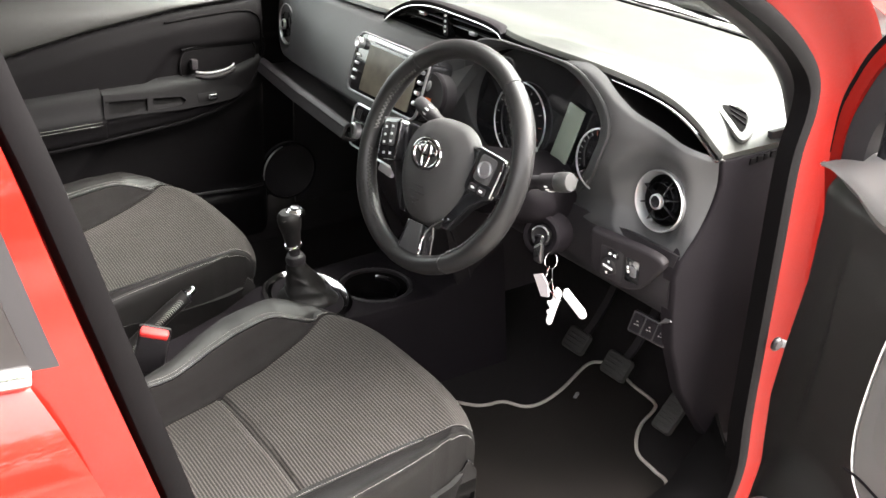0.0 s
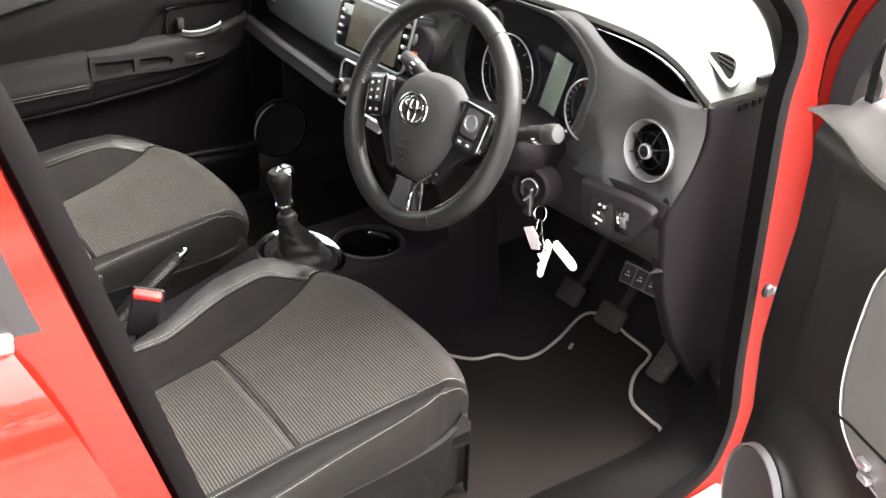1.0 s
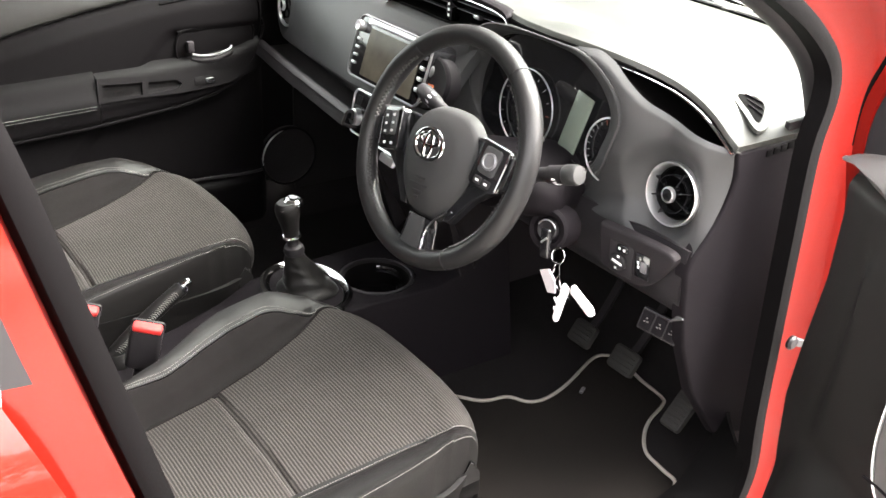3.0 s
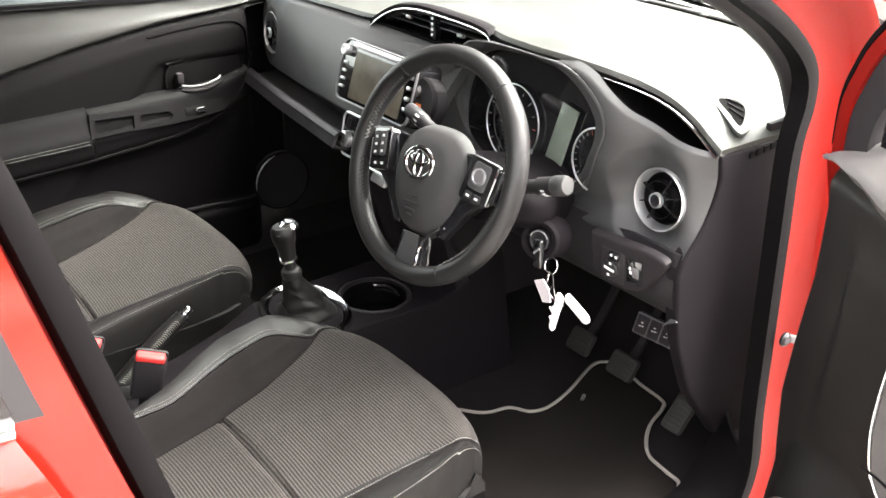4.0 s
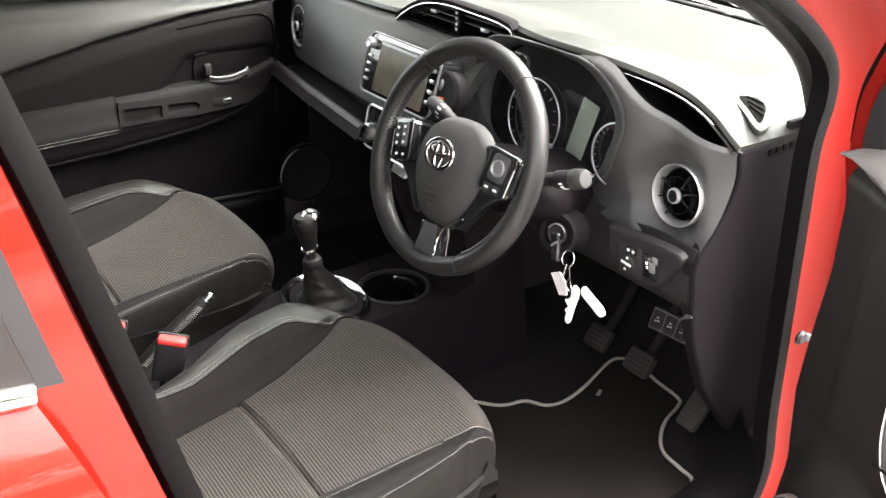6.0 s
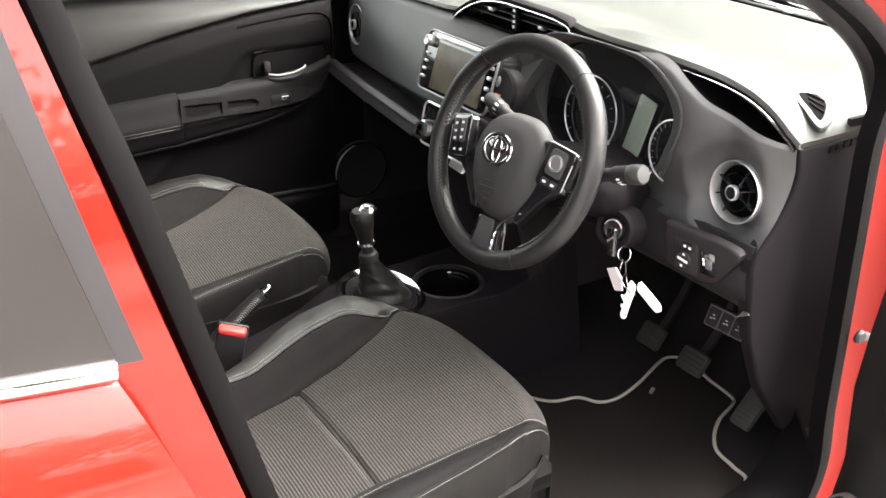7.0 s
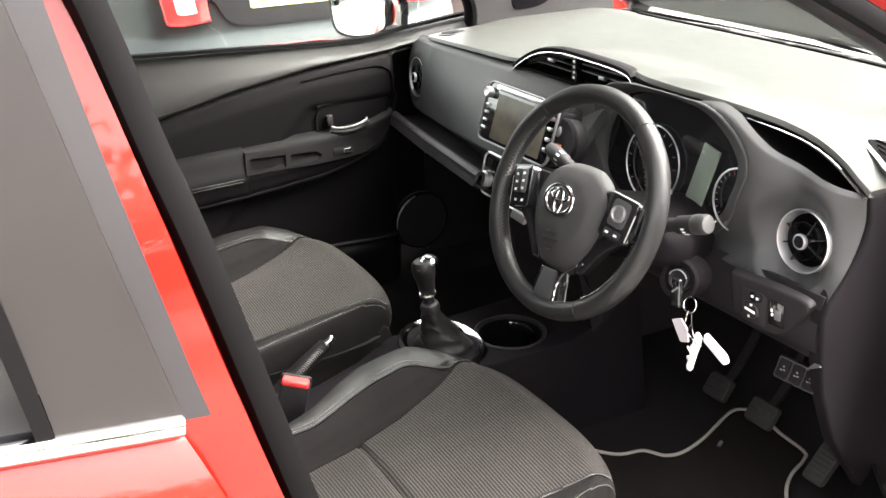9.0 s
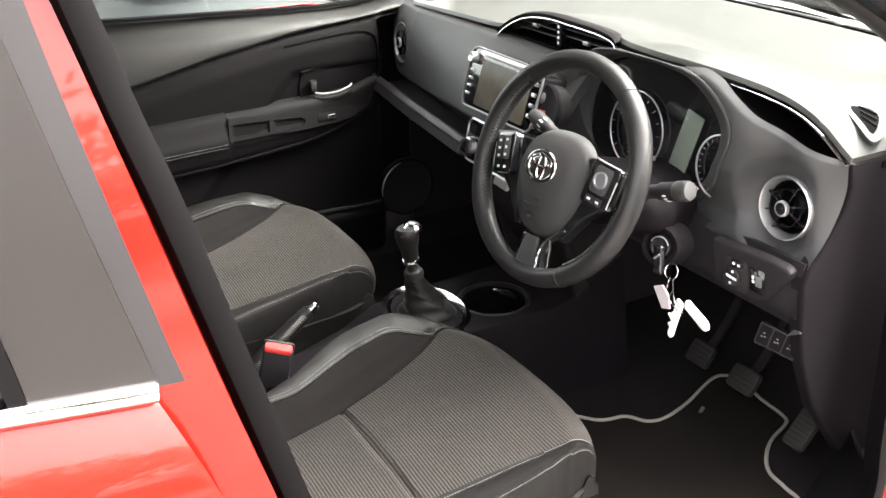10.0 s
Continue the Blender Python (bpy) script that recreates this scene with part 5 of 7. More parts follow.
# ---- centre stack ----
def centre_stack():
    c = thing("centre_stack", (0.0, 0.2, 0.55), "centre stack with touch screen and gloss black climate panel", "centre console")
    lean = V(0, 0.032, 0.106).normalized()
    m = axes((-0.010, 0.156, 0.922), (1, 0, 0), lean)
    n = part("screen_surround", slab(m @ Matrix.Translation((0, 0, -0.05)), rounded(0.240, 0.116, 0.018, 6), 0.052, 0.004, 3), GLOSSBLACK, c, "gloss black screen surround")
    loop = [m @ V(x, y, 0.002) for x, y in rounded(0.238, 0.114, 0.018, 8)]
    part("surround_trim", sweep(loop, oval(0.0020, 0.003, 8), True, up=tuple(m.to_3x3() @ V(0, 0, 1))), GUN, n, "dark silver edge")
    part("top_trim", slab(m @ Matrix.Translation((0.012, 0.0500, 0.001)), rounded(0.20, 0.0105, 0.004), 0.004, 0.0015), SATIN, n, "satin silver upper bar")
    part("touch_screen", slab(m @ Matrix.Translation((0.008, -0.005, 0.0022)), rounded(0.166, 0.088, 0.003), 0.0015, 0.0), SCREEN, n, "switched-off touch screen, brown reflection painted in")
    part("volume_knob", lathe(m @ Matrix.Translation((-0.104, 0.036, 0.002)), [(0.0, 0), (0.0105, 0), (0.010, 0.012), (0.008, 0.014), (0.0, 0.0125)], 24), SATIN, n, "silver volume knob")
    for k in range(4):
        part("button", block(m @ Matrix.Translation((-0.1055, 0.012 - 0.0150 * k, 0.003)), 0.013, 0.0052, 0.003, 0.0010), SATIN, n, "silver button")
    for k in range(4):
        part("button", block(m @ Matrix.Translation((0.106, 0.030 - 0.019 * k, 0.004)), 0.012, 0.007, 0.005, 0.0015), SATIN, n, "silver button")
    # hazard light dial beside the screen
    h = axes((0.107, 0.165, 0.910), (1, 0.1, 0), lean)
    d = part("hazard_dial", lathe(h, [(0.0, -0.03), (0.046, -0.03), (0.046, 0.0), (0.043, 0.004), (0.0, 0.005)], 44), TRIMP, c, "black control dial")
    part("dial_trim", lathe(h, [(0.0445, -0.006), (0.0470, -0.004), (0.0470, 0.001), (0.0445, 0.004)], 44), ENDP, d)
    part("hazard_button", lathe(h @ Matrix.Translation((-0.004, 0.020, 0.004)), [(0.0, 0), (0.0125, 0), (0.012, 0.004), (0.009, 0.006), (0.0, 0.0065)], 24), GUN, d, "grey hazard button")
    part("warning_mark", block(h @ Matrix.Translation((0.006, -0.004, 0.0056)), 0.022, 0.007, 0.0006, 0), ORANGE, d)
    for k in range(3):
        part("dial_mark", block(h @ Matrix.Translation((-0.016 + 0.010 * k, -0.020, 0.0056)), 0.006, 0.006, 0.0006, 0), MARK, d)
    # climate panel
    a = axes((0.0, 0.146, 0.798), (1, 0, 0), (0, 0.20, 1))
    p = part("climate_panel", slab(a @ Matrix.Translation((0, 0, -0.07)), rounded(0.238, 0.086, 0.018, 6), 0.072, 0.005, 3), GLOSSBLACK, c, "gloss black climate panel")
    loop = [a @ V(x, y, 0.001) for x, y in rounded(0.236, 0.084, 0.018, 8)]
    part("panel_trim", sweep(loop, oval(0.0024, 0.003, 8), True, up=tuple(a.to_3x3() @ V(0, 0, 1))), SATIN, p, "satin silver edge")
    part("climate_knob", lathe(a @ Matrix.Translation((-0.095, -0.010, 0.002)), [(0.0, 0), (0.017, 0), (0.016, 0.010), (0.013, 0.012), (0.0, 0.011)], 28), SATIN, p, "silver climate knob")
    for k in range(3):
        part("vent_mark", block(a @ Matrix.Translation((-0.103 + 0.006 * k, 0.022, 0.0025)) @ Matrix.Rotation(radians(-12), 4, "Z"), 0.0025, 0.020, 0.001, 0), TRIMP, p)
    for k in range(5):
        part("button", block(a @ Matrix.Translation((-0.050 + 0.034 * k, 0.014, 0.003)), 0.028, 0.010, 0.003, 0.001), GUN, p)
        part("button_mark", block(a @ Matrix.Translation((-0.050 + 0.034 * k, 0.014, 0.0048)), 0.012, 0.0025, 0.0005, 0), MARK, p)

    def down(u, v):
        x = lerp(-0.135, 0.135, u)
        s = smooth([V(0, 0.155, 0.762), V(0, 0.185, 0.70), V(0, 0.225, 0.62), V(0, 0.27, 0.54), V(0, 0.28, 0.46)], 4)
        q = s[int(round(v * (len(s) - 1)))]
        return V(x * lerp(1, 0.85, v), q.y + 0.02 * (2 * u - 1) ** 2, q.z)

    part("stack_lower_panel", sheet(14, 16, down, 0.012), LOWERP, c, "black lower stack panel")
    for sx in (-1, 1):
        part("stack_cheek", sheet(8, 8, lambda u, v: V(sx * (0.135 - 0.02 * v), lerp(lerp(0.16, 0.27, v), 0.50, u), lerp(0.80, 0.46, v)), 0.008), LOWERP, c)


# Brown blotchy base colour paints in the screen's reflection.
SCREEN = material("screen_with_reflection", (0.085, 0.075, 0.058), 0.16, coat=0.0, spec=0.3, vary=0.7, blotch=22, rough_vary=0.03)
centre_stack()


def centre_vents():
    v = thing("centre_air_vents", (0.0, 0.28, 1.0), "pair of slatted air vents under an arched cowl", "air vent", "dashboard vents")
    top = [(-0.174, 0.990), (-0.160, 1.003), (-0.135, 1.019), (-0.100, 1.033), (-0.060, 1.041), (-0.015, 1.045), (0.047, 1.045), (0.131, 1.045), (0.188, 1.044), (0.206, 1.037)]
    line = smooth([V(x, top_front(x) - 0.014 + 0.004 * ease((x - 0.17) / 0.03), z) for x, z in top], 6)

    def cowl(u, w):
        p = line[int(round(u * (len(line) - 1)))]
        keys = [(0.040, -0.006), (0.016, 0.0010), (0.006, 0.0015), (-0.001, -0.0005), (-0.0015, -0.0060), (0.003, -0.0080), (0.060, -0.012)]
        t = w * (len(keys) - 1)
        i = min(int(t), len(keys) - 2)
        dy, dz = (lerp(keys[i][j], keys[i + 1][j], t - i) for j in (0, 1))
        return V(p.x, p.y + dy, p.z + dz)

    part("cowl", sheet(len(line) - 1, 18, cowl), ENDP, v, "arched grey cowl")
    part("cowl_trim", sweep([p + V(0, 0.0005, -0.0095) for p in line], oval(0.0017, 0.0020, 8)), CHROME, v, "thin bright line inside the cowl")

    def sill(x):
        return curve_at([(-0.18, 0.990), (0.02, 0.987), (0.118, 0.999), (0.166, 1.006), (0.21, 1.014)], x)

    # Duct back and floor are coloured near black for the shade inside.
    part("duct", sheet(24, 6, lambda u, w: V(lerp(-0.176, 0.205, u), 0.325, lerp(0.975, min(1.026, top_z(lerp(-0.176, 0.205, u), 0.325) - 0.020), w)), 0.004), HOLLOW, v, "duct back, shade painted near black")
    part("duct_floor", sheet(24, 4, lambda u, w: V(lerp(-0.178, 0.206, u), lerp(0.262, 0.33, w), sill(lerp(-0.178, 0.206, u)) - 0.012 * w), 0.004), HOLLOW, v, "duct floor, shade painted near black")
    for k in range(3):
        z = 1.000 + 0.0125 * k
        for x0, x1 in ((-0.158 + 0.024 * k, 0.002), (0.024, 0.180)):
            z1 = z + 0.008 * (x0 > 0)
            part("slat", block(Matrix.Translation(((x0 + x1) / 2, 0.288, z1)) @ Matrix.Rotation(radians(-12), 4, "X"), x1 - x0, 0.022, 0.0020, 0.0008), TRIMP, v)
            part("slat_edge", block(Matrix.Translation(((x0 + x1) / 2, 0.2768, z1 + 0.0026)), x1 - x0, 0.0012, 0.0014, 0), GUN, v)
    for x, z in ((-0.068, 1.015), (0.092, 1.010)):
        part("slat_tab", block(Matrix.Translation((x, 0.272, z)), 0.018, 0.008, 0.007, 0.0018), SATIN, v, "silver tab")
    part("divider", block(Matrix.Translation((0.013, 0.276, 1.013)), 0.017, 0.020, 0.054, 0.002), GLOSSBLACK, v)
    for k in range(4):
        part("divider_mark", block(Matrix.Translation((0.013, 0.2655, 0.997 + 0.010 * k)), 0.005, 0.001, 0.0045, 0), MARK, v)


centre_vents()


def demister(c, sx):
    v = thing("side_demister", c, "small slatted demister vent in the dash pad", "air vent", "dashboard vents")
    m = axes(c, (1, 0, -0.40 if sx > 0 else 0.09), (0, 1, 0.02))
    if sx > 0:
        rim = [(-0.035, -0.012), (-0.031, 0.006), (-0.018, 0.027), (0.004, 0.033), (0.036, 0.012), (0.052, -0.036), (0.012, -0.028)]
        hole = [(-0.024, -0.005), (-0.020, 0.011), (-0.012, 0.023), (0.003, 0.024), (0.018, 0.012), (0.037, -0.021), (0.010, -0.015)]
    else:
        hole = [(0.010, -0.034), (0.031, -0.020), (0.022, 0.010), (0.004, 0.033), (-0.017, 0.021), (-0.020, 0.0), (-0.008, -0.024)]
        rim = [(1.28 * x, 1.22 * y) for x, y in hole]
    o, h = ([m @ V(p.x, p.y, 0) for p in smooth([V(*q, 0) for q in e], 5, True)] for e in (rim, hole))
    up = m.to_3x3() @ V(0, 0, 1)
    bm = bmesh.new()
    n = len(o)
    k = 0.5 if sx > 0 else 0.15
    rows = [[bm.verts.new(q - 0.004 * up) for q in o], [bm.verts.new(q + 0.0025 * k * up) for q in o], [bm.verts.new(a.lerp(b, 0.75) + 0.003 * k * up) for a, b in zip(o, h)], [bm.verts.new(q + 0.001 * k * up) for q in h], [bm.verts.new(q - 0.012 * up) for q in h]]
    for a, b in zip(rows, rows[1:]):
        for i in range(n):
            bm.faces.new((a[i], a[(i + 1) % n], b[(i + 1) % n], b[i]))
    part("frame", bm, PAD, v, "grey frame")
    # Flat near-black plate paints the shade of the open duct.
    part("opening", slab(m @ Matrix.Translation((0, 0, 0.0005)), [(0.97 * p.x, 0.97 * p.y) for p in smooth([V(*q, 0) for q in hole], 5, True)], 0.0006, 0.0), HOLLOW, v, "near-black plate painting the open duct's shade")
    for k in range(3 if sx > 0 else 5):
        if sx > 0:
            a, b = V(-0.020 + 0.010 * k, 0.008 - 0.007 * k, 0.0022), V(0.004 + 0.011 * k, 0.022 - 0.012 * k, 0.0022)
        else:
            y = -0.024 + 0.0105 * k
            a, b = V(-0.018 + 0.30 * max(0, -y), y + 0.004, 0.0016), V(0.026 - 0.35 * max(0, y), y - 0.002, 0.0016)
        part("slat", sweep([m @ a, m @ a.lerp(b, 0.5), m @ b], [(-0.0012, -0.001), (0.0012, -0.001), (0.0012, 0.001), (-0.0012, 0.001)]), ENDP if sx > 0 else PLASTIC, v, "thin slat")


demister(V(0.600, 0.385, top_z(0.600, 0.385) + 0.003), 1)
demister(V(-0.553, 0.324, top_z(-0.553, 0.324) + 0.0012), -1)


# ---- passenger door ----
def passenger_door():
    d = thing("passenger_door", (-0.70, -0.1, 0.4), "closed passenger door with black grained trim and armrest", "car door", "front doors")

    def belt(y):
        return curve_at([(-0.80, 1.012), (-0.43, 0.992), (-0.065, 0.974), (0.06, 0.968), (0.14, 0.967), (0.19, 0.971), (0.254, 0.981), (0.333, 0.990), (0.415, 0.998), (0.47, 1.002)], y)

    def groove(y):
        return curve_at([(-0.80, 0.760), (-0.36, 0.857), (-0.20, 0.892), (0.0, 0.924), (0.12, 0.934), (0.255, 0.946), (0.34, 0.956), (0.47, 0.968)], y)

    def side(y, z):
        g = groove(y)
        x = -0.652
        if z > g:
            t = (z - g) / max(0.02, belt(y) - g)
            x += 0.006 + 0.008 * math.sin(math.pi * t) - 0.052 * t ** 1.6
        else:
            x += 0.010 * ease((g - z) / 0.05)
        x -= 0.010 * math.exp(-(((z - g) / 0.0045) ** 2))
        # the panel's front edge turns away to the hinge side
        x -= (0.060 if z < g - 0.012 else 0.008) * ease((y - 0.205) / 0.03)
        # soft fold beside the handle
        fold = -0.10 + 0.9 * (z - 0.76)
        if z < g:
            x -= 0.010 * ease((y - fold) / 0.035) * ease((0.845 - z) / 0.02)
        # map pocket: the lower part swells inwards
        x += 0.022 * ease((0.475 - z) / 0.03) * ease((0.23 - y) / 0.05)
        return x

    def f(u, v):
        y = lerp(-0.80, 0.34, u)
        z = lerp(0.33, groove(y), v)
        return V(side(y, z), y, z)

    # Near-black tone stands in for shade on the passenger's side.
    part("trim_panel", sheet(140, 90, f), SOFT, d, "soft-touch trim panel, shade put into its near-black tone")

    def upper(u, v):
        y = lerp(-0.80, 0.47, u)
        z = lerp(groove(y) + 0.0004, belt(y), v)
        return V(side(y, z), y, z)

    part("shoulder_panel", sheet(120, 30, upper), SHOULDER, d, "satin shoulder panel, toned lighter for the window's light")
    part("belt_seal", sweep([V(-0.688, y, belt(y) + 0.007) for y in [lerp(-0.8, 0.46, i / 36) for i in range(37)]], [(-0.008, -0.006), (0.008, -0.006), (0.006, 0.001), (-0.008, 0.002)]), HOLLOW, d, "black window seal")
    part("outer_skin", sheet(10, 8, lambda u, v: V(-0.80 + 0.09 * v ** 3, lerp(-0.85, 0.5, u), lerp(0.3, 0.965, v)), 0.006), RED, d)

    def low(y):
        return curve_at([(-0.80, 0.612), (-0.40, 0.640), (-0.20, 0.650), (0.0, 0.668), (0.10, 0.690), (0.16, 0.720), (0.20, 0.775)], y)

    def arm(y):
        return curve_at([(-0.80, 0.730), (-0.40, 0.737), (-0.19, 0.743), (0.05, 0.748), (0.14, 0.757), (0.20, 0.776)], y)

    def reach(y):
        return curve_at([(-0.80, 0.028), (-0.10, 0.026), (0.05, 0.021), (0.14, 0.012), (0.20, 0.004)], y)

    def rest(y0, y1, mat, name, label, lift):
        def g(u, v):
            y = lerp(y0, y1, u)
            a, b, r = arm(y) + lift, low(y), reach(y) + lift
            pts = [V(-0.660, y, a + 0.034), V(-0.640 + 0.25 * r, y, a + 0.016), V(-0.640 + 0.75 * r, y, a - 0.016), V(-0.637 + r, y, a - 0.040), V(-0.638 + 0.95 * r, y, lerp(a, b, 0.62)), V(-0.640 + 0.72 * r, y, b + 0.006), V(-0.662, y, b - 0.010)]
            s = smooth(pts, 4)
            return s[int(round(v * (len(s) - 1)))]

        bm = sheet(40, 24, g)
        bmesh.ops.holes_fill(bm, edges=[e for e in bm.edges if e.is_boundary], sides=0)
        return part(name, bm, mat, d, label)

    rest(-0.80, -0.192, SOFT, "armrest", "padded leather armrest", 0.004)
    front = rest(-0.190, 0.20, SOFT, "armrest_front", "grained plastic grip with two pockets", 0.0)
    # sloping bezel with two open pockets and the window switch
    m = axes((-0.626, 0.006, 0.7295), (-0.02, 1, 0), (-0.30, 0, 0.95)) @ Matrix.Translation((0, 0, 0.0040))
    o = [(-0.203, -0.025), (-0.116, -0.024), (-0.024, -0.027), (0.057, -0.024), (0.112, -0.018), (0.134, -0.004), (0.120, 0.010), (0.073, 0.013), (-0.026, 0.016), (-0.111, 0.022), (-0.196, 0.028)]
    holes = ([(-0.191, -0.014), (-0.104, -0.018), (-0.100, 0.008), (-0.187, 0.013)], [(-0.090, -0.018), (-0.020, -0.016), (-0.010, -0.007), (-0.020, 0.003), (-0.086, 0.007)])
    bm = bmesh.new()
    edges = []
    for line in (o, *holes):
        vs = [bm.verts.new((x, y, -0.004)) for x, y in line]
        edges += [bm.edges.new((p, q)) for p, q in zip(vs, vs[1:] + vs[:1])]
    bmesh.ops.triangle_fill(bm, use_beauty=True, edges=edges)
    up = bmesh.ops.extrude_face_region(bm, geom=bm.faces[:])["geom"]
    bmesh.ops.translate(bm, verts=[e for e in up if isinstance(e, bmesh.types.BMVert)], vec=(0, 0, 0.0095))
    bmesh.ops.recalc_face_normals(bm, faces=bm.faces[:])
    bm.transform(m)
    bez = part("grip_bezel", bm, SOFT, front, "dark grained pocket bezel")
    # Shallow pocket floors, their depth's shade put into the colour.
    for hole in holes:
        part("pocket", slab(m @ Matrix.Translation((0, 0, -0.0010)), [(1.02 * x, 1.05 * y) for x, y in hole], 0.0008, 0.0), HOLLOW, bez, "open pocket, shade painted near black")
    lip = [V(-0.6385 + 0.80 * reach(y), y, low(y) + 0.005) for y in [lerp(-0.79, 0.19, i / 40) for i in range(41)]]
    part("armrest_lip", sweep(lip, oval(0.0030, 0.0040, 8)), SOFT, d, "moulded lower edge of the armrest")
    sw = m @ Matrix.Translation((0.045, -0.007, 0.0054))
    part("switch_plate", slab(sw, rounded(0.052, 0.020, 0.004), 0.0010, 0.0004), SOFT, bez)
    part("window_switch", slab(sw @ Matrix.Translation((0.010, -0.001, 0.0008)), rounded(0.022, 0.012, 0.003), 0.004, 0.0015), GLOSSBLACK, bez, "black window switch")
    for dz in (0.0, -0.007):
        bm = bmesh.new()
        for i in range(120):
            y = lerp(-0.78, -0.20, i / 120)
            r = reach(y) + 0.004
            sweep([V(-0.6350 + r + 0.0010, y, arm(y) - 0.038 + dz), V(-0.6350 + r + 0.0010, y + 0.0028, arm(y) - 0.038 + dz)], oval(0.0006, 0.0006, 4), bm=bm)
        part("stitching", bm, THREAD, d, "grey stitching")
    # handle in its dish
    dish = smooth([V(y, z, 0) for y, z in ((0.012, 0.828), (0.060, 0.834), (0.120, 0.838), (0.176, 0.838), (0.190, 0.820), (0.184, 0.790), (0.168, 0.758), (0.140, 0.742), (0.080, 0.742), (0.020, 0.752), (0.000, 0.786))], 5, True)
    m = axes((-0.6535, 0, 0), (0, 1, 0), (0, 0, 1))
    h = part("handle_dish", slab(m, [(p.x, p.y) for p in dish], 0.004, 0.0015), SOFT, d, "dark handle dish")
    loop = [m @ V(p.x, p.y, 0.004) for p in dish]
    part("dish_rim", sweep(loop, oval(0.0026, 0.0026, 8), True, up=(1, 0, 0)), SOFT, h, "moulded rim of the dish")
    brow = smooth([V(-0.6470, y, z) for y, z in ((0.004, 0.834), (0.060, 0.842), (0.130, 0.847), (0.196, 0.850), (0.213, 0.836), (0.210, 0.806), (0.194, 0.764), (0.166, 0.728), (0.135, 0.706))], 6)
    part("panel_brow", sweep(brow, oval(0.0034, 0.0030, 8)), SOFT, h, "moulded edge round the handle")
    lever = smooth([(-0.640, 0.034, 0.782), (-0.632, 0.055, 0.778), (-0.630, 0.090, 0.779), (-0.634, 0.120, 0.786), (-0.642, 0.130, 0.790)], 6)
    part("handle_lever", sweep(lever, [(-0.002, -0.002), (0.002, -0.002), (0.0026, 0.0012), (0.0, 0.0026), (-0.002, 0.0012)]), SATIN, h, "chrome door handle lever")
    part("handle_body", sweep([p + V(-0.004, 0, -0.010) for p in lever], oval(0.007, 0.008, 8)), TRIMP, h)
    part("lock_lever", block(axes((-0.640, 0.030, 0.800), (0, 1, 0), (0, 0, 1)), 0.016, 0.024, 0.016, 0.003), TRIMP, h)
    seam = smooth([V(side(y, z) + 0.0015, y, z) for y, z in ((-0.03, 0.899), (0.06, 0.908), (0.15, 0.913), (0.186, 0.906), (0.201, 0.884), (0.203, 0.84), (0.203, 0.80))], 6)
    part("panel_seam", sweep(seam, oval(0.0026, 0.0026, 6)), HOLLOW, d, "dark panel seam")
    # Line that paints shade into the crease under the shoulder.
    part("crease_shade_line", sweep([V(side(y, groove(y)) + 0.0025, y, groove(y) - 0.002) for y in [lerp(-0.78, 0.20, i / 40) for i in range(41)]], oval(0.0035, 0.0030, 6)), HOLLOW, d, "near-black line painting the crease's shade")
    # speaker ring: its shade coloured black, its lit arc laid on in silver
    sp = axes((-0.656, 0.275, 0.488), (0, 1, 0), (0, 0, 1))
    s = part("speaker_grille", lathe(sp, [(0.0, 0.006), (0.060, 0.006), (0.070, 0.010), (0.074, 0.006), (0.076, -0.01)], 48), TRIMP, d, "round speaker grille")
    part("speaker_ring", lathe(sp, [(0.0715, 0.008), (0.0735, 0.0125), (0.0765, 0.011), (0.0775, 0.004)], 56), ENDP, s, "speaker ring's shaded part, painted black")
    arc = [sp @ V(0.0745 * math.cos(radians(t)), 0.0745 * math.sin(radians(t)), 0.0125) for t in range(104, 191, 4)]
    part("ring_lit_arc", sweep(arc, oval(0.0024, 0.0024, 8), scale=lambda t: 0.25 + 0.75 * math.sin(math.pi * t)), SATIN, s, "speaker ring's lit arc, painted bright")
    ledge = smooth([(-0.640, -0.5, 0.487), (-0.640, 0.0, 0.476), (-0.640, 0.14, 0.468), (-0.648, 0.20, 0.466)], 8)
    part("pocket_lip", sweep(ledge, oval(0.004, 0.004, 8)), TRIMP, d, "map pocket lip")
    # window post
    part("sail_post", sweep(smooth([(-0.695, 0.262, 0.995), (-0.675, 0.256, 1.09), (-0.64, 0.20, 1.25)], 5), [(-0.010, -0.012), (0.010, -0.012), (0.010, 0.012), (-0.010, 0.012)]), GLOSSBLACK, d, "black window post")
    return d


passenger_door()


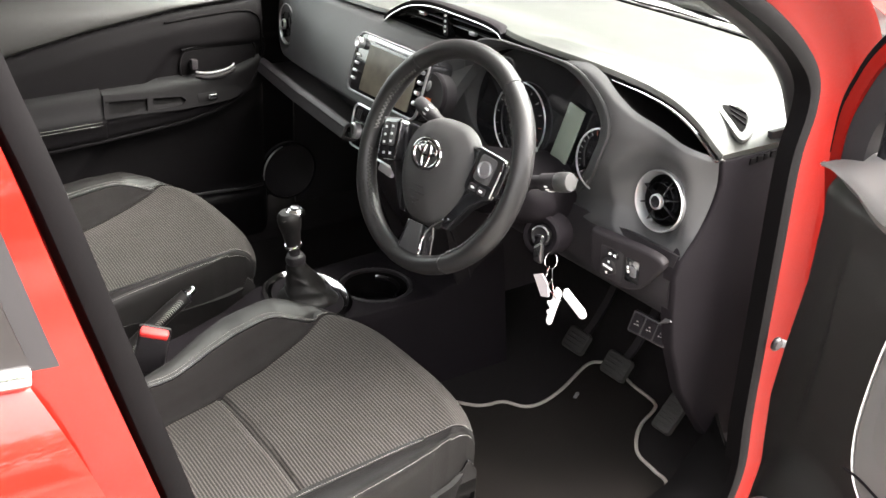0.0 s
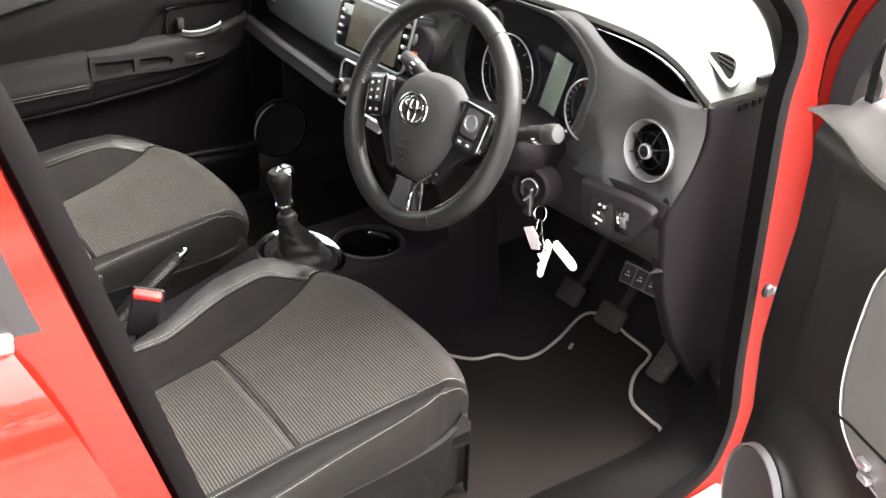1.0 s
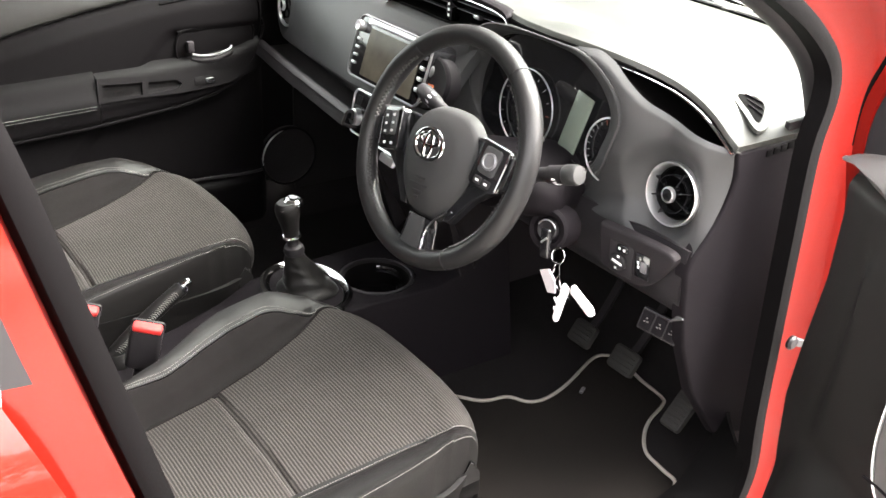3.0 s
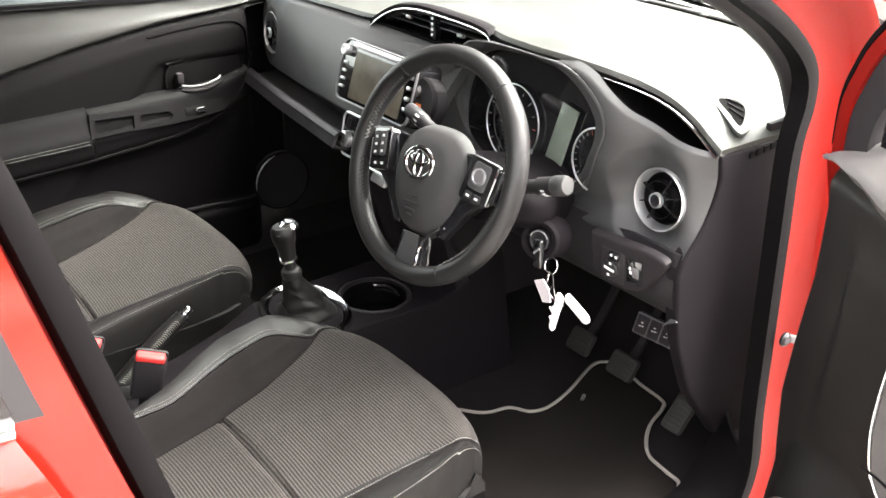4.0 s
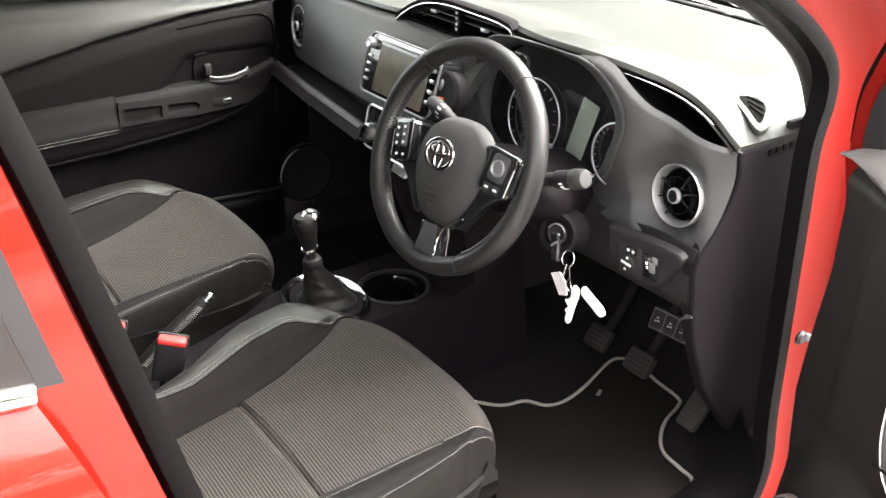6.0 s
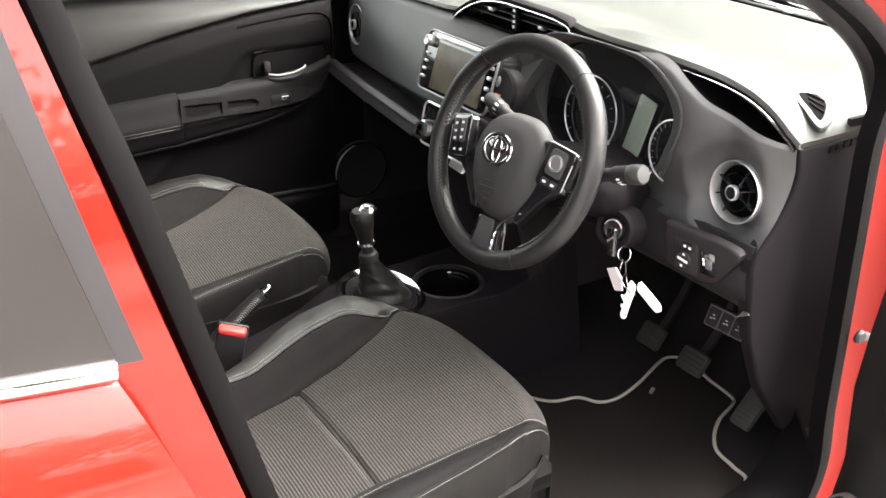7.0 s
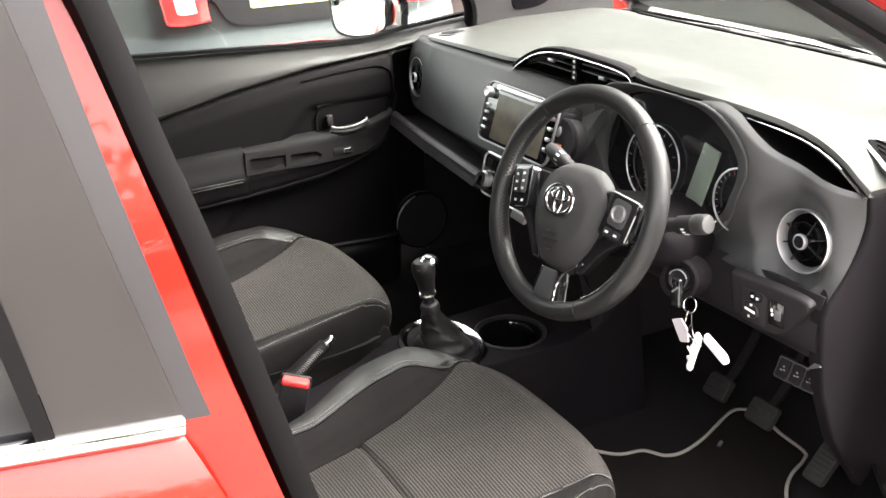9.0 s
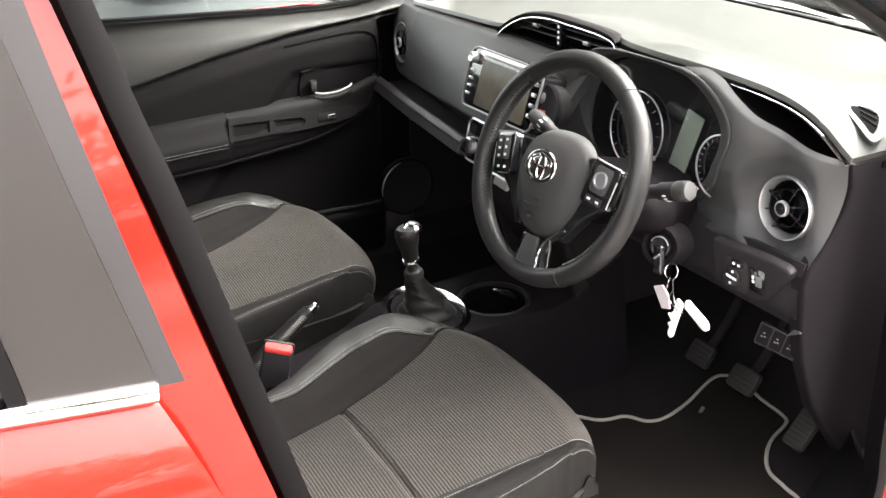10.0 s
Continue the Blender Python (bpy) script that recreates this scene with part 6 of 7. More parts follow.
def door_mirror():
    v = thing("door_mirror", (-0.86, 0.25, 0.93), "red passenger door mirror with reflecting glass", "door mirror")
    m = axes((-0.862, 0.222, 1.012), (0.892, 0.452, 0), (0, 0.02, 1))
    out = [(p.x, p.y) for p in smooth([V(x, y, 0) for x, y in ((-0.092, 0.050), (0.0, 0.070), (0.088, 0.062), (0.098, 0.0), (0.088, -0.050), (0.0, -0.074), (-0.080, -0.064), (-0.100, 0.0))], 6, True)]
    def bulge(u, w):
        x, y = out[int(round(u * len(out))) % len(out)]
        x, y = 0.88 * w * x, 0.88 * w * y
        return m @ V(x, y, 0.006 - (x * x + y * y) / 2.4)

    part("glass", sheet(len(out), 12, bulge, 0, True), MIRRORM, v, "convex mirror glass")
    part("rim", slab(m @ Matrix.Translation((0, 0, -0.012)), out, 0.0125, 0.003), TRIMP, v, "black mirror rim")
    bm = bmesh.new()
    bmesh.ops.create_uvsphere(bm, u_segments=24, v_segments=14, radius=1)
    for p in list(bm.verts):
        p.co = m @ V(p.co.x * 0.108, p.co.y * 0.080, -0.012 - 0.075 * max(0, -p.co.z) ** 0.9 + 0.0 * p.co.z)
    part("housing", bm, RED, v, "red mirror housing")
    part("arm", block(Matrix.Translation((-0.745, 0.285, 0.965)), 0.08, 0.06, 0.03, 0.01, 3), TRIMP, v, "black mirror arm")


MIRRORM = material("mirror_glass", (0.9, 0.9, 0.9), 0.02, metal=1.0, vary=0.02, rough_vary=0.01)
door_mirror()


# ---- the open driver's door ----
DE, DD = V(0.805, 0.320, 0), V(0.927, -0.375, 0)
DN = V(-0.375, -0.927, 0)


def on_door(s, z, out=0.0):
    p = DE + s * DD + out * DN
    return V(p.x, p.y, z)


def driver_door():
    d = thing("driver_door", on_door(0.4, 0.3), "open driver's door with black trim and a red frame", "car door", "front doors")

    def edge(z):
        return curve_at([(0.28, 0.050), (0.40, 0.044), (0.44, 0.034), (0.479, 0.020), (0.542, 0.008), (0.627, -0.002), (0.712, 0.005), (0.828, 0.020), (0.926, 0.019), (0.968, 0.012), (1.0, 0.006)], z)

    def belt(s):
        return 0.992

    def f(u, v):
        z0 = lerp(0.30, belt(u * 0.95), v)
        s = lerp(edge(z0), 0.98, u ** 1.2)
        out = 0.010 * ease(u * 8)
        out -= 0.030 * ease((z0 - 0.955) / 0.045)
        # speaker bulge
        r = math.hypot((s - 0.150) / 0.125, (z0 - 0.42) / 0.155)
        out += 0.034 * (1 - ease((r - 0.75) / 0.55))
        # deep fold running down from the cap
        line = 0.075 + 0.02 * math.sin((z0 - 0.6) * 6)
        out += 0.008 * ease((s - line) / 0.012) * ease((0.93 - z0) / 0.06) * ease((z0 - 0.60) / 0.08)
        return on_door(s, z0, out)

    part("trim_panel", sheet(90, 110, f, 0.010), DOORP, d, "grained trim panel in the door trim's lit tone")
    # cap along the window: dark plastic, coloured pale to paint in the sky's reflection
    def cap(u, v):
        s = lerp(0.008, 0.98, u ** 1.6)
        low = V(s, curve_at([(0.0, 0.994), (0.03, 0.996), (0.087, 0.988), (0.13, 0.972), (0.25, 0.955), (1.0, 0.945)], s), 0)
        high = V(s, curve_at([(0.0, 0.998), (0.02, 1.008), (0.06, 1.029), (0.10, 1.031), (1.0, 1.036)], s), 0)
        k = [(-0.35, 0.004), (0.0, 0.016), (0.12, 0.014), (0.55, -0.006), (0.92, -0.022), (1.0, -0.032), (0.8, -0.060)]
        t = v * (len(k) - 1)
        i = min(int(t), len(k) - 2)
        w, out = (lerp(k[i][j], k[i + 1][j], t - i) for j in (0, 1))
        return on_door(s, lerp(low.y, high.y, w), out)

    part("upper_cap", sheet(60, 18, cap, 0.004), PULLG, d, "door cap toned pale for the sky's reflection on it")
    # pull and switch panel
    out = smooth([V(s + 0.013, z, 0) for s, z in ((0.50, 0.90), (0.30, 0.912), (0.24, 0.900), (0.213, 0.868), (0.203, 0.82), (0.198, 0.74), (0.203, 0.69), (0.220, 0.652), (0.262, 0.623), (0.32, 0.610), (0.50, 0.60), (0.80, 0.60), (0.80, 0.86))], 6, True)
    m = axes(on_door(0, 0, 0.010), DD, (0, 0, 1))
    if (m.to_3x3() @ V(0, 0, 1)).dot(DN) < 0:
        m = axes(on_door(0, 0, 0.010), -DD, (0, 0, 1))
        poly = [(-p.x, p.y) for p in out][::-1]
    else:
        poly = [(p.x, p.y) for p in out]
    pl = part("pull_panel", slab(m, poly, 0.022, 0.012, 4), PULLG, d, "grey plastic pull and switch panel")
    rim = [on_door(p.x - 0.001, p.y, 0.025) for p in out]
    part("pull_rim", sweep(rim, oval(0.0022, 0.004, 8), True, up=tuple(DN)), SATIN, pl, "thin silver outline")
    part("ledge_line", sweep(smooth([on_door(0.214, 0.662, 0.0325), on_door(0.25, 0.668, 0.0335), on_door(0.30, 0.668, 0.0335), on_door(0.50, 0.675, 0.0335)], 5), oval(0.0018, 0.0018, 6)), ENDP, pl)
    for k in range(2):
        part("window_switch", block(axes(on_door(0.292 + 0.008 * k, 0.642 - 0.016 * k, 0.036), DD, (0, 0, 1)), 0.020, 0.010, 0.010, 0.002), SATIN, pl, "silver edged window switch")
    part("grip_dish", sheet(14, 12, lambda u, v: on_door(0.235 + 0.14 * u, lerp(0.69, 0.85, v), 0.026 + 0.010 * math.sin(math.pi * u) * math.sin(math.pi * v)), 0.004), PULLG, pl)
    # loudspeaker
    sc = on_door(0.124, 0.425, 0.056)
    sm = axes(sc, DD, (0, 0, 1))
    if (sm.to_3x3() @ V(0, 0, 1)).dot(DN) < 0:
        sm = axes(sc, -DD, (0, 0, 1))
    g = part("speaker_grille", lathe(sm @ Matrix.Diagonal((0.80, 1.16, 1, 1)), [(0.0, -0.004), (0.070, -0.006), (0.083, 0.0), (0.086, -0.012)], 48), MESHM, d, "fine black speaker mesh")
    part("speaker_ring", lathe(sm @ Matrix.Diagonal((0.80, 1.16, 1, 1)), [(0.0845, -0.004), (0.0855, 0.002), (0.0880, 0.001), (0.0885, -0.010)], 56), SATIN, g, "satin silver ring")
    # metal frame behind the trim, window frame with its seal, sail panel and glass
    part("door_shell", sheet(20, 20, lambda u, v: on_door(lerp(-0.02 + 0.03 * math.sin(3 * v), 1.0, u), lerp(0.28, 0.985, v), -0.03 - 0.09 * math.sin(math.pi * v) * 0.4), 0.02), REDIN, d, "red painted door shell")
    fr = smooth([on_door(0.006, 0.99, -0.02), on_door(0.005, 1.05, -0.02), on_door(0.014, 1.09, -0.022), on_door(0.042, 1.145, -0.025), on_door(0.115, 1.22, -0.035), on_door(0.30, 1.34, -0.06), on_door(0.6, 1.42, -0.09)], 6)
    part("window_frame", sweep(fr, [(-0.012, -0.02), (0.008, -0.02), (0.008, 0.012), (-0.012, 0.012)], up=tuple(DN)), REDIN, d, "red painted window frame")
    fs = [p - 0.016 * DD + V(0, 0, 0.012) - 0.006 * DN for p in fr]
    part("frame_seal", sweep(fs, oval(0.010, 0.016, 10), up=tuple(DN)), RUBBER, d, "black rubber frame seal")
    fi = [p + V(0.030 * DD.x, 0.030 * DD.y, -0.016) for p in fr]
    part("frame_trim", sweep(fi, [(-0.022, -0.012), (0.022, -0.012), (0.022, 0.010), (-0.022, 0.010)], up=tuple(DN)), TRIMP, d, "black frame trim")
    post = [on_door(s, z, -0.026) for s, z in ((0.074, 1.02), (0.074, 1.10), (0.082, 1.18))]
    part("window_post", sweep(post, [(-0.008, -0.008), (0.008, -0.008), (0.008, 0.006), (-0.008, 0.006)], up=tuple(DN)), GLOSSBLACK, d, "black window post")
    part("window_pane", sheet(6, 6, lambda u, v: on_door(lerp(0.09, 0.95, u), lerp(0.99, 1.05 + 0.30 * min(1, u * 2.2), v), -0.035), 0.004), GLASS, d, "clear window glass").visible_shadow = False
    return d


MESHM = material("speaker_mesh", (0.014, 0.013, 0.0135), 0.6, bump=1.0, scale=1400, vary=0.5, grain=0.8)
driver_door()


# ---- centre console, gear lever, handbrake, buckles ----
def console():
    cache = {}
    c = thing("centre_tunnel", (0.0, -0.1, 0.32), "black centre console with a round cup holder", "centre console")

    def f(u, v):
        y = lerp(-0.75, 0.36, v)
        w = curve_at([(-0.75, 0.075), (-0.25, 0.080), (-0.10, 0.098), (0.05, 0.112), (0.20, 0.118), (0.36, 0.120)], y)
        top = curve_at([(-0.75, 0.44), (-0.30, 0.44), (-0.16, 0.470), (-0.09, 0.498), (0.10, 0.500), (0.205, 0.501), (0.25, 0.515), (0.29, 0.548), (0.36, 0.60)], y)
        pts = [V(-w - 0.03, y, 0.31), V(-w - 0.008, y, top - 0.06), V(-w, y, top - 0.012), V(-w + 0.014, y, top), V(-0.3 * w, y, top + 0.001), V(0.3 * w, y, top + 0.001), V(w - 0.014, y, top), V(w, y, top - 0.012), V(w + 0.012, y, top - 0.06), V(w + 0.05, y, 0.31)]
        if y not in cache:
            cache[y] = smooth(pts, 12)
        s = cache[y]
        q = s[int(round(u * (len(s) - 1)))].copy()
        r = math.hypot(q.x - 0.020, y - 0.122)
        if r < 0.0745 and q.z > top - 0.02:
            q = V(q.x, q.y, q.z - 0.085 * ease((0.0740 - r) / 0.0025))
        return q

    # Console coloured near black for the shadow it lies in.
    part("console_body", sheet(108, 320, f, 0.0), ENDP, c, "grained console body, shadow put into its near-black tone")
    m = Matrix.Translation((0.020, 0.122, 0.5005)) @ Matrix.Diagonal((1.16, 1.16, 1, 1))
    part("cup_holder", lathe(m, [(0.056, -0.060), (0.0575, 0.001), (0.0595, 0.0025), (0.0640, 0.0010), (0.0645, -0.004)], 48), TRIMP, c, "round cup holder rim")
    # Well coloured near black for the shade down in it.
    part("cup_well", lathe(m, [(0.0, -0.055), (0.048, -0.055), (0.0535, -0.050), (0.0545, -0.004)], 48), HOLLOW, c, "cup well, shade painted near black")
    arc = [m @ V(0.043 * math.cos(radians(t)), 0.043 * math.sin(radians(t)), -0.010) for t in range(20, 150, 3)]
    part("cup_grip", sweep(arc, oval(0.0030, 0.0075, 10)), GLOSSBLACK, c, "gloss black cup grip")
    return c


console()


def gear_lever():
    g = thing("gear_lever", (0.0, -0.02, 0.5), "black leather gear lever with chrome cap and gaiter", "gear lever")
    loop = [V(x - 0.005, y - 0.020, 0.502) for x, y in oval(0.100, 0.072, 56)]
    part("chrome_surround", sweep(loop, [(-0.010, -0.006), (0.010, -0.006), (0.008, 0.003), (0.002, 0.0075), (-0.005, 0.006), (-0.010, 0.001)], True), CHROME, g, "chrome gaiter surround")
    part("gaiter_plate", slab(Matrix.Translation((-0.005, -0.020, 0.499)), oval(0.097, 0.069, 40), 0.003, 0.001), ENDP, g, "black plate under the gaiter")
    axis = [V(0.0, -0.020, 0.503), V(-0.001, -0.026, 0.525), V(-0.003, -0.034, 0.548), V(-0.004, -0.041, 0.572), V(-0.004, -0.044, 0.584)]
    rad = [(0.0, 0.054), (0.15, 0.044), (0.35, 0.035), (0.6, 0.025), (0.8, 0.0195), (1.0, 0.0165)]

    def gaiter(u, v):
        a = 2 * math.pi * u
        t = v * (len(axis) - 1)
        i = min(int(t), len(axis) - 2)
        c = axis[i].lerp(axis[i + 1], t - i)
        r = curve_at(rad, v)
        fold = 1 + 0.09 * math.sin(4 * a + 3 * v) * math.sin(math.pi * v) + 0.05 * math.sin(26 * v) * (1 - v)
        sq = 1 + 0.10 * abs(math.sin(2 * a)) * (1 - v)
        return c + V(r * fold * sq * math.cos(a), r * fold * sq * math.sin(a), 0.004 * math.sin(3 * a + 8 * v) * math.sin(math.pi * v))

    part("gaiter", sheet(48, 30, gaiter, 0, True), LEATHER, g, "folded black leather gaiter")
    up = V(0.002, -0.012, 0.085).normalized()
    k = axes((-0.004, -0.046, 0.600), (1, 0, 0), up.cross(V(1, 0, 0)))
    part("joint", lathe(k, [(0.0, -0.020), (0.0180, -0.018), (0.0195, -0.010), (0.0170, -0.002), (0.0115, 0.001), (0.0105, 0.014), (0.0, 0.014)], 28), TRIMP, g, "black joint under the knob")
    part("collar", lathe(k, [(0.0, 0.014), (0.0158, 0.0160), (0.0172, 0.0195), (0.0158, 0.0230), (0.0, 0.024)], 28), CHROME, g, "chrome collar")
    part("knob", lathe(k, [(0.0, 0.022), (0.0140, 0.022), (0.0155, 0.032), (0.0175, 0.048), (0.0212, 0.062), (0.0228, 0.074), (0.0215, 0.084), (0.0165, 0.090), (0.0, 0.091)], 32), LEATHER, g, "black leather knob")
    part("knob_cap", lathe(k @ Matrix.Translation((0, 0.002, 0)) @ Matrix.Rotation(radians(-8), 4, "X"), [(0.0, 0.080), (0.0185, 0.083), (0.0180, 0.089), (0.0130, 0.0935), (0.0, 0.095)], 32), CHROME, g, "chrome knob cap")
    part("cap_inlay", lathe(k @ Matrix.Translation((0, 0.002, 0)) @ Matrix.Rotation(radians(-8), 4, "X"), [(0.0, 0.0945), (0.0095, 0.0945), (0.009, 0.0962), (0.0, 0.0965)], 24), GLOSSBLACK, g, "black cap inlay")
    bm = bmesh.new()
    for i in range(14):
        z = 0.026 + 0.0042 * i
        r = curve_at([(0.019, 0.0132), (0.030, 0.0147), (0.048, 0.0168), (0.062, 0.0208), (0.09, 0.022)], z)
        for sgn in (-1, 1):
            p0, p1 = k @ (Matrix.Rotation(radians(-50), 4, "Z") @ V(r, 0, z)), k @ (Matrix.Rotation(radians(-50 + 8 * sgn), 4, "Z") @ V(r, 0, z + 0.002))
            sweep([p0, p1], oval(0.0006, 0.0006, 4), bm=bm)
    part("stitching", bm, THREAD, g)
    return g


gear_lever()


def handbrake():
    h = thing("handbrake", (-0.03, -0.36, 0.45), "leather handbrake lever with a chrome button", "handbrake")
    a, b = V(-0.030, -0.385, 0.452), V(-0.032, -0.252, 0.553)
    path = [a.lerp(b, i / 16) + V(0, 0, 0.006 * math.sin(math.pi * i / 16)) for i in range(17)]
    part("lever", sweep(path, oval(0.0125, 0.0145, 16), scale=lambda t: 1.15 - 0.15 * t), LEATHER, h, "black leather grip")
    d = (b - a).normalized()
    m = axes(b, V(1, 0, 0), d.cross(V(1, 0, 0)))
    part("collar", lathe(m, [(0.0, -0.002), (0.0128, -0.001), (0.0128, 0.004), (0.010, 0.006), (0.0, 0.006)], 24), GLOSSBLACK, h)
    part("button", lathe(m, [(0.0, 0.004), (0.0085, 0.004), (0.0085, 0.018), (0.006, 0.0205), (0.0, 0.021)], 24), CHROME, h, "chrome release button")
    bm = bmesh.new()
    for i in range(34):
        p, q = path[0].lerp(path[-1], 0.10 + 0.85 * i / 34), path[0].lerp(path[-1], 0.10 + 0.85 * (i + 0.6) / 34)
        for sx in (0.0045, -0.0045):
            sweep([p + V(0.0135, -0.006, 0.006) + V(0, sx, -sx), q + V(0.0135, -0.006, 0.006) + V(0, -sx, sx) * 0.3], oval(0.0006, 0.0006, 4), bm=bm)
    part("stitching", bm, THREAD, h, "pale laced stitching")
    part("boot", lathe(Matrix.Translation((-0.03, -0.375, 0.442)), [(0.030, -0.01), (0.028, 0.006), (0.018, 0.020), (0.0, 0.024)], 24), LEATHER, h)


handbrake()


def buckle(at, lean):
    b = thing("seat_belt_buckle", at, "black seat belt buckle with a red release button", "belt buckle", "seat belt buckles")
    m = axes(at, (0.45, 0.85, -0.22), (0.10, 0.20 + lean, 0.95))
    part("body", block(m @ Matrix.Translation((0, -0.032, 0)), 0.052, 0.080, 0.026, 0.007, 3), TRIMP, b, "black buckle body")
    part("release_button", block(m @ Matrix.Translation((0, 0.006, 0.003)), 0.047, 0.012, 0.022, 0.004, 3), REDPL, b, "red release button")
    part("frame", slab(m @ Matrix.Translation((0, 0.0, -0.012)), rounded(0.054, 0.026, 0.005), 0.006, 0.002), TRIMP, b)
    part("stalk", block(m @ Matrix.Translation((0, -0.11, -0.002)), 0.022, 0.10, 0.012, 0.004), TRIMP, b)
    return b


buckle(V(0.072, -0.352, 0.553), 0.05)
buckle(V(-0.095, -0.406, 0.518), 0.0)


# ---- mat and pedals ----
def mat():
    m = thing("floor_mat", (0.45, 0.2, 0.33), "black carpet mat with a grey bound edge", "floor mat")
    out = smooth([V(x, y, 0) for x, y in ((0.17, -0.25), (0.185, 0.02), (0.215, 0.14), (0.275, 0.200), (0.291, 0.250), (0.325, 0.275), (0.334, 0.315), (0.318, 0.385), (0.278, 0.485), (0.285, 0.520), (0.315, 0.532), (0.380, 0.515), (0.447, 0.508), (0.468, 0.488), (0.490, 0.430), (0.520, 0.385), (0.555, 0.356), (0.600, 0.348), (0.640, 0.336), (0.652, 0.25), (0.655, -0.05), (0.655, -0.25))], 6, True)

    def lie(p):
        return 0.331 + 0.004 * noise.noise(V(p.x * 6, p.y * 6, 0))

    bm = bmesh.new()
    n = len(out)
    c = V(0.42, 0.15, 0)
    rings = []
    for k in (0.0, 0.25, 0.5, 0.75, 1.0):
        ring = []
        for p in out:
            q = c.lerp(p, max(k, 0.001))
            ring.append(bm.verts.new((q.x, q.y, lie(q))))
        rings.append(ring)
    for a, b in zip(rings, rings[1:]):
        for i in range(n):
            bm.faces.new((a[i], a[(i + 1) % n], b[(i + 1) % n], b[i]))
    part("carpet", bm, MAT, m, "black carpet pile")
    part("binding", sweep([V(p.x, p.y, lie(p) + 0.002) for p in out], oval(0.0036, 0.0032, 8), True), BINDING, m, "worn grey binding")
    part("mat_clip", block(Matrix.Translation((0.355, 0.385, 0.337)) @ Matrix.Rotation(radians(30), 4, "Z"), 0.007, 0.020, 0.004, 0.0015), GUN, m, "small metal clip")


mat()


def pedal(name, c, w, h, tilt, label):
    p = thing(name, c, label, "pedal", "pedals")
    m = axes(c, (1, 0, 0), (0, math.sin(radians(tilt)), math.cos(radians(tilt))))
    pad = part("pad", slab(m @ Matrix.Translation((0, 0, -0.008)), rounded(w, h, 0.008), 0.012, 0.003), PEDALR, p, "worn ribbed rubber pad")
    k = int(h / 0.009)
    for i in range(k):
        y = -h / 2 + (i + 0.5) * h / k
        part("rib", block(m @ Matrix.Translation((0, y, 0.0045)), w * 0.82, 0.004, 0.003, 0.001), PEDALR, pad)
    arm = smooth([c + V(0, 0.010, -0.004), c + V(0.0, 0.05, 0.03), c + V(0.0, 0.10, 0.12), c + V(0, 0.10, 0.24)], 6)
    part("arm", sweep(arm, [(-0.008, -0.004), (0.008, -0.004), (0.008, 0.004), (-0.008, 0.004)], up=(0, 1, 0)), TRIMP, p, "black steel arm")


pedal("clutch_pedal", V(0.262, 0.462, 0.392), 0.058, 0.048, 35, "worn rubber clutch pedal over the carpet")
pedal("brake_pedal", V(0.394, 0.444, 0.408), 0.062, 0.048, 35, "worn rubber brake pedal over the mat")
pedal("accelerator_pedal", V(0.553, 0.430, 0.400), 0.042, 0.082, 42, "long ribbed accelerator pedal")


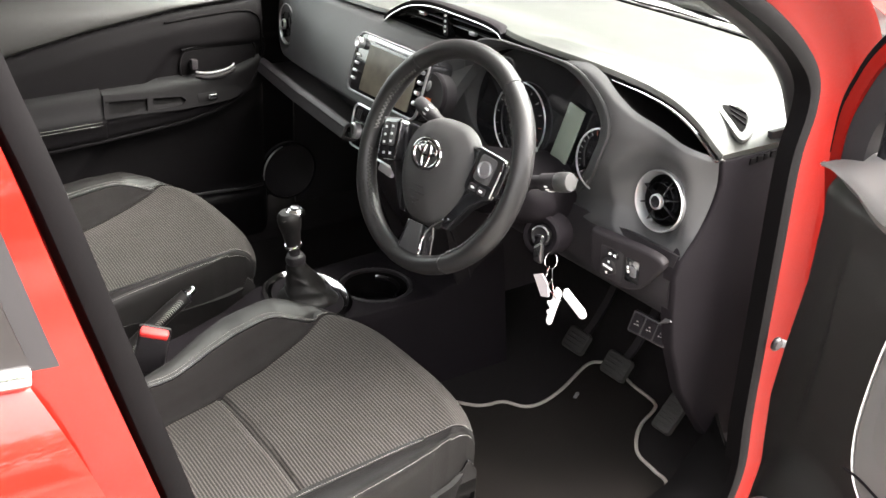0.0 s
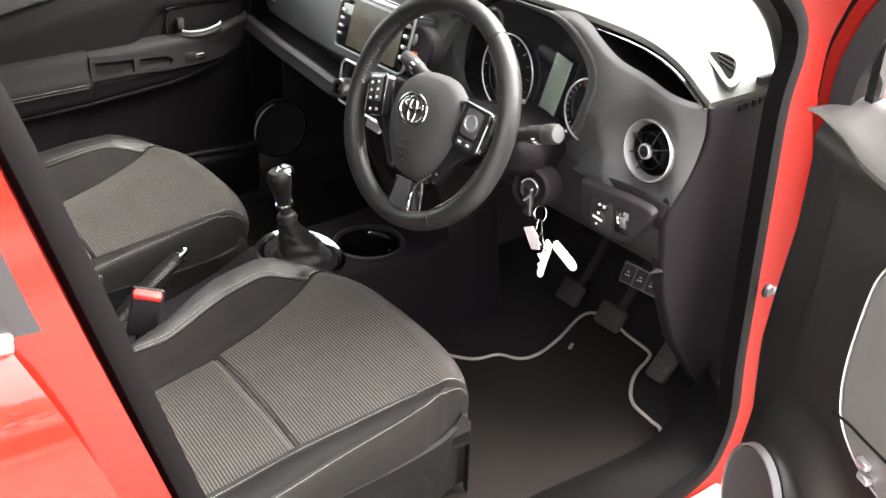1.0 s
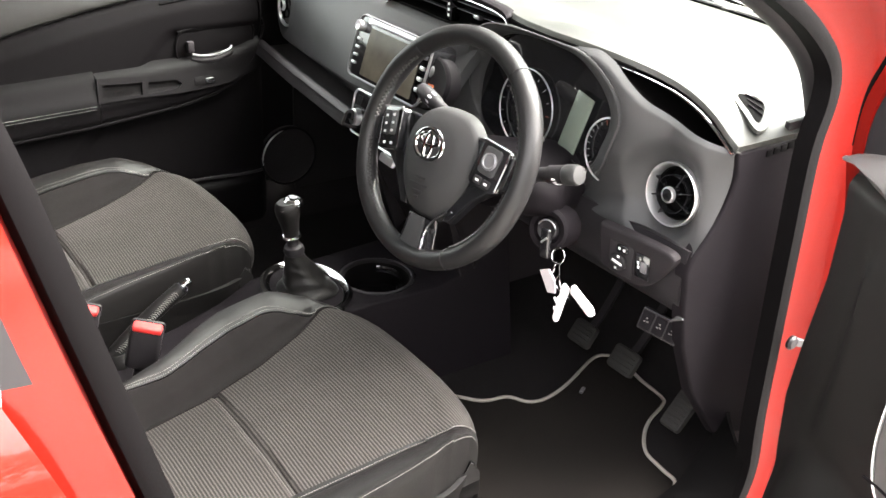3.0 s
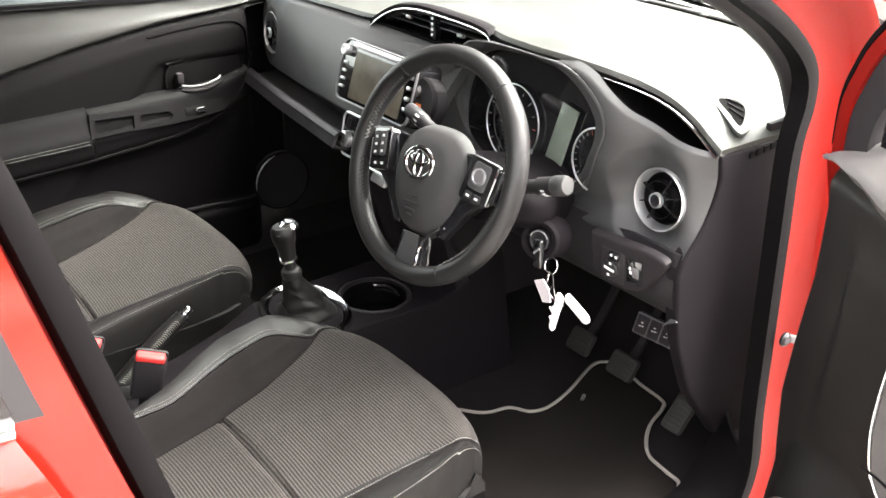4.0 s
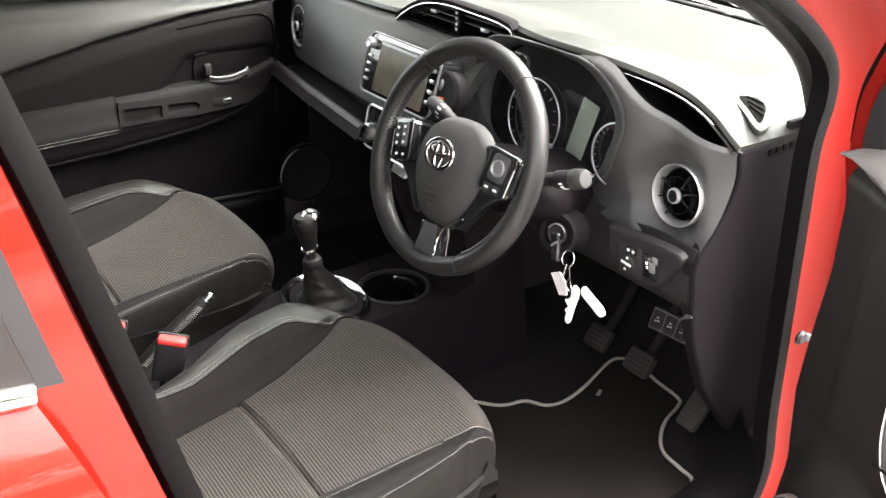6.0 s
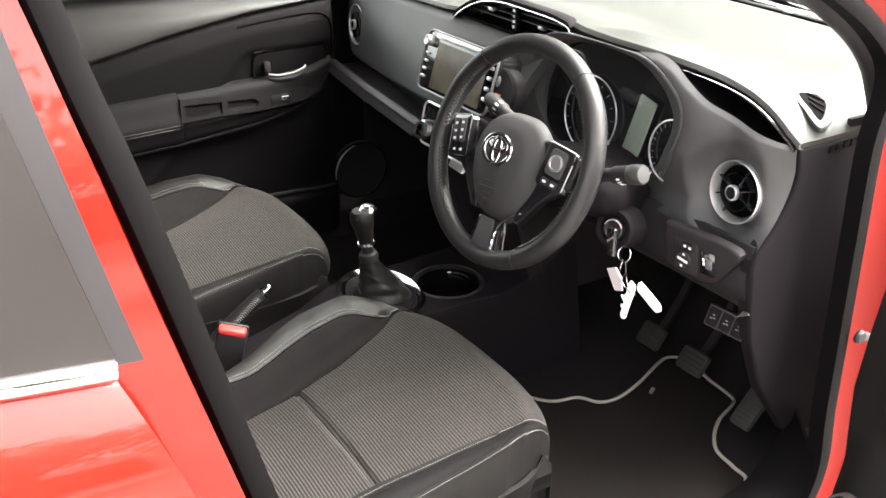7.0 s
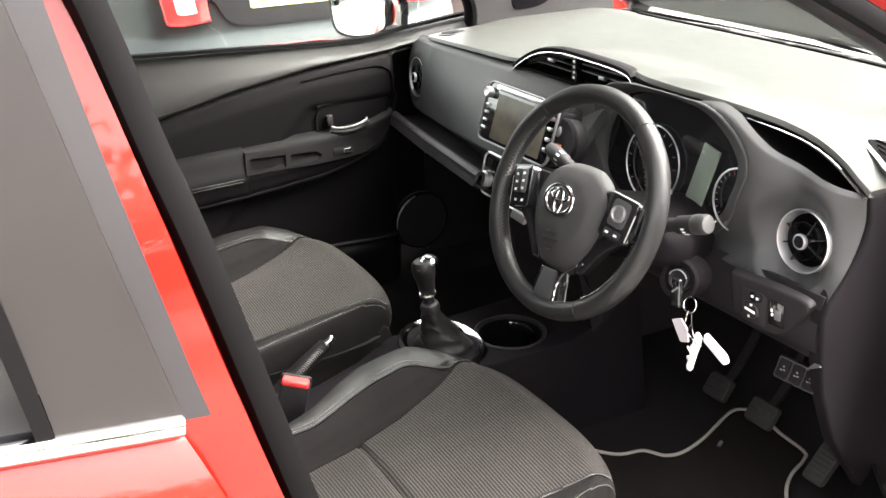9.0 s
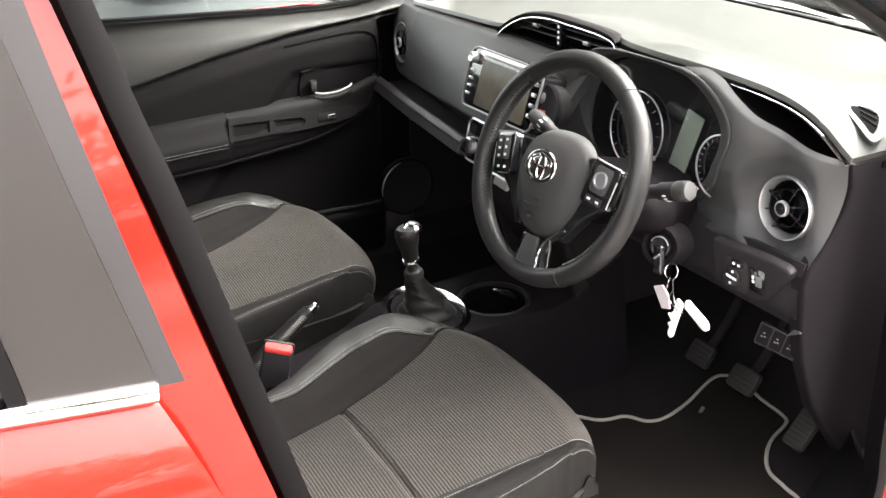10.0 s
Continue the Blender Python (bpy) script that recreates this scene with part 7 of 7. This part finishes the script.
# ---- neighbouring cars and buildings ----
def grey_car():
    c = thing("parked_car", (-3.4, 0.73, 0.0), "dark grey hatchback parked tail towards the red car", "car", "parked cars")
    X = -2.6

    def rear(u, v):
        k = 2 * u - 1
        y = 0.73 + 0.88 * k
        z = lerp(0.22, 1.48, v)
        bulge = 0.07 * (1 - abs(k) ** 3)
        shelf = 0.035 * (1 - ease((z - 0.58) / 0.12))
        lean = -0.28 * ease((z - 0.98) / 0.6)
        edge = -0.25 * abs(k) ** 6
        return V(X + bulge + shelf + lean + edge, y * 1.0 - k * 0.12 * ease((z - 1.0) / 0.5), z)

    part("body", sheet(40, 50, rear, 0.02), GREYPAINT, c, "dark grey paint")
    for sy in (-1, 1):
        part("side", sheet(20, 12, lambda u, v: V(X - 0.20 - 3.4 * u, 0.73 + sy * (0.86 - 0.14 * ease((v - 0.55) / 0.4)), lerp(0.25, 1.42 - 0.45 * ease((u - 0.62) / 0.2) * 1, v)), 0.02), GREYPAINT, c)
    part("roof", sheet(10, 10, lambda u, v: V(X - 0.30 - 1.9 * u, lerp(0.02, 1.44, v), 1.48 - 0.04 * (2 * v - 1) ** 2), 0.02), GREYPAINT, c)
    part("bonnet", sheet(10, 10, lambda u, v: V(X - 2.2 - 1.4 * u, lerp(-0.08, 1.54, v), 1.0 - 0.25 * u), 0.02), GREYPAINT, c)
    part("rear_window", sheet(12, 10, lambda u, v: V(X - 0.08 - 0.10 * v + 0.065 * (1 - abs(2 * u - 1) ** 3), lerp(0.10, 1.36, u), lerp(1.05, 1.40, v)), 0.006), DARKGLASS, c, "dark rear window")
    part("boot_recess", slab(axes((X + 0.066, 0.73, 0.82), (0, 1, 0), (0, 0, 1)), [(p.x, p.y) for p in smooth([V(x, y, 0) for x, y in ((-0.42, 0.10), (-0.40, -0.02), (-0.34, -0.100), (-0.2, -0.118), (0.0, -0.120), (0.2, -0.118), (0.34, -0.100), (0.40, -0.02), (0.42, 0.10))], 5, True)], 0.010, 0.003), TRIMP, c, "black plate recess")
    pl = part("number_plate", slab(axes((X + 0.076, 0.73, 0.832), (0, 1, 0), (0, 0, 1)), rounded(0.52, 0.111, 0.008), 0.004, 0.001), YELLOW, c, "yellow plate with plain dark bars")
    for k in range(7):
        part("plate_bar", block(axes((X + 0.0808, 0.73 - 0.20 + 0.062 * k + (0.03 if k > 3 else 0), 0.838), (0, 1, 0), (0, 0, 1)), 0.034, 0.072, 0.001, 0), TRIMP, pl)
    for sy in (-1, 1):
        o = [(-0.095, 0.17), (-0.085, -0.01), (-0.06, -0.062), (0.085, -0.058), (0.10, -0.03), (0.055, 0.17)]
        i = [(-0.045, 0.13), (-0.038, 0.01), (-0.022, -0.018), (0.040, -0.016), (0.045, 0.0), (0.018, 0.13)]
        m = axes((X + 0.052, 0.73 + sy * 0.535, 0.838), (0, -sy, 0), (0, 0, 1))
        q = [(p.x, p.y) for p in smooth([V(x, y, 0) for x, y in o], 4, True)]
        r = [(p.x, p.y) for p in smooth([V(x, y, 0) for x, y in i], 4, True)]
        if sy > 0:
            m = axes((X + 0.052, 0.73 + sy * 0.535, 0.795), (0, 1, 0), (0, 0, 1))
            q, r = [(-x, y) for x, y in q][::-1], [(-x, y) for x, y in r][::-1]
        else:
            m = axes((X + 0.052, 0.73 + sy * 0.535, 0.795), (0, 1, 0), (0, 0, 1))
        lamp = part("tail_lamp", slab(m, q, 0.030, 0.010, 3), LENS, c, "red tail lamp ring")
        part("reflector", slab(m @ Matrix.Translation((0, 0, 0.022)), r, 0.010, 0.003), LENSW, lamp, "clear lamp centre")
    part("bumper", sweep(smooth([(X - 0.20, -0.16, 0.50), (X + 0.06, -0.02, 0.52), (X + 0.12, 0.73, 0.53), (X + 0.06, 1.48, 0.52), (X - 0.20, 1.62, 0.50)], 8), oval(0.05, 0.09, 12)), TRIMP, c, "black lower bumper")
    for wx, wy in ((X - 0.65, -0.10), (X - 0.65, 1.56), (X - 3.1, -0.10), (X - 3.1, 1.56)):
        m = axes((wx, wy, 0.31), (1, 0, 0), (0, 0, 1))
        part("wheel", lathe(m, [(0.0, -0.09), (0.20, -0.10), (0.29, -0.10), (0.31, -0.06), (0.31, 0.06), (0.29, 0.10), (0.20, 0.10), (0.0, 0.09)], 36), RUBBER, c, "black tyre")
    return c


grey_car()


def parked_car(cx, cy, paint, label):
    c = thing("parked_car", (cx, cy, 0.0), label, "car", "parked cars")

    def f(u, v):
        s = [V(0, -2.0, 0.3), V(0, -2.05, 0.65), V(0, -1.8, 0.85), V(0, -1.0, 1.0), V(0, -0.45, 1.40), V(0, 0.6, 1.48), V(0, 1.6, 1.35), V(0, 1.95, 0.9), V(0, 2.0, 0.3)]
        q = smooth(s, 4)[int(round(v * 32))]
        k = 2 * u - 1
        w = 0.86 - 0.20 * ease((q.z - 0.9) / 0.5)
        return V(cx + k * w, cy - q.y - 0.12 * (abs(k) ** 4) * (1 if q.y < 0 else -1) * -1, q.z - 0.03 * k * k)

    part("body", sheet(24, 32, f, 0.03), paint, c, "glossy paint")
    for sx in (-1, 1):
        part("side", sheet(12, 8, lambda u, v: V(cx + sx * (0.86 - 0.18 * ease((v - 0.5) / 0.5)), cy + lerp(-1.9, 1.9, u), lerp(0.25, 0.92 + 0.5 * math.sin(math.pi * min(1, max(0, u * 1.1 - 0.05))), v)), 0.02), paint, c)
        for wy in (-1.25, 1.25):
            part("wheel", lathe(axes((cx + sx * 0.80, cy + wy, 0.31), (0, 1, 0), (0, 0, 1)), [(0.0, -0.09), (0.29, -0.10), (0.31, -0.06), (0.31, 0.06), (0.29, 0.10), (0.0, 0.09)], 32), RUBBER, c, "black tyre")
    part("windscreen", sheet(8, 8, lambda u, v: V(cx + (2 * u - 1) * 0.66, cy + lerp(0.98, 0.47, v), lerp(1.03, 1.40, v)), 0.01), DARKGLASS, c, "dark windscreen")
    part("plate", slab(axes((cx, cy + 2.07, 0.55), (-1, 0, 0), (0, 0, 1)), rounded(0.52, 0.11, 0.008), 0.004, 0.001), YELLOW, c, "plate left blank")
    for sx in (-1, 1):
        part("lamp", block(Matrix.Translation((cx + sx * 0.62, cy + 1.95, 0.75)), 0.30, 0.14, 0.14, 0.04, 3), LENSW, c, "clear lamp")
    return c


copy_thing(parked_car(-4.6, -9.0, WHITEPAINT, "white hatchback parked across the forecourt"), Matrix.Translation((-1.7, -13.5, 0)))
parked_car(-6.6, 5.0, REDPAINT, "red hatchback parked beyond the grey car")


def building(at, size, side, tall=4.4):
    """A low rendered block, added out of direct view for reflections, with dark shop windows along the side that faces
    the cars.
    """
    b = thing("backdrop_building", at, "pale rendered wall added out of direct view for reflections", "building")
    x, y = at[0], at[1]
    part("wall", block(Matrix.Translation((x, y, tall / 2)), size[0], size[1], tall, 0.02), WALLM, b)
    for k in range(6):
        q = (k - 2.5) * 4.4
        if side == "x":
            part("window", block(Matrix.Translation((x - size[0] / 2 - 0.03, y + q, 1.6)), 0.1, 3.0, 2.4, 0.01), DARKGLASS, b, "dark shop window")
        else:
            part("window", block(Matrix.Translation((x + q, y + size[1] / 2 + 0.03, 1.6)), 3.0, 0.1, 2.4, 0.01), DARKGLASS, b, "dark shop window")


# Unseen block that covers low sky and reflects in the car's side.
building((24, -4, 0), (6, 40), "x", 3.6)
# Gives the door mirror its dark shop windows.
building((-6, -24, 0), (30, 6), "y")


# ---- unseen trees, added to give the paint its jagged reflection ----
BARK = material("grey_brown_bark", (0.11, 0.085, 0.06), 0.9, bump=1.0, scale=40, vary=0.3)
LEAF = material("green_foliage", (0.055, 0.085, 0.030), 0.7, vary=0.4, blotch=1.5, spec=0.3)


def tree(at, tall, seed):
    r = random.Random(seed)
    t = thing("tree", at, "unseen tree added for the jagged reflection in the paint", "tree", "trees")
    base = Vector(at)
    bm = sweep([base + V(0.06 * k * r.uniform(-1, 1), 0.06 * k * r.uniform(-1, 1), 0.16 * tall * k) for k in range(5)], oval(0.16, 0.15, 10), scale=lambda u: 1 - 0.7 * u)
    tips = []
    for k in range(9):
        a, up = 2.4 * k, r.uniform(0.28, 0.55) * tall
        tip = base + V(0.26 * tall * math.cos(a) * r.uniform(0.6, 1.1), 0.30 * tall * math.sin(a) * r.uniform(0.6, 1.1), up + 0.30 * tall)
        sweep([base + V(0, 0, up), (base + V(0, 0, up)).lerp(tip, 0.5) + V(0, 0, 0.15), tip], oval(0.05, 0.05, 6), scale=lambda u: 1 - 0.7 * u, bm=bm)
        tips += [tip, (base + V(0, 0, up)).lerp(tip, 0.6)]
    part("trunk", bm, BARK, t, "grey brown trunk and limbs")
    verts, faces = [], []
    for tip in tips:
        for k in range(90):
            c = tip + V(r.gauss(0, 0.09 * tall), r.gauss(0, 0.10 * tall), r.gauss(0, 0.065 * tall))
            if c.z < 0.15 * tall:
                continue
            a = V(r.gauss(0, 1), r.gauss(0, 1), r.gauss(0, 1)).normalized() * r.uniform(0.10, 0.20)
            b = a.orthogonal().normalized() * a.length * 0.6
            n = len(verts)
            verts += [c - a, c - b, c + a, c + b]
            faces.append((n, n + 1, n + 2, n + 3))
    me = bpy.data.meshes.new("crown")
    me.from_pydata(verts, [], faces)
    bm = bmesh.new()
    bm.from_mesh(me)
    part("crown", bm, LEAF, t, "uneven leafy crown")


for k in range(9):
    tree((11.5 + 1.2 * math.sin(2.1 * k), -15.0 + 3.1 * k, 0), 4.9 + 0.9 * math.sin(1.7 * k + 0.5), 11 + k)
